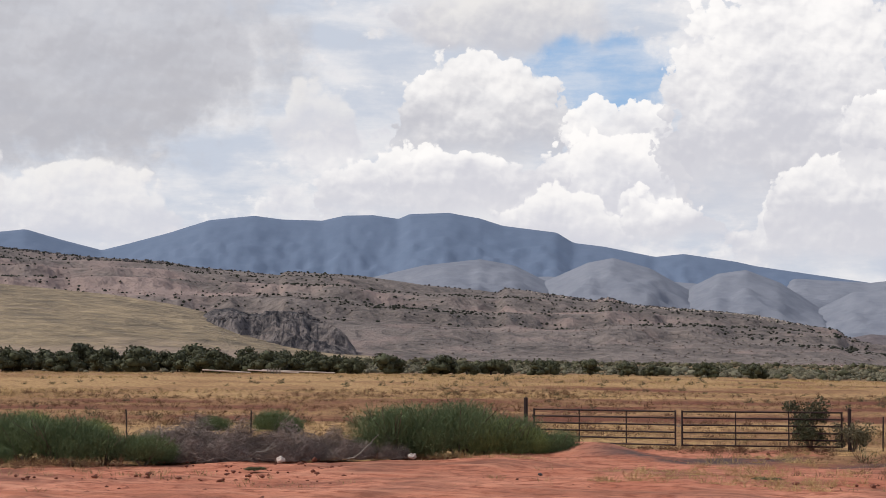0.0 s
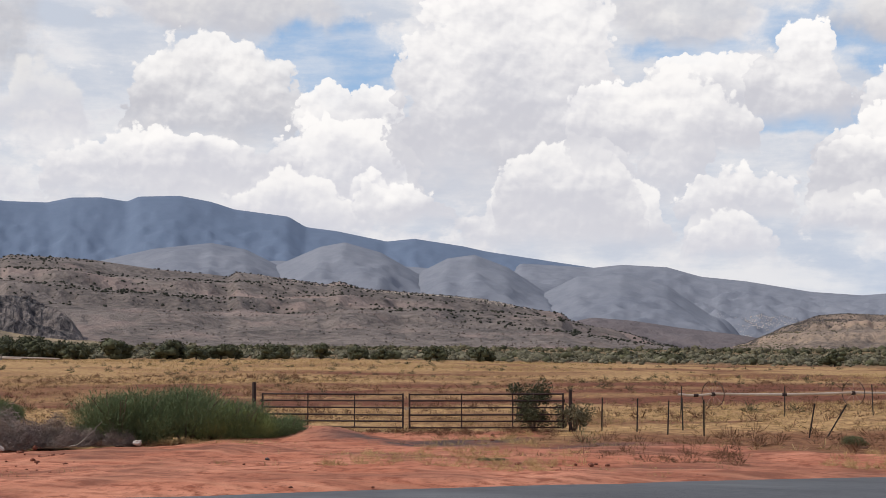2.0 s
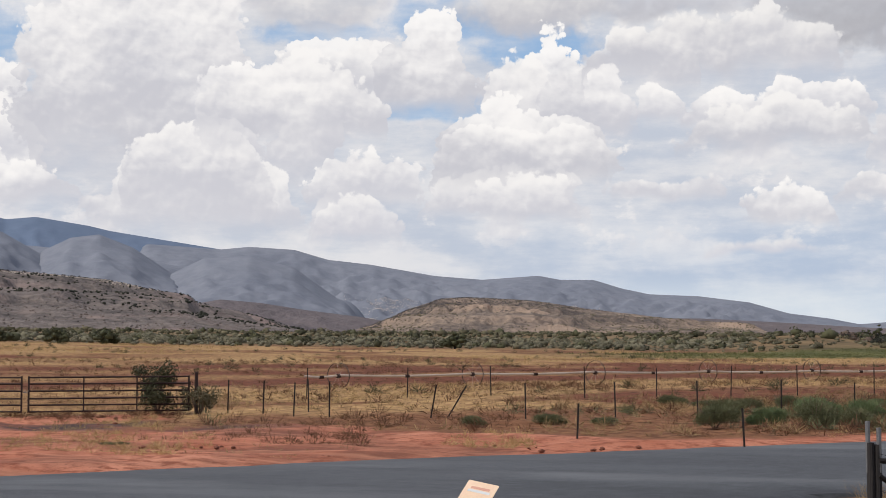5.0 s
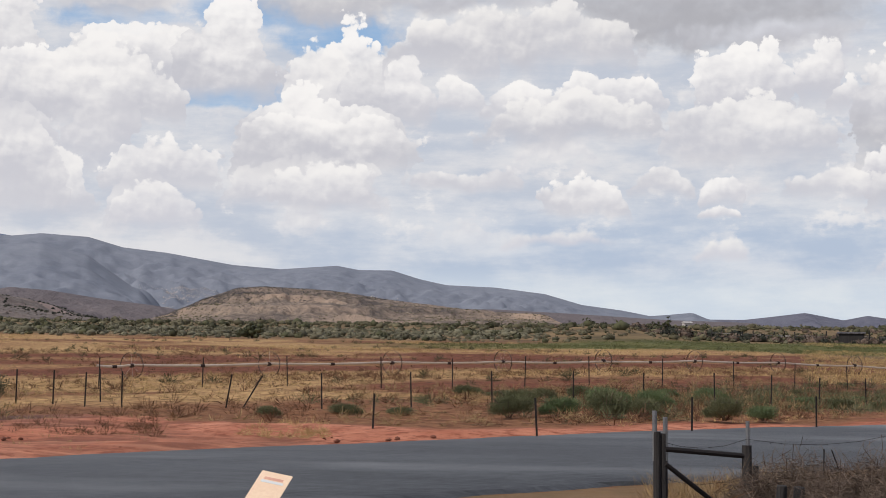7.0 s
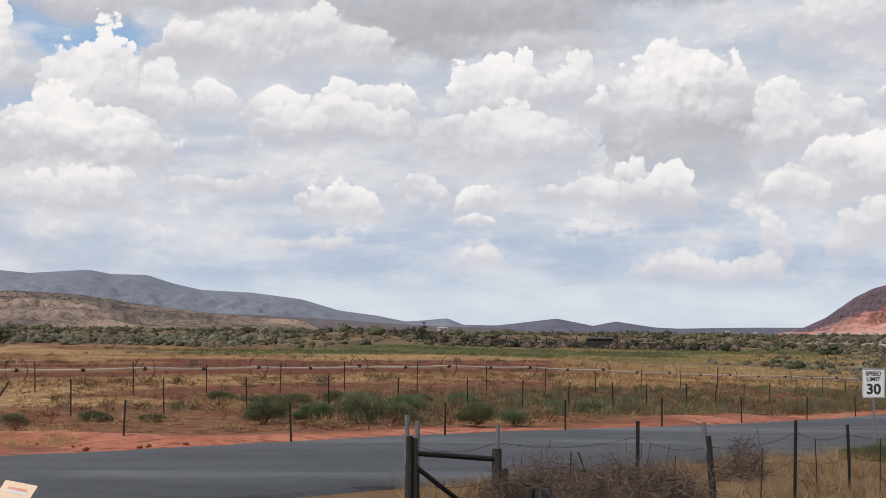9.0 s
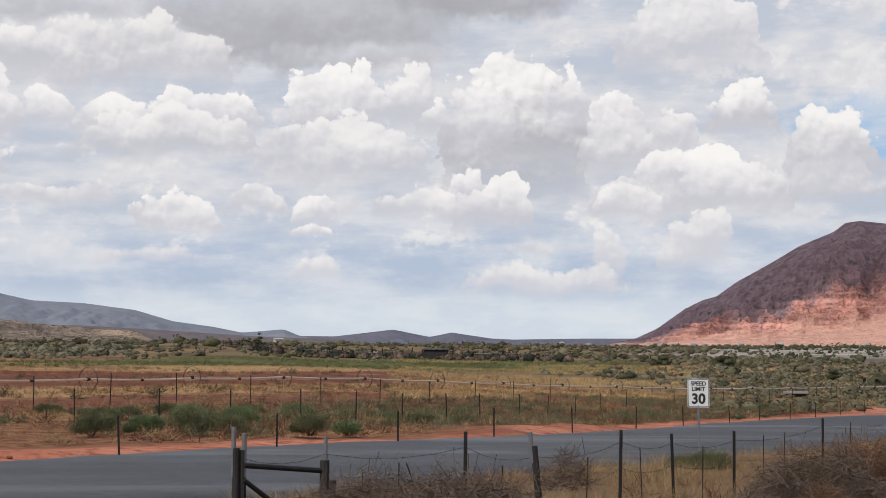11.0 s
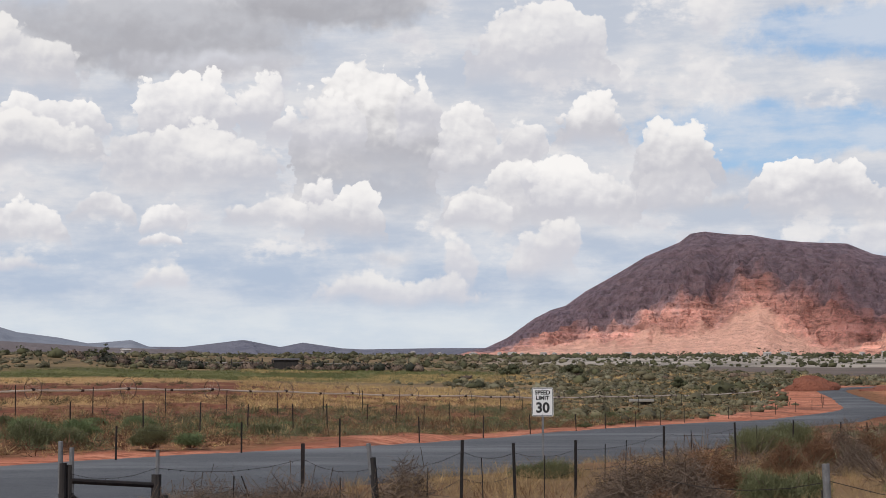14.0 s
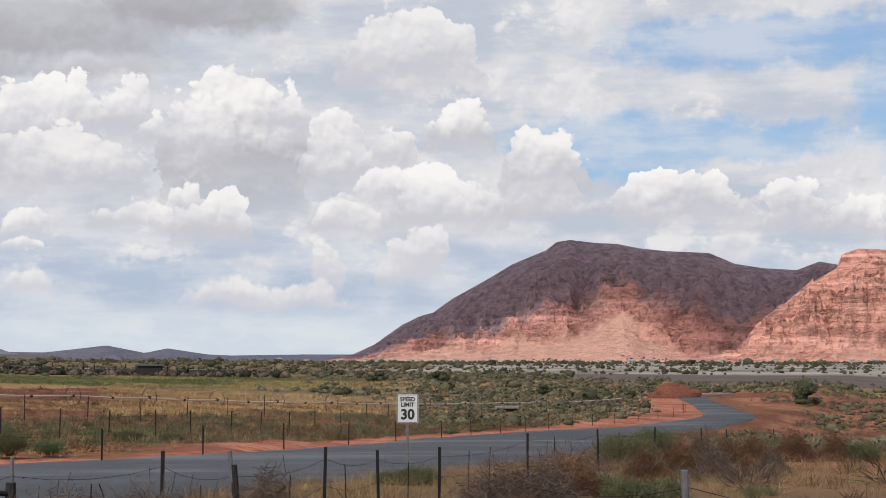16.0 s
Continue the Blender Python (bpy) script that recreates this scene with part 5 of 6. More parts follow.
def speed_sign(bearing, r):
    x, y = polar(bearing, r)
    ob = thing("speed_limit_sign", pose(x, y, ground_at(x, y), 0, 0, -bearing - 2), "white speed limit sign with black lettering on a steel post", "road sign")
    part("post", Builder().box(pose(0, 0.03, 0.75), 0.05, 0.03, 1.7, 0.008), GALV, ob)
    face = pose(0, 0, 1.455, 90, 0, 0)
    plate = part("plate", rounded_plate(0.475, 0.63, 0.004), WHITE, ob, at=face)
    part("border", rounded_plate(0.455, 0.61, 0.001, 0.028), BLACK, plate, at=pose(0, 0, 0.0045))
    part("field", rounded_plate(0.433, 0.588, 0.001, 0.022), WHITE, plate, at=pose(0, 0, 0.006))
    lettering("SPEED", 0.125, plate, pose(0, 0.205, 0.0085), BLACK)
    lettering("LIMIT", 0.125, plate, pose(0, 0.085, 0.0085), BLACK)
    lettering("30", 0.305, plate, pose(0, -0.135, 0.0085), BLACK)
    for z in (0.27, -0.27):
        part("bolt", Builder().tube((0, z, 0.007), (0, z, 0.014), 0.009, n=6), GALV, plate)
    return ob


speed_sign(13.97, 35.7)


def board_sign(bearing, r):
    x, y = polar(bearing, r)
    ob = thing("roadside_board", pose(x, y, ground_at(x, y), 0, 0, -bearing), "faded orange board on a wooden stake, leaning", "sign")
    part("stake", Builder().box(pose(0.02, 0.03, 0.2, 0, 14, 0), 0.04, 0.03, 0.62, 0.005), GREYWOOD, ob)
    across, down = Vector((0.33, -0.15, -0.06)).normalized(), Vector((-0.22, -0.36, -0.31))
    down = (down - across * down.dot(across)).normalized()
    face = Matrix((across, -down, across.cross(-down))).transposed().to_4x4()
    panel = part("panel", rounded_plate(0.36, 0.6, 0.008, 0.01), PAPER, ob, at=Matrix.Translation((0.11, -0.06, 0.6)) @ face)
    for k, (w, z) in enumerate(((0.22, 0.2), (0.26, 0.15))):
        part("print_bar", Builder().box(pose(0, z, 0.0095), w, 0.035, 0.002), FADED if k == 0 else WHITE, panel)
    return ob


board_sign(-16.75, 17.2)


def brace_corner():
    """End of the near fence: two braced posts with steel pipes strapped to them."""
    ob = thing("fence_brace", pose(0, 0, 0), "dark wooden fence corner posts with pipe brace", "fence post")
    a, b = Vector((*polar(-2.35, 17.8), 0)), Vector((*polar(0.7, 18.3), 0))
    a.z, b.z = ground_at(a.x, a.y), ground_at(b.x, b.y)
    post = part("post", Builder().tube(a + Vector((-0.03, 0, -0.2)), a + Vector((-0.03, 0, 1.22)), 0.043, 0.042, 10).tube(a + Vector((0.045, 0.03, -0.2)), a + Vector((0.045, 0.03, 1.2)), 0.042, 0.04, 10), WOOD, ob)
    part("pipe", Builder().tube(a + Vector((-0.055, 0, 0.9)), a + Vector((-0.055, 0, 1.45)), 0.026, n=8), GALV, ob)
    part("pipe", Builder().tube(a + Vector((0.06, 0.02, 0.9)), a + Vector((0.06, 0.02, 1.38)), 0.026, n=8), GALV, ob)
    part("post", Builder().tube(b + Vector((0, 0, -0.2)), b + Vector((0, 0, 1.05)), 0.062, 0.055, 10).tube(b + Vector((0.07, 0.02, -0.1)), b + Vector((0.08, 0.02, 0.82)), 0.05, 0.05, 9), WOOD, ob)
    part("pipe", Builder().tube(b + Vector((0.01, 0, 0.9)), b + Vector((0.01, 0, 1.32)), 0.022, n=8), GALV, ob)
    part("brace_rail", Builder().tube(a + Vector((0.06, 0, 1.03)), b + Vector((0, 0, 0.93)), 0.03, n=8), POSTMAT, ob)
    part("brace_rail", Builder().tube(a + Vector((0.06, 0, 0.87)), b + Vector((-0.1, 0, 0.2)), 0.028, n=8), POSTMAT, ob)
    return a, b


corner_a, corner_b = brace_corner()
# bearing, distance, height of the post
NEAR = [(0.7, 18.3, 1.3), (5.7, 19.2, 1.33), (8.5, 18.6, 1.25), (11.2, 22.5, 1.2), (13.1, 24.5, 1.05), (15.2, 25.5, 1.05), (18.24, 31.5, 1.02), (20.7, 38, 1.02), (22.6, 47, 1.0), (24.2, 58, 0.95), (25.1, 66, 0.95), (25.9, 76, 0.95), (26.7, 88, 1.0), (27.5, 100, 1.0)]
near_posts = [(*polar(b, r), h) for b, r, h in NEAR]


def near_fence():
    ob = thing("barbed_wire_fence", pose(0, 0, 0), "sagging barbed wire fence on dark steel posts in dry weeds", "fence")
    tops = []
    rnd = random.Random(3)
    for i, (x, y, h) in enumerate(near_posts):
        lean = {0: (0, 0), 2: (0, -5)}.get(i, (rnd.uniform(-2, 2), rnd.uniform(-2.5, 2.5)))
        m = pose(x, y, ground_at(x, y), lean[0], lean[1], 0) @ Matrix.Diagonal((1, 1, h / 1.3, 1))
        tops.append(m)
        if i == 0:
            continue
        if i == 2:
            part("post", Builder().tube((0, 0, -0.2), (0, 0, 1.25), 0.045, 0.04, 9), WOOD, ob, at=m)
            part("pipe", Builder().tube((-0.03, 0, 1.05), (-0.03, 0, 1.42), 0.026, n=8), GALV, ob, at=m)
        else:
            part("post", T_MESH[1.3], None, ob, at=m)
    for z in (1.12, 0.72):
        part("wire", wire([corner_a + Vector((0, -0.05, z))] + [m @ Vector((0, -0.02, z)) for m in tops], 0.0028, True), POSTMAT, ob)
    # thin stays and bent rods between the posts
    for b, r, h, lean in [(3.3, 18.6, 1.0, 1), (4.7, 18.8, 1.05, -20), (7.0, 18.9, 0.95, 1), (10.0, 20.5, 0.95, 2), (12.0, 23.4, 0.9, -2), (14.1, 24.8, 0.85, 1), (16.2, 27.2, 0.9, 1), (16.9, 28.5, 0.9, 2), (19.2, 34, 0.9, -1), (21.4, 42, 0.9, 0)]:
        x, y = polar(b, r)
        part("stay", Builder().tube((0, 0, -0.05), (0, 0, h), 0.008, n=5), POSTMAT, ob, at=pose(x, y, ground_at(x, y), 0, lean, 0))
    return ob


near_fence()


def side_fence():
    ob = thing("side_fence", pose(0, 0, 0), "low wire fence with a bright steel post in weeds", "fence")
    x, y = polar(24.1, 15.2)
    part("post", Builder().tube((0, 0, -0.1), (0, 0, 1.36), 0.035, n=9), GALV, ob, at=pose(x, y, ground_at(x, y), 0, -2, 0))
    part("post", Builder().tube((0, 0, -0.1), (0, 0, 1.12), 0.042, n=9), WOOD, ob, at=pose(x + 0.01, y + 0.05, ground_at(x, y), 0, -2, 0))
    a, c = Vector((*polar(18.5, 16.2), 1.12)), Vector((*polar(31, 14.0), 1.16))
    part("wire", wire([a, Vector((x, y, 1.2)), c], 0.0045, True), POSTMAT, ob)
    return ob


side_fence()


def stump(bearing, r, h, w):
    x, y = polar(bearing, r)
    b = Builder().tube((0, 0, -0.1), (0, 0, h), w, w * 0.92, 9).tube((0, 0, h), (0, 0, h + 0.012), w * 0.92, w * 0.8, 9)
    ob = new("stump_post", b.mesh("stump_post", WOOD))
    ob.matrix_basis = pose(x, y, ground_at(x, y), 2, 3, bearing)
    return tagged(ob, "short weathered wooden post stump in dead brush", "post", "stump posts")


stump(1.75, 17.0, 0.72, 0.06), stump(2.35, 17.1, 0.7, 0.065)

# dead brush and shrubs along the near fence
for b, r, t, s, kind in [(0.5, 17.6, 10, 0.75, 0), (1.6, 17.6, 40, 0.8, 0), (2.8, 17.5, 80, 0.75, 0), (3.9, 17.3, 120, 0.8, 0), (5.0, 17.4, 20, 0.85, 0), (6.2, 17.2, 50, 0.85, 0), (7.4, 17.2, 75, 0.8, 0), (8.9, 17.3, 10, 0.6, 1), (1.0, 18.8, 33, 0.7, 0), (2.2, 18.9, 66, 0.8, 0), (3.3, 18.7, 99, 0.8, 0), (4.5, 18.6, 12, 0.85, 0), (5.6, 18.5, 48, 0.8, 0), (6.8, 18.5, 81, 0.75, 0), (0.0, 16.8, 5, 0.6, 1), (3.1, 16.6, 25, 0.75, 0), (5.6, 16.4, 65, 0.8, 0), (9.8, 17.0, 30, 0.65, 1), (11.6, 17.4, 70, 0.6, 1), (13.2, 18.0, 15, 0.6, 1),
                         (16.5, 21.5, 0, 1.0, 0), (17.4, 22.5, 60, 1.05, 0), (18.4, 22.5, 20, 1.1, 0), (19.3, 23.5, 100, 1.0, 0), (18.2, 20.5, 45, 0.8, 1), (20.0, 26.5, 15, 0.95, 1), (19.4, 28.5, 70, 0.9, 1),
                         (23.4, 36, 5, 1.0, 1), (24.2, 38, 35, 1.0, 0), (25.2, 40, 85, 1.05, 1), (26.0, 44, 40, 1.1, 1), (27.3, 50, 0, 1.2, 1), (28.8, 52, 30, 1.1, 1), (22.4, 33, 90, 0.85, 1), (26.6, 38, 10, 0.7, 0), (24.8, 34, 60, 0.8, 0)]:
    x, y = polar(b, r)
    plant("dead_brush", "tangled dead grey-brown brush under the fence" if kind == 0 else "dry red-brown weed mound", "brush", heap_small if kind == 0 else heap_red, on_land(x, y, t, s * (1.2 if b < 8 else 1.0)), "dead brush by the fence")
tumble = quad_mesh("brushwood", twig_quads(0.6, 0.45, 600, np.random.default_rng(133), 0.004), TWIG)
x, y = polar(9.3, 18.5)
plant("tumbleweed", "dry tumbleweed caught in the wire fence", "tumbleweed", [("brushwood", tumble)], pose(x, y, 0.72))
for b, r, k, t, s in [(14.3, 31.0, 1, 0, 0.62), (13.5, 31.2, 2, 40, 0.6), (21.3, 44, 0, 15, 0.85), (22.6, 48, 0, 60, 0.95), (22.0, 46, 1, 100, 0.9), (26.0, 56, 1, 45, 0.8), (27.2, 58, 0, 20, 0.7), (20.9, 27, 1, 75, 0.75), (22.2, 26, 2, 15, 0.9), (23.2, 27.5, 2, 60, 0.8), (29.8, 52, 2, 0, 1.1), (26.3, 29, 3, 0, 0.7), (25.0, 22.0, 2, 40, 0.6), (27.5, 20.5, 2, 85, 0.55), (23.4, 20.8, 2, 20, 0.5)]:
    x, y = polar(b, r)
    plant("rabbitbrush", "olive green rabbitbrush mound in dry grass beside the road", "bush", olive[k], on_land(x, y, t, s, 0.12), "rabbitbrush by the road")

# green brush on the far verge
verge = [(-12.3, 42.6, 2, 0.8), (-10.4, 44.0, 2, 1.0), (-9.0, 44.6, 3, 1.1), (-9.3, 58.5, 1, 0.9), (-7.9, 58, 1, 0.8), (-5.8, 43.9, 2, 1.0), (-4.5, 44.6, 2, 0.9), (-3.2, 45.0, 2, 1.15), (-2.1, 44.8, 2, 0.9), (0.1, 45.0, 2, 1.0), (1.2, 45.8, 3, 1.0), (-6.2, 48.6, 2, 1.0), (-3.5, 49.5, 1, 0.9), (-2.0, 50, 2, 1.0)]
rnd = random.Random(11)
for k in range(60):
    q = rnd.uniform(0.3, 1.0)
    t = rnd.uniform(0, 1)
    bx, by = 3 + 52 * t, 48 + 84 * t
    o = rnd.uniform(2.5, 12 + 20 * t)
    verge.append((bx - o * 0.85, by + o * 0.5, rnd.choice((2, 3, 3, 3)), rnd.uniform(0.6, 1.15)))
for i, (x, y, k, s) in enumerate(verge):
    plant("rabbitbrush", "green rabbitbrush among dry weeds behind the verge", "bush", (olive if i < 5 or rnd.random() < 0.6 else broom)[k], on_land(x, y, rnd.uniform(0, 360), s * (0.7 if i < 5 else 1.0 if i < 14 else 0.85), squat=0.9 if 4 < i < 14 else rnd.uniform(0.5, 0.8)), "rabbitbrush on the far verge")


# ---------------------------------------------------------------- grass, weeds and scrub
MEADOW = material("green_grass", (0.07, 0.08, 0.03), (0.16, 0.152, 0.06), 0.05, 0.9, 0.0, 8.0, random_=0.3)
REDDIRT = material("red_dirt_spoil", (0.13, 0.048, 0.032), (0.26, 0.1, 0.065), 0.4, 0.95, 0.6, 8.0)


def scatter(n, b0, b1, r0, r1, seed, keep):
    rng = np.random.default_rng(seed)
    b = np.radians(rng.uniform(b0, b1, n))
    r = np.sqrt(rng.uniform(r0 ** 2, r1 ** 2, n))
    x, y = r * np.sin(b), r * np.cos(b)
    ok = keep(x, y, road_offset(x, y), r, rng)
    return x[ok], y[ok], rng


def tufts(name, label, x, y, rng, mat, per, h, spread, width, category="grass"):
    n = len(x) * per
    hh = np.repeat(h * rng.uniform(0.5, 1.2, len(x)), per) * rng.uniform(0.6, 1.1, n)
    a = rng.uniform(0, 2 * np.pi, n)
    rad = spread * np.sqrt(rng.uniform(0, 1, n))
    base = np.stack([np.repeat(x, per) + np.cos(a) * rad, np.repeat(y, per) + np.sin(a) * rad, np.repeat(land(x, y), per) - 0.03], 1)
    lean = rng.uniform(0.1, 1.1, n)
    tip = base + np.stack([np.cos(a + 0.6) * lean * hh, np.sin(a + 0.6) * lean * hh, hh], 1)
    q = blades(base, tip, width * rng.uniform(0.6, 1.3, n), 0.12, rng)
    return tagged(new(name, quad_mesh(name, q, mat)), label, category, kind="stuff")


# near dry grass
x, y, rng = scatter(11000, -3.0, 36, 13, 60, 201, lambda x, y, o, r, g: (o < -HALF - 0.7) & (g.uniform(0, 1, len(x)) < np.clip(1.5 - r / 60, 0.2, 1) * ss(fbm(x * 0.35, y * 0.35, 71, 3), 0.32, 0.55) * np.interp(np.degrees(np.arctan2(x, y)), [13, 18], [1, 0.4])))
tufts("dry_grass", "tall pale dry grass beside the road", x, y, rng, STRAW, 22, 0.33, 0.16, 0.0026)
x, y, rng = scatter(5200, -1, 36, 13, 75, 202, lambda x, y, o, r, g: (o < -HALF - 0.7) & (fbm(x * 0.3, y * 0.3, 75, 3) > 0.5))
tufts("dry_weeds", "red-brown dry weeds beside the road", x, y, rng, STRAWRED, 24, 0.27, 0.2, 0.003)
# verge and field
x, y, rng = scatter(26000, -62, 32, 36, 130, 203, lambda x, y, o, r, g: (o > np.interp(x, TURN_X, TURN_OFF) - 0.4) & (fbm(x * 0.12, y * 0.12, 77, 4) > np.where((o < 23) & (x > -22), 0.54, 0.45)) & (g.uniform(0, 1, len(x)) < (1.0 - ploughed(x, y, o)) ** 2))
tufts("dry_grass", "short yellow dry grass across the field", x, y, rng, STRAWPALE, 9, 0.17, 0.2, 0.006)
x, y, rng = scatter(9000, -62, 32, 36, 120, 204, lambda x, y, o, r, g: (o > np.interp(x, TURN_X, TURN_OFF) + 0.2) & (fbm(x * 0.1, y * 0.1, 79, 4) > 0.5) & (g.uniform(0, 1, len(x)) < 1.1 - 0.8 * ploughed(x, y, o)))
tufts("dry_weeds", "brown dry weeds across the field", x, y, rng, STRAWRED, 10, 0.24, 0.2, 0.008)
x, y, rng = scatter(12000, -30, 32, 38, 120, 205, lambda x, y, o, r, g: (o > np.interp(x, TURN_X, TURN_OFF) + 0.8) & (o < 23) & (np.degrees(np.arctan2(x, y)) > -2 + 6 * g.uniform(-1, 1, len(x))) & (fbm(x * 0.16, y * 0.16, 81, 4) > 0.49))
tufts("green_weeds", "grey-green weeds behind the far verge", x, y, rng, SAGE, 14, 0.3, 0.25, 0.007, "weeds")
x, y, rng = scatter(26000, -62, 20, 120, 270, 206, lambda x, y, o, r, g: (fbm(x * 0.03, y * 0.03, 83, 4) > 0.42) & (meadow(x, y, o) < 0.5) & (g.uniform(0, 1, len(x)) < (1.0 - ploughed(x, y, o)) ** 2))
tufts("dry_grass", "yellow dry grass at the far side of the field", x, y, rng, STRAWPALE, 5, 0.26, 0.5, 0.02)
x, y, rng = scatter(700, -62, -20, 24, 50, 208, lambda x, y, o, r, g: (o > HALF + 3) & (fbm(x * 0.3, y * 0.3, 87, 3) > 0.52))
tufts("dry_grass", "sparse dry grass on the dirt turnout", x, y, rng, STRAW, 16, 0.16, 0.22, 0.006)


def ball():
    bm = bmesh.new()
    bmesh.ops.create_icosphere(bm, subdivisions=1, radius=1)
    v = np.array([q.co[:] for q in bm.verts])
    f = np.array([[q.index for q in p.verts] for p in bm.faces])
    bm.free()
    return v, f


BALL_V, BALL_F = ball()


def tri_mesh(name, v, f, mat):
    me = bpy.data.meshes.new(name)
    me.vertices.add(len(v))
    me.vertices.foreach_set("co", np.ascontiguousarray(v, np.float32).ravel())
    me.loops.add(len(f) * 3)
    me.loops.foreach_set("vertex_index", np.ascontiguousarray(f, np.int32).ravel())
    me.polygons.add(len(f))
    me.polygons.foreach_set("loop_start", np.arange(0, len(f) * 3, 3, dtype=np.int32))
    me.update(calc_edges=True)
    me.materials.append(mat)
    return me


def lumps(x, y, z, s, rng, flat=0.65, fringe=16, leaf=0.24, dent=0.2):
    """Ragged hummocks with a fringe of leaves, as points and triangles."""
    m = len(x)
    a = rng.uniform(0, 2 * np.pi, m)
    v = np.repeat(BALL_V[None], m, 0) * (1 + rng.normal(size=(m, len(BALL_V), 1)) * dent)
    vx = v[..., 0] * np.cos(a)[:, None] - v[..., 1] * np.sin(a)[:, None] * rng.uniform(0.7, 1.2, m)[:, None]
    vy = v[..., 0] * np.sin(a)[:, None] + v[..., 1] * np.cos(a)[:, None]
    v = np.stack([vx, vy, v[..., 2] * flat + flat * 0.45], -1) * s[:, None, None] * 0.85
    v[..., 2] = np.maximum(v[..., 2], -0.1)
    v += np.stack([x, y, z], -1)[:, None, :]
    f = np.repeat(BALL_F[None], m, 0) + (np.arange(m) * len(BALL_V))[:, None, None]
    v, f = v.reshape(-1, 3), f.reshape(-1, 3)
    if fringe:
        k = np.repeat(np.arange(m), fringe)
        d = unit(rng.normal(size=(m * fringe, 3)))
        d[:, 2] = np.abs(d[:, 2]) * flat + flat * 0.35
        p = np.stack([x[k], y[k], z[k]], 1) + d * (s[k] * rng.uniform(0.8, 1.12, m * fringe))[:, None]
        q = leaves(p, s[k] * leaf, rng)
        o = len(v) + np.arange(len(q))[:, None] * 4
        v = np.concatenate([v, q.reshape(-1, 3)])
        f = np.concatenate([f, np.concatenate([o + [[0, 1, 2]], o + [[0, 2, 3]]])])
    return v, f


def weedballs(name, label, x, y, rng, mat, size, n=26, thin=0.035, category="weeds"):
    """Rounded weeds of many thin stalks."""
    s = size * rng.uniform(0.5, 1.4, len(x))
    k = np.repeat(np.arange(len(x)), n)
    m = len(k)
    d = unit(rng.normal(size=(m, 3)) * (1, 1, 0.8))
    d[:, 2] = np.abs(d[:, 2]) + 0.12
    root = np.stack([x[k], y[k], land(x, y)[k] - 0.02], 1)
    a = root + d * (s[k] * rng.uniform(0.1, 0.65, m))[:, None]
    way = unit(d + rng.normal(size=(m, 3)) * 0.45)
    b = a + way * (s[k] * rng.uniform(0.3, 0.75, m))[:, None]
    b[:, 2] = np.maximum(b[:, 2], root[:, 2] + 0.03)
    side = unit(np.cross(b - a, rng.normal(size=(m, 3)))) * (s[k] * thin * rng.uniform(0.6, 1.4, m))[:, None]
    q = np.stack([a - side, a + side, b + side * 0.5, b - side * 0.5], 1)
    return tagged(new(name, quad_mesh(name, q, mat)), label, category, kind="stuff")


def hummocks(name, label, x, y, rng, mat, size, flat=0.65, fringe=16, leaf=0.24, category="scrub"):
    s = size * np.clip(np.exp(rng.normal(-0.12, 0.42, len(x))), 0.35, 2.2)
    return tagged(new(name, tri_mesh(name, *lumps(x, y, land(x, y), s, rng, flat, fringe, leaf), mat)), label, category, kind="stuff")


brush_end = lambda x, y: np.interp(np.degrees(np.arctan2(x, y)), [10, 15, 21, 25, 40], [900, 470, 340, 295, 295])
edge_b, edge_r = [-62, -40, -5, 2, 8, 12, 20, 32], [250, 250, 255, 240, 205, 165, 125, 190]
start = lambda x, y: np.interp(np.degrees(np.arctan2(x, y)), edge_b, edge_r)
x, y, rng = scatter(30000, -62, 36, 90, 420, 211, lambda x, y, o, r, g: (r < brush_end(x, y) + 20 * g.uniform(-1, 1, len(x))) & (meadow(x, y, o) < 0.4 * g.uniform(0, 1, len(x)) + 0.05) & (r > start(x, y) + 5 + 25 * g.uniform(0, 1, len(x))) & (o > 6) & (g.uniform(0, 1, len(x)) < 0.42))
west = np.degrees(np.arctan2(x, y)) < -6
hummocks("sagebrush", "pale grey-green sagebrush flat beyond the field", x[west], y[west], rng, SAGEPALE, 0.62)
lot = rng.uniform(0, 1, len(x)) + 0.8 * (fbm(x * 0.03, y * 0.03, 131, 3) - 0.5)
hummocks("sagebrush", "dull olive sagebrush flat beyond the field", x[~west & (lot < 0.34)], y[~west & (lot < 0.34)], rng, SAGE, 0.66, 0.6)
hummocks("sagebrush", "pale silvery sagebrush flat beyond the field", x[~west & (lot > 0.64)], y[~west & (lot > 0.64)], rng, SAGEPALE, 0.6, 0.55, 22)
x, y, rng = scatter(13000, 3, 34, 90, 320, 246, lambda x, y, o, r, g: (o > 9) & (fbm(x * 0.04, y * 0.04, 133, 3) > 0.5) & (r < brush_end(x, y)))
tufts("dry_grass", "yellow dry grass between the sagebrush", x, y, rng, STRAWPALE, 12, 0.4, 0.6, 0.02)
x, y, rng = scatter(900, -3, 9.5, 322, 352, 244, lambda x, y, o, r, g: g.uniform(0, 1, len(x)) < 0.35)
hummocks("dead_scrub", "dark brown dead scrub round the corral", x, y, rng, TWIG, 0.7, 0.8, 26)
x, y, rng = scatter(500, -3, 9.5, 322, 352, 245, lambda x, y, o, r, g: g.uniform(0, 1, len(x)) < 0.35)
hummocks("dead_scrub", "dark dead scrub round the corral", x, y, rng, JUNIPER, 0.8, 0.8, 22)
x, y, rng = scatter(6500, -62, 36, 420, 900, 215, lambda x, y, o, r, g: (o > 6) & (r < brush_end(x, y)) & (g.uniform(0, 1, len(x)) < 0.6))
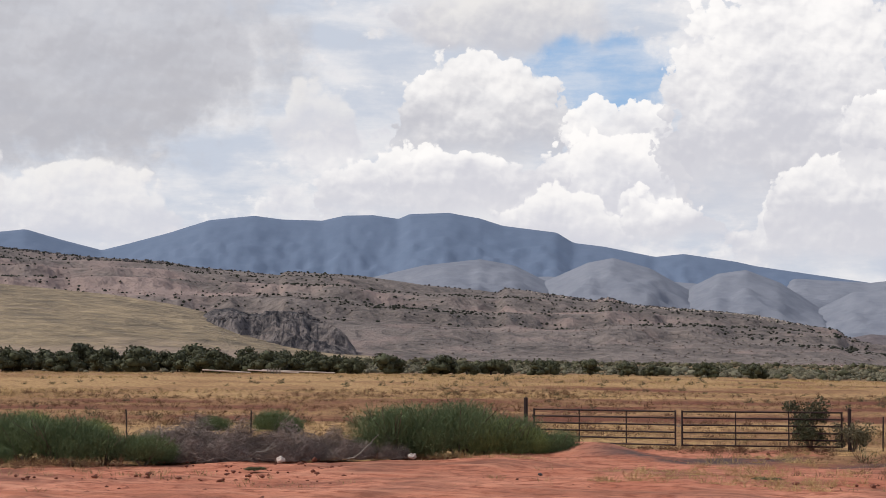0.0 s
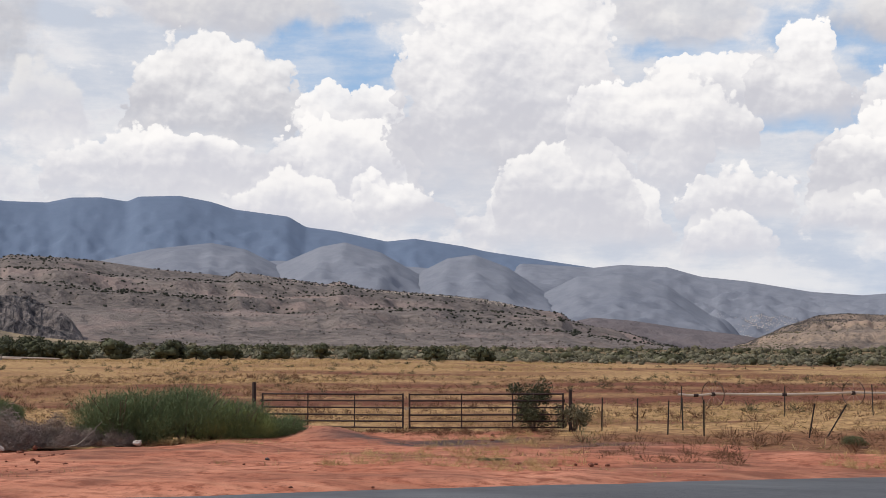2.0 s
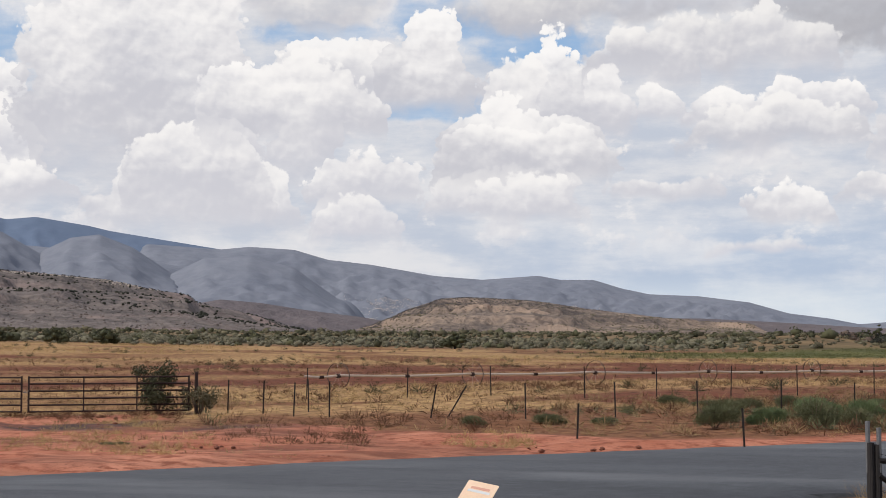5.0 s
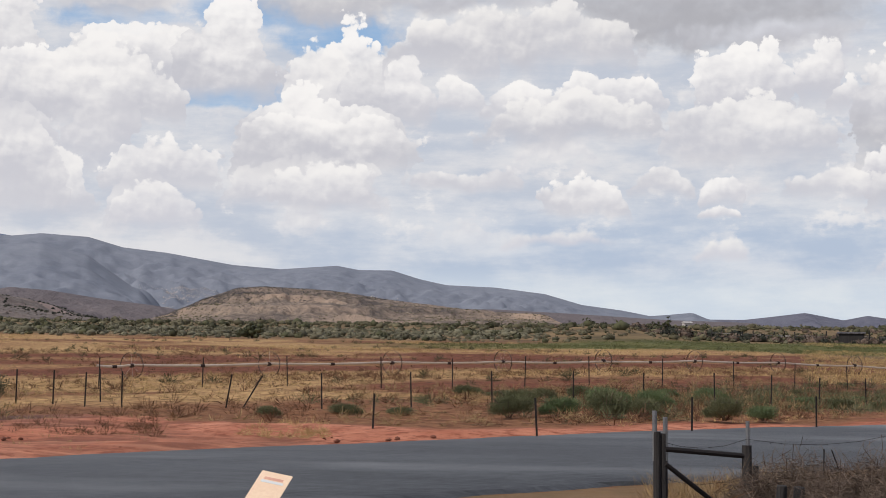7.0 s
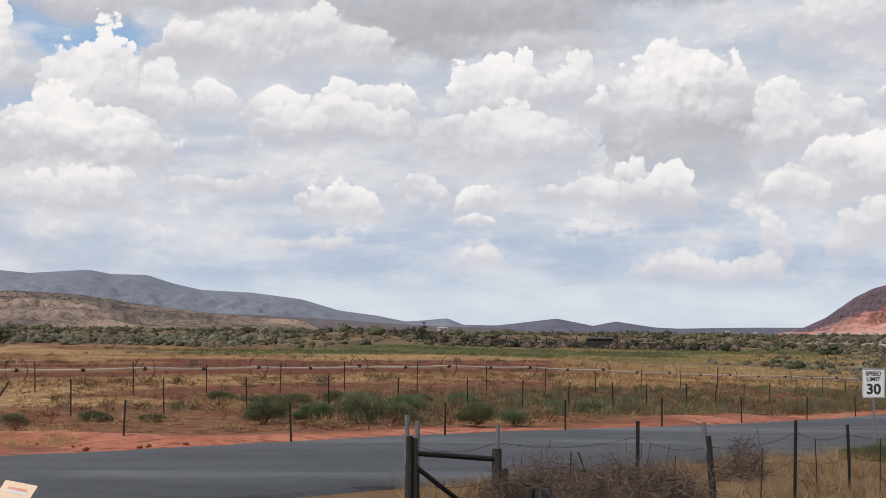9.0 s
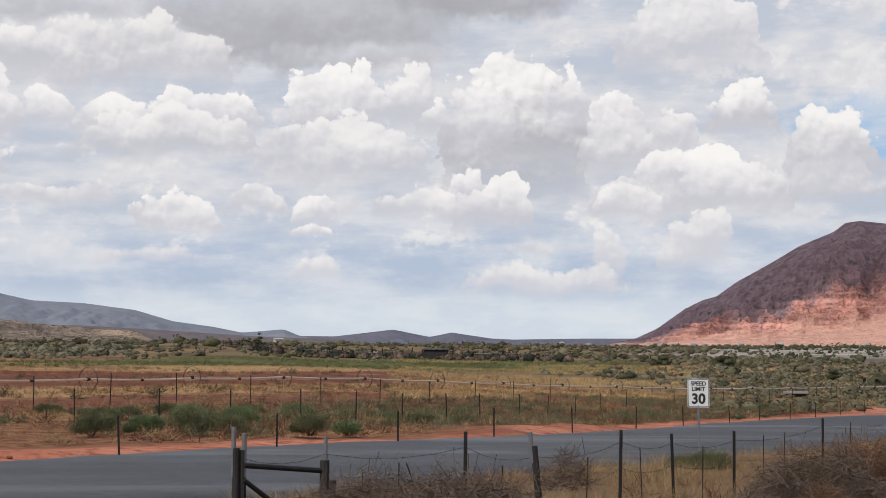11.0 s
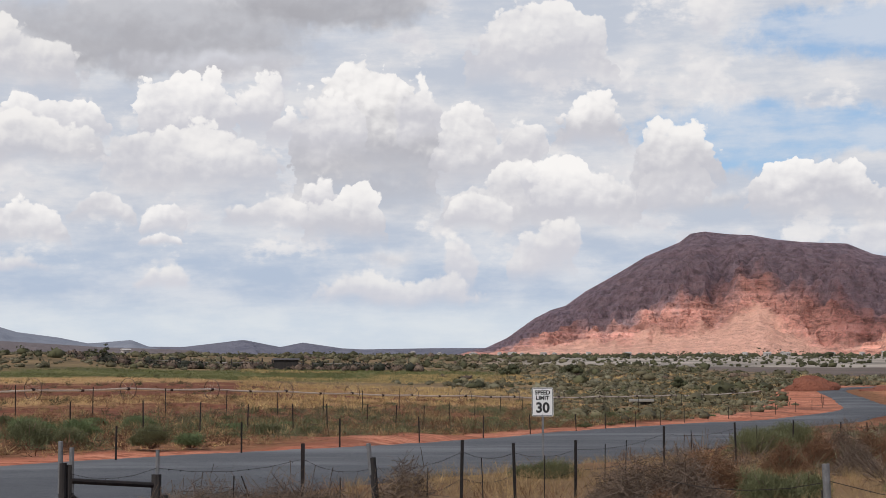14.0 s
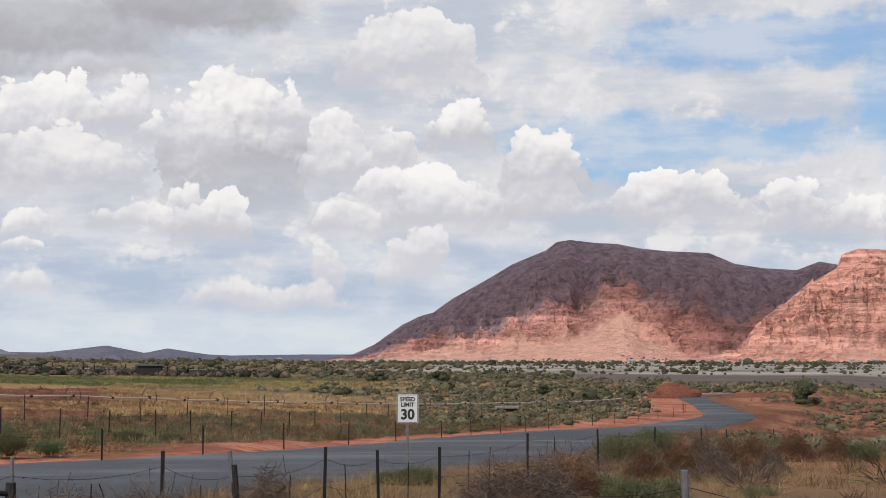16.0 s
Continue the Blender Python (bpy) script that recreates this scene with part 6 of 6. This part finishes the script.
hummocks("sagebrush", "far sagebrush below the hills", x, y, rng, SAGE, 1.1, fringe=6)
x, y, rng = scatter(8000, -62, 36, 90, 800, 212, lambda x, y, o, r, g: (r < brush_end(x, y)) & (meadow(x, y, o) < 0.5 * g.uniform(0, 1, len(x))) & (r > start(x, y) + 15) & (o > 6) & (fbm(x * 0.012, y * 0.012, 91, 3) > 0.44) & (g.uniform(0, 1, len(x)) < np.clip(300 / r, 0.2, 0.6)))
hummocks("desert_scrub", "dark green desert scrub beyond the field", x, y, rng, SCRUB, 0.85, 0.75)
x, y, rng = scatter(300, -8, 36, 90, 700, 216, lambda x, y, o, r, g: (r < brush_end(x, y)) & (r > start(x, y) + 60) & (o > 6) & (fbm(x * 0.02, y * 0.02, 93, 3) > 0.5))
hummocks("dry_scrub", "dry brown scrub among the sagebrush", x, y, rng, TWIG, 0.9, 0.7)
x, y, rng = scatter(7000, -30, 45, 900, 2300, 214, lambda x, y, o, r, g: g.uniform(0, 1, len(x)) < np.interp(r, [900, 1500, 2300], [0.25, 0.35, 1.0]))
hummocks("far_scrub", "far plain dotted with dark scrub and trees", x, y, rng, SCRUB, 1.9, 0.8, 4)
x, y, rng = scatter(1700, 9, 36, 300, 760, 217, lambda x, y, o, r, g: (r > np.maximum(405, brush_end(x, y))) & (g.uniform(0, 1, len(x)) < np.clip(500 / r, 0, 1) ** 2))
hummocks("far_scrub", "small dark scrub dotting the pale flat", x, y, rng, SCRUB, 0.62, 0.8, 8)
x, y, rng = scatter(15000, -17, 16, 170, 360, 218, lambda x, y, o, r, g: meadow(x, y, o) > g.uniform(0.2, 1, len(x)))
tufts("green_grass", "low green grass strip behind the ploughed field", x, y, rng, MEADOW, 6, 0.35, 0.5, 0.03)
x, y, rng = scatter(4200, 14, 36, 40, 300, 219, lambda x, y, o, r, g: ((o > 7.5) & (o < 45) | (o < -8)) & (r > 60) & (fbm(x * 0.05, y * 0.05, 121, 4) > 0.46))
hummocks("roadside_scrub", "dark olive brush along the bend of the road", x, y, rng, SAGE, 0.42, 0.65, 20, 0.2)
# mottled weeds across the verge and the field
keepoff = lambda x, o: o > np.interp(x, TURN_X, TURN_OFF)
x, y, rng = scatter(17000, -62, 34, 36, 150, 231, lambda x, y, o, r, g: keepoff(x, o) & (g.uniform(0, 1, len(x)) < 0.95 * (1 - ploughed(x, y, o)) ** 2) & (fbm(x * 0.2, y * 0.2, 101, 3) > np.where((o < 23) & (x > -22), 0.52, 0.42)))
weedballs("straw_clumps", "clumps of dry straw in the field", x, y, rng, STRAW, 0.23, 24, 0.03, "grass")
x, y, rng = scatter(9000, -62, 34, 36, 150, 232, lambda x, y, o, r, g: keepoff(x, o + 0.3) & (g.uniform(0, 1, len(x)) < 0.8 - 0.7 * ploughed(x, y, o)) & (fbm(x * 0.17, y * 0.17, 103, 3) > 0.47))
weedballs("brown_weeds", "brown dead weeds in the field", x, y, rng, STRAWRED, 0.32, 28, 0.03)
x, y, rng = scatter(6000, -34, 34, 38, 130, 233, lambda x, y, o, r, g: keepoff(x, o - 0.6) & (o < 24) & (np.degrees(np.arctan2(x, y)) > -2 + 6 * g.uniform(-1, 1, len(x))) & (fbm(x * 0.14, y * 0.14, 105, 3) > 0.49) & (g.uniform(0, 1, len(x)) < 0.6))
weedballs("green_weeds", "low grey-green weeds along the far verge", x, y, rng, SAGE, 0.38, 36, 0.028)
x, y, rng = scatter(2600, -30, 34, 38, 120, 240, lambda x, y, o, r, g: keepoff(x, o - 1.0) & (o < 23) & (np.degrees(np.arctan2(x, y)) > 1 + 6 * g.uniform(-1, 1, len(x))) & (fbm(x * 0.12, y * 0.12, 119, 3) > 0.48))
weedballs("green_weeds", "green feathery weeds along the far verge", x, y, rng, OLIVE, 0.4, 110, 0.013)
x, y, rng = scatter(4000, -62, 30, 50, 150, 234, lambda x, y, o, r, g: keepoff(x, o - 8) & (fbm(x * 0.1, y * 0.1, 107, 3) > 0.5))
weedballs("stubble", "dark dead stubble on ploughed soil", x, y, rng, STRAWRED, 0.22, 16, 0.05, "stubble")
x, y, rng = scatter(16000, -29, 30, 34, 130, 242, lambda x, y, o, r, g: keepoff(x, o - 0.5) & (o < 19 + 5 * g.uniform(-1, 1, len(x))) & (fbm(x * 0.2, y * 0.2, 125, 3) > 0.42))
weedballs("brown_weeds", "dense brown dead weeds along the far verge", x, y, rng, STRAWRED, 0.3, 30, 0.018)
x, y, rng = scatter(8000, -29, 30, 34, 130, 243, lambda x, y, o, r, g: keepoff(x, o - 0.5) & (o < 21) & (fbm(x * 0.16, y * 0.16, 127, 3) > 0.47))
weedballs("olive_weeds", "olive weeds along the far verge", x, y, rng, OLIVE, 0.4, 60, 0.014)
x, y, rng = scatter(6000, -14, 32, 34, 140, 247, lambda x, y, o, r, g: keepoff(x, o - 0.3) & (o < 30) & (fbm(x * 0.11, y * 0.11, 135, 3) > 0.47))
weedballs("straw_clumps", "pale straw between the weeds of the far verge", x, y, rng, STRAW, 0.3, 44, 0.02, "grass")
# the slope on this side of the road, out to the right
near_side = lambda o, r, gap: (o < -HALF - gap) | (r > 250)
x, y, rng = scatter(9000, 8, 42, 20, 320, 235, lambda x, y, o, r, g: near_side(o, r, 1.2) & (g.uniform(0, 1, len(x)) < np.clip(80 / r, 0.15, 0.9)) & (fbm(x * 0.08, y * 0.08, 109, 3) > 0.46))
weedballs("dry_weeds", "straw and dead weeds on the near slope", x, y, rng, STRAW, 0.3, 44, 0.016)
x, y, rng = scatter(7000, 12, 42, 22, 320, 236, lambda x, y, o, r, g: near_side(o, r, 1.5) & (g.uniform(0, 1, len(x)) < np.clip(80 / r, 0.15, 0.7)) & (fbm(x * 0.07, y * 0.07, 111, 3) > 0.44))
weedballs("dry_weeds", "red-brown dead weeds on the near slope", x, y, rng, STRAWRED, 0.34, 60, 0.016)
x, y, rng = scatter(4200, 18, 42, 30, 320, 237, lambda x, y, o, r, g: near_side(o, r, 2.5) & (g.uniform(0, 1, len(x)) < 0.45) & (fbm(x * 0.05, y * 0.05, 113, 3) > 0.45))
weedballs("sagebrush", "grey-green brush on the near slope", x, y, rng, SAGE, 0.6, 110, 0.012, "scrub")
x, y, rng = scatter(2600, 14, 42, 24, 260, 241, lambda x, y, o, r, g: near_side(o, r, 1.5) & (r < 260) & (g.uniform(0, 1, len(x)) < np.clip(70 / r, 0.2, 0.9)) & (fbm(x * 0.09, y * 0.09, 123, 3) > 0.47))
weedballs("dead_weeds", "grey-brown dead brush on the near slope", x, y, rng, TWIG, 0.6, 130, 0.01, "brush")
x, y, rng = scatter(900, -62, 5, 70, 240, 207, lambda x, y, o, r, g: fbm(x * 0.04, y * 0.04, 85, 3) > 0.48)
weedballs("dark_weeds", "dark upright weeds scattered in the field", x, y, rng, SCRUB, 0.42, 60, 0.022)
# small stuff on the bare dirt
x, y, rng = scatter(2400, -62, -8, 22, 54, 238, lambda x, y, o, r, g: (o > HALF + 0.6) & ~keepoff(x, o + 2) & (fbm(x * 0.25, y * 0.25, 115, 3) > 0.5))
hummocks("clods", "small red clods and pebbles on the dirt", x, y, rng, REDDIRT, 0.05, 0.6, 0, 0.3, "clods")
x, y, rng = scatter(9000, -62, -14, 24, 54, 239, lambda x, y, o, r, g: (o > np.maximum(np.interp(x, TURN_X, TURN_OFF) - 7, HALF + 1.0)) & ~keepoff(x, o) & (fbm(x * 0.22, y * 0.22, 117, 3) > 0.53))
weedballs("straw_clumps", "low straw clumps on the dirt turnout", x, y, rng, STRAWPALE, 0.17, 44, 0.018, "grass")
x, y, rng = scatter(5000, -62, -20, 28, 54, 248, lambda x, y, o, r, g: (o > np.interp(x, TURN_X, TURN_OFF) - 4.0) & ~keepoff(x, o - 1) & (fbm(x * 0.2, y * 0.2, 137, 3) > 0.5))
weedballs("brown_weeds", "low brown weeds where the dirt meets the brush", x, y, rng, STRAWRED, 0.2, 40, 0.02)


PALEROCK = material("weathered_pale_rock", (0.34, 0.28, 0.24), (0.5, 0.42, 0.36), 0.05, 0.95, 0.3)


def on_ridge(grid, n, u0, u1, seed, b0=-180, b1=180):
    """Points lying on a slope."""
    X, Y, Z, U, b = grid
    rng = np.random.default_rng(seed)
    rows = np.where((U[:, 0] >= u0) & (U[:, 0] <= u1))[0]
    i = rng.choice(rows, n)
    j = rng.choice(np.where((b > max(b0, b[20])) & (b < min(b1, b[-20])))[0], n)
    i, j = np.minimum(i, X.shape[0] - 2), np.minimum(j, X.shape[1] - 2)
    p, q = rng.uniform(0, 1, n), rng.uniform(0, 1, n)
    at = lambda G: (G[i, j] * (1 - p) + G[i + 1, j] * p) * (1 - q) + (G[i, j + 1] * (1 - p) + G[i + 1, j + 1] * p) * q
    return at(X), at(Y), at(Z), rng


def slope_shrubs(name, label, grid, n, u0, u1, size, mat, seed, leaf=10, b0=-180, b1=180):
    x, y, z, rng = on_ridge(grid, n, u0, u1, seed, b0, b1)
    d = fbm(x / 120, y / 120, seed, 3) + rng.uniform(-0.15, 0.15, n) > 0.5
    x, y, z = x[d], y[d], z[d]
    m = len(x)
    s = size * rng.uniform(0.5, 1.3, m)
    return tagged(new(name, tri_mesh(name, *lumps(x, y, z, s * 0.8, rng, 0.8, leaf, 0.3), mat)), label, "shrubs", kind="stuff")


slope_shrubs("slope_shrubs", "dark juniper shrubs dotting the stony slope", MESA_GRID, 4600, 0.3, 1.0, 1.7, JUNIPER, 221, 3)
slope_shrubs("slope_boulders", "dark basalt boulders broken off the outcrop", CRAG_GRID, 1400, 0.1, 1.0, 1.6, BASALT, 228, 0)
slope_shrubs("slope_boulders", "dark basalt boulders along the mesa rim", MESA_GRID, 1300, 0.92, 1.0, 1.8, BASALT, 222, 0)
slope_shrubs("slope_scrub", "pale scrub on the lower slope", MESA_GRID, 6000, 0.0, 0.7, 1.0, MESA, 223, 0)
slope_shrubs("slope_scrub", "dark scrub and stones on the low hill", TAN_GRID, 5200, 0.6, 1.0, 0.8, BASALT, 224, 0, -20, -11)
slope_shrubs("slope_scrub", "grey-brown scrub over the low hill", TAN_GRID, 5000, 0.1, 1.0, 0.9, SAGE, 230, 0, -20, -6)
slope_shrubs("pale_outcrops", "pale weathered rock along the crest of the mesa", MESA_GRID, 1500, 0.84, 0.97, 1.4, PALEROCK, 229, 0, -37, -27)
slope_shrubs("slope_scrub", "scrub at the foot of the red mountain", RED_GRID, 1500, 0.0, 0.1, 1.8, SCRUB, 225, 3)

slope_shrubs("pale_outcrops", "pale broken rock outcrops on the grey range", GREY_GRID, 4200, 0.16, 0.42, 1.5, STONE, 226, 0, -22.6, -17.5)
slope_shrubs("pale_outcrops", "pale broken rock outcrops on the grey range", GREY_GRID, 1300, 0.26, 0.42, 1.5, STONE, 227, 0, -12.7, -10.8)


# ---------------------------------------------------------------- far things
def far_tree(x, y, h, w, seed):
    rng = np.random.default_rng(seed)
    trunk = Builder().tube((0, 0, 0), (0, 0, h * 0.5), 0.16, 0.08, 7)
    for k in range(6):
        a = k * 1.1
        trunk.tube((0, 0, h * (0.2 + 0.05 * k)), (math.cos(a) * w * 0.3, math.sin(a) * w * 0.3, h * (0.4 + 0.07 * k)), 0.06, 0.02, 5)
    m = 20
    a, q = rng.uniform(0, 2 * np.pi, m), np.sqrt(rng.uniform(0, 1, m))
    cx, cy = np.cos(a) * q * w * 0.36, np.sin(a) * q * w * 0.36
    cz = h * rng.uniform(0.05, 0.72, m) * (1.1 - 0.6 * q ** 2)
    crown = tri_mesh("crown", *lumps(cx, cy, cz, w * rng.uniform(0.1, 0.19, m), rng, 0.8, 60, 0.2, 0.16), LEAF)
    plant("tree", "dark green bushy desert tree beyond the field", "tree", [("trunk", trunk.mesh("trunk", WOOD)), ("crown", crown)], on_land(x, y, seed * 37, 1.0), "far trees")


far_trees = [(-2.15, 400, 4.6, 3.2, 1), (-1.75, 402, 5.4, 3.4, 2), (-2.5, 402, 3.4, 3.0, 3), (-16.6, 270, 3.2, 5.0, 4), (-30.6, 252, 2.8, 3.6, 5), (-33.4, 252, 2.4, 3.2, 6), (-40.0, 262, 3.4, 6.5, 7), (-36.6, 255, 2.4, 4.0, 8), (-38.3, 258, 3.4, 6.6, 9), (-42.0, 262, 3.4, 7.0, 10), (18.6, 215, 2.0, 2.8, 11), (27.8, 190, 2.4, 3.6, 12), (12.6, 300, 2.2, 5, 13), (14.8, 300, 2.0, 5.4, 14), (-44.2, 266, 2.4, 5.0, 15)]
rnd = random.Random(31)
for k in range(38):
    far_trees.append((-57 + 12.6 * k / 37 + rnd.uniform(-0.25, 0.25), rnd.uniform(252, 290), rnd.uniform(3.0, 5.0), rnd.uniform(5.5, 9.0), 40 + k))
for k in range(12):
    far_trees.append((-44.4 + 15 * k / 11 + rnd.uniform(-0.5, 0.5), rnd.uniform(250, 275), rnd.uniform(1.8, 3.4), rnd.uniform(3.5, 6.5), 90 + k))
for b, r, h, w, s in far_trees:
    far_tree(*polar(b, r), h, w, 300 + s)


def shed(bearing, r, w, d, h, label, wall, roof):
    x, y = polar(bearing, r)
    ob = thing("shed", pose(x, y, ground_at(x, y), 0, 0, -bearing), label, "shed")
    part("wall", Builder().box(pose(0, 0, h / 2), w, d, h, 0.05), wall, ob)
    part("roof", Builder().box(pose(0, 0, h + 0.1, 4, 0, 0), w + 0.5, d + 0.6, 0.12), roof, ob)
    part("door", Builder().box(pose(-w * 0.2, -d / 2 - 0.03, h * 0.42), w * 0.25, 0.05, h * 0.8), WOOD, ob)
    return ob


shed(4.6, 330, 5.0, 3.5, 2.0, "low dark wooden shed in the corral", WOOD, BASALT)
shed(2.1, 345, 4.6, 3, 0.9, "low open shelter with a pale roof", WOOD, GREYWOOD)
shed(17.3, 150, 1.8, 1.0, 0.35, "low dark trough with a pale lid", WOOD, GREYWOOD)
corral = thing("corral", pose(0, 0, 0), "weathered timber corral fence beyond the green field", "fence")
rnd = random.Random(9)
prev = None
for k in range(22):
    x, y = polar(-0.2 + k * 0.36, 335 + rnd.uniform(-4, 4))
    z = ground_at(x, y)
    part("post", Builder().tube((x, y, z - 0.2), (x + rnd.uniform(-0.1, 0.1), y, z + rnd.uniform(1.4, 2.4)), 0.14, 0.12, 6), WOOD, corral)
    if prev and k % 4:
        part("rail", Builder().tube((*prev[:2], prev[2] + 1.2), (x, y, z + 1.25), 0.09, n=5), GREYWOOD, corral)
    prev = (x, y, z)


def dirt_mound(bearing, r, w, h, label):
    x, y = polar(bearing, r)
    bm = bmesh.new()
    bmesh.ops.create_icosphere(bm, subdivisions=4, radius=1)
    for v in bm.verts:
        nn = noise.noise(v.co * 2.2 + Vector((bearing, 0, 0))) * 0.3 + noise.noise(v.co * 6) * 0.08
        v.co = Vector((v.co.x * w * (1 + nn), v.co.y * w * 0.5, v.co.z * h * (1 + nn)))
    me = bpy.data.meshes.new("dirt_mound")
    bm.to_mesh(me)
    bm.free()
    me.materials.append(REDDIRT)
    ob = new("dirt_mound", me)
    ob.matrix_basis = pose(x, y, ground_at(x, y) - 0.1, 0, 0, -bearing)
    return tagged(ob, label, "dirt mound")


dirt_mound(23.2, 214, 3.4, 1.9, "mound of red dirt beside the road")
dirt_mound(26.0, 215, 4.5, 0.7, "low red dirt bank beside the road")

# pipes and posts stacked at the edge of the field
stack = thing("pipe_stack", pose(0, 0, 0), "pale irrigation pipes lying at the field edge", "pipe")
for b0, b1, r in [(-48.6, -46.9, 236), (-47.0, -45.2, 238), (-46.5, -43.9, 240)]:
    x0, y0 = polar(b0, r)
    x1, y1 = polar(b1, r - 2)
    part("pipe", Builder().tube((x0, y0, ground_at(x0, y0) + 0.6), (x1, y1, ground_at(x1, y1) + 0.25), 0.1, n=6), ALU, stack)
for k in range(5):
    x, y = polar(-46.3 + 0.11 * k, 234)
    part("post", Builder().tube((x, y, ground_at(x, y)), (x, y, ground_at(x, y) + 0.9), 0.1, n=6), GREYWOOD, stack)


def far_house(b, r, w, seed):
    rnd = random.Random(seed)
    x, y = polar(b, r)
    h = rnd.uniform(3, 4.5)
    ob = thing("house", pose(x, y, ground_at(x, y), 0, 0, rnd.uniform(0, 90)), "small pale house in the far settlement", "house", "far houses")
    part("wall", Builder().box(pose(0, 0, h / 2), w, w * 0.7, h), ROOF, ob)
    rf = Builder()
    a, c, t = w / 2 + 0.4, w * 0.35 + 0.4, h + w * 0.18
    rf.add([(-a, -c, h), (a, -c, h), (a, c, h), (-a, c, h), (-a, 0, t), (a, 0, t)], [(0, 1, 5, 4), (2, 3, 4, 5), (1, 2, 5), (3, 0, 4), (3, 2, 1, 0)])
    part("roof", rf, ROOF, ob)
    for k in (-0.25, 0.25):
        part("window", Builder().box(pose(w * k, -w * 0.35 - 0.02, h * 0.55), 1.2, 0.06, 1.1), BLACK, ob)


ROOF = material("pale_roof", (0.3, 0.27, 0.26), (0.55, 0.52, 0.5), 0.5, 0.8, 0.1)
rnd = random.Random(21)
for k in range(40):
    far_house(rnd.uniform(8.5, 31), rnd.uniform(1650, 2150), rnd.uniform(4, 7.5), k)
far_house(-1.05, 1150, 6, 77)


# unseen grey cloud added above the view, outlined to shade the upper red mountain
def shade_cloud():
    d = Vector((sun_way.x, sun_way.y, 0)) / sun_way.z
    bm = bmesh.new()
    nb, nr = 60, 24
    up = 620.0  # above the slope it shades
    rows = []
    for j in range(nr + 1):
        row = []
        for i in range(nb + 1):
            b = 9 + (44 - 9) * i / nb
            edge = float(np.interp(b, [9, 12, 14, 17, 20, 21.5, 22.5, 23.6, 25, 27, 30, 44], [2490, 2430, 2510, 2515, 2520, 2540, 2440, 2290, 2260, 2310, 2480, 2520])) + 55 * (fbm(np.array([b * 0.9]), np.array([0.3]), 95, 4)[0] - 0.5)
            r = edge + (3300 - edge) * (j / nr) ** 1.3
            x, y = polar(b, r)
            u = j / nr
            base = 120.0
            bulge = math.sin(math.pi * min(1, 0.02 + u)) * 60 * (0.4 + float(fbm(np.array([x / 150]), np.array([y / 150]), 97, 4)[0]))
            row.append((x + d.x * up, y + d.y * up, base + up, bulge))
        rows.append(row)
    top = [[bm.verts.new((x, y, z + h)) for x, y, z, h in row] for row in rows]
    low = [[bm.verts.new((x, y, z - h * 0.15)) for x, y, z, h in row] for row in rows]
    for j in range(nr):
        for i in range(nb):
            bm.faces.new((top[j][i], top[j][i + 1], top[j + 1][i + 1], top[j + 1][i]))
            bm.faces.new((low[j + 1][i], low[j + 1][i + 1], low[j][i + 1], low[j][i]))
    me = bpy.data.meshes.new("cloud")
    bm.to_mesh(me)
    bm.free()
    at = me.color_attributes.new("thin", "FLOAT_COLOR", "POINT")
    fade = [1 - 0.66 * float(ss(j / nr, 0.0, 0.24)) for j in range(nr + 1) for i in range(nb + 1)] * 2
    at.data.foreach_set("color", [c for q in fade for c in (q, q, q, 1.0)])
    me.materials.append(CLOUD)
    return tagged(new("cloud", me), "unseen grey cloud added above the view to shade the red mountain", "cloud", kind="structure")


CLOUD = material("cloud_white", (0.75, 0.75, 0.77), (0.85, 0.85, 0.86), 0.01, 1.0, 0.0)
# partly transparent, more so at the edge, to tune and soften its shade
ct = CLOUD.node_tree
thin = ct.nodes.new("ShaderNodeMixShader")
edge = ct.nodes.new("ShaderNodeVertexColor")
edge.layer_name = "thin"
ct.links.new(edge.outputs[0], thin.inputs[0])
ct.links.new(ct.nodes["Principled BSDF"].outputs[0], thin.inputs[1])
ct.links.new(ct.nodes.new("ShaderNodeBsdfTransparent").outputs[0], thin.inputs[2])
ct.links.new(thin.outputs[0], ct.nodes["Material Output"].inputs[0])
shade_cloud()
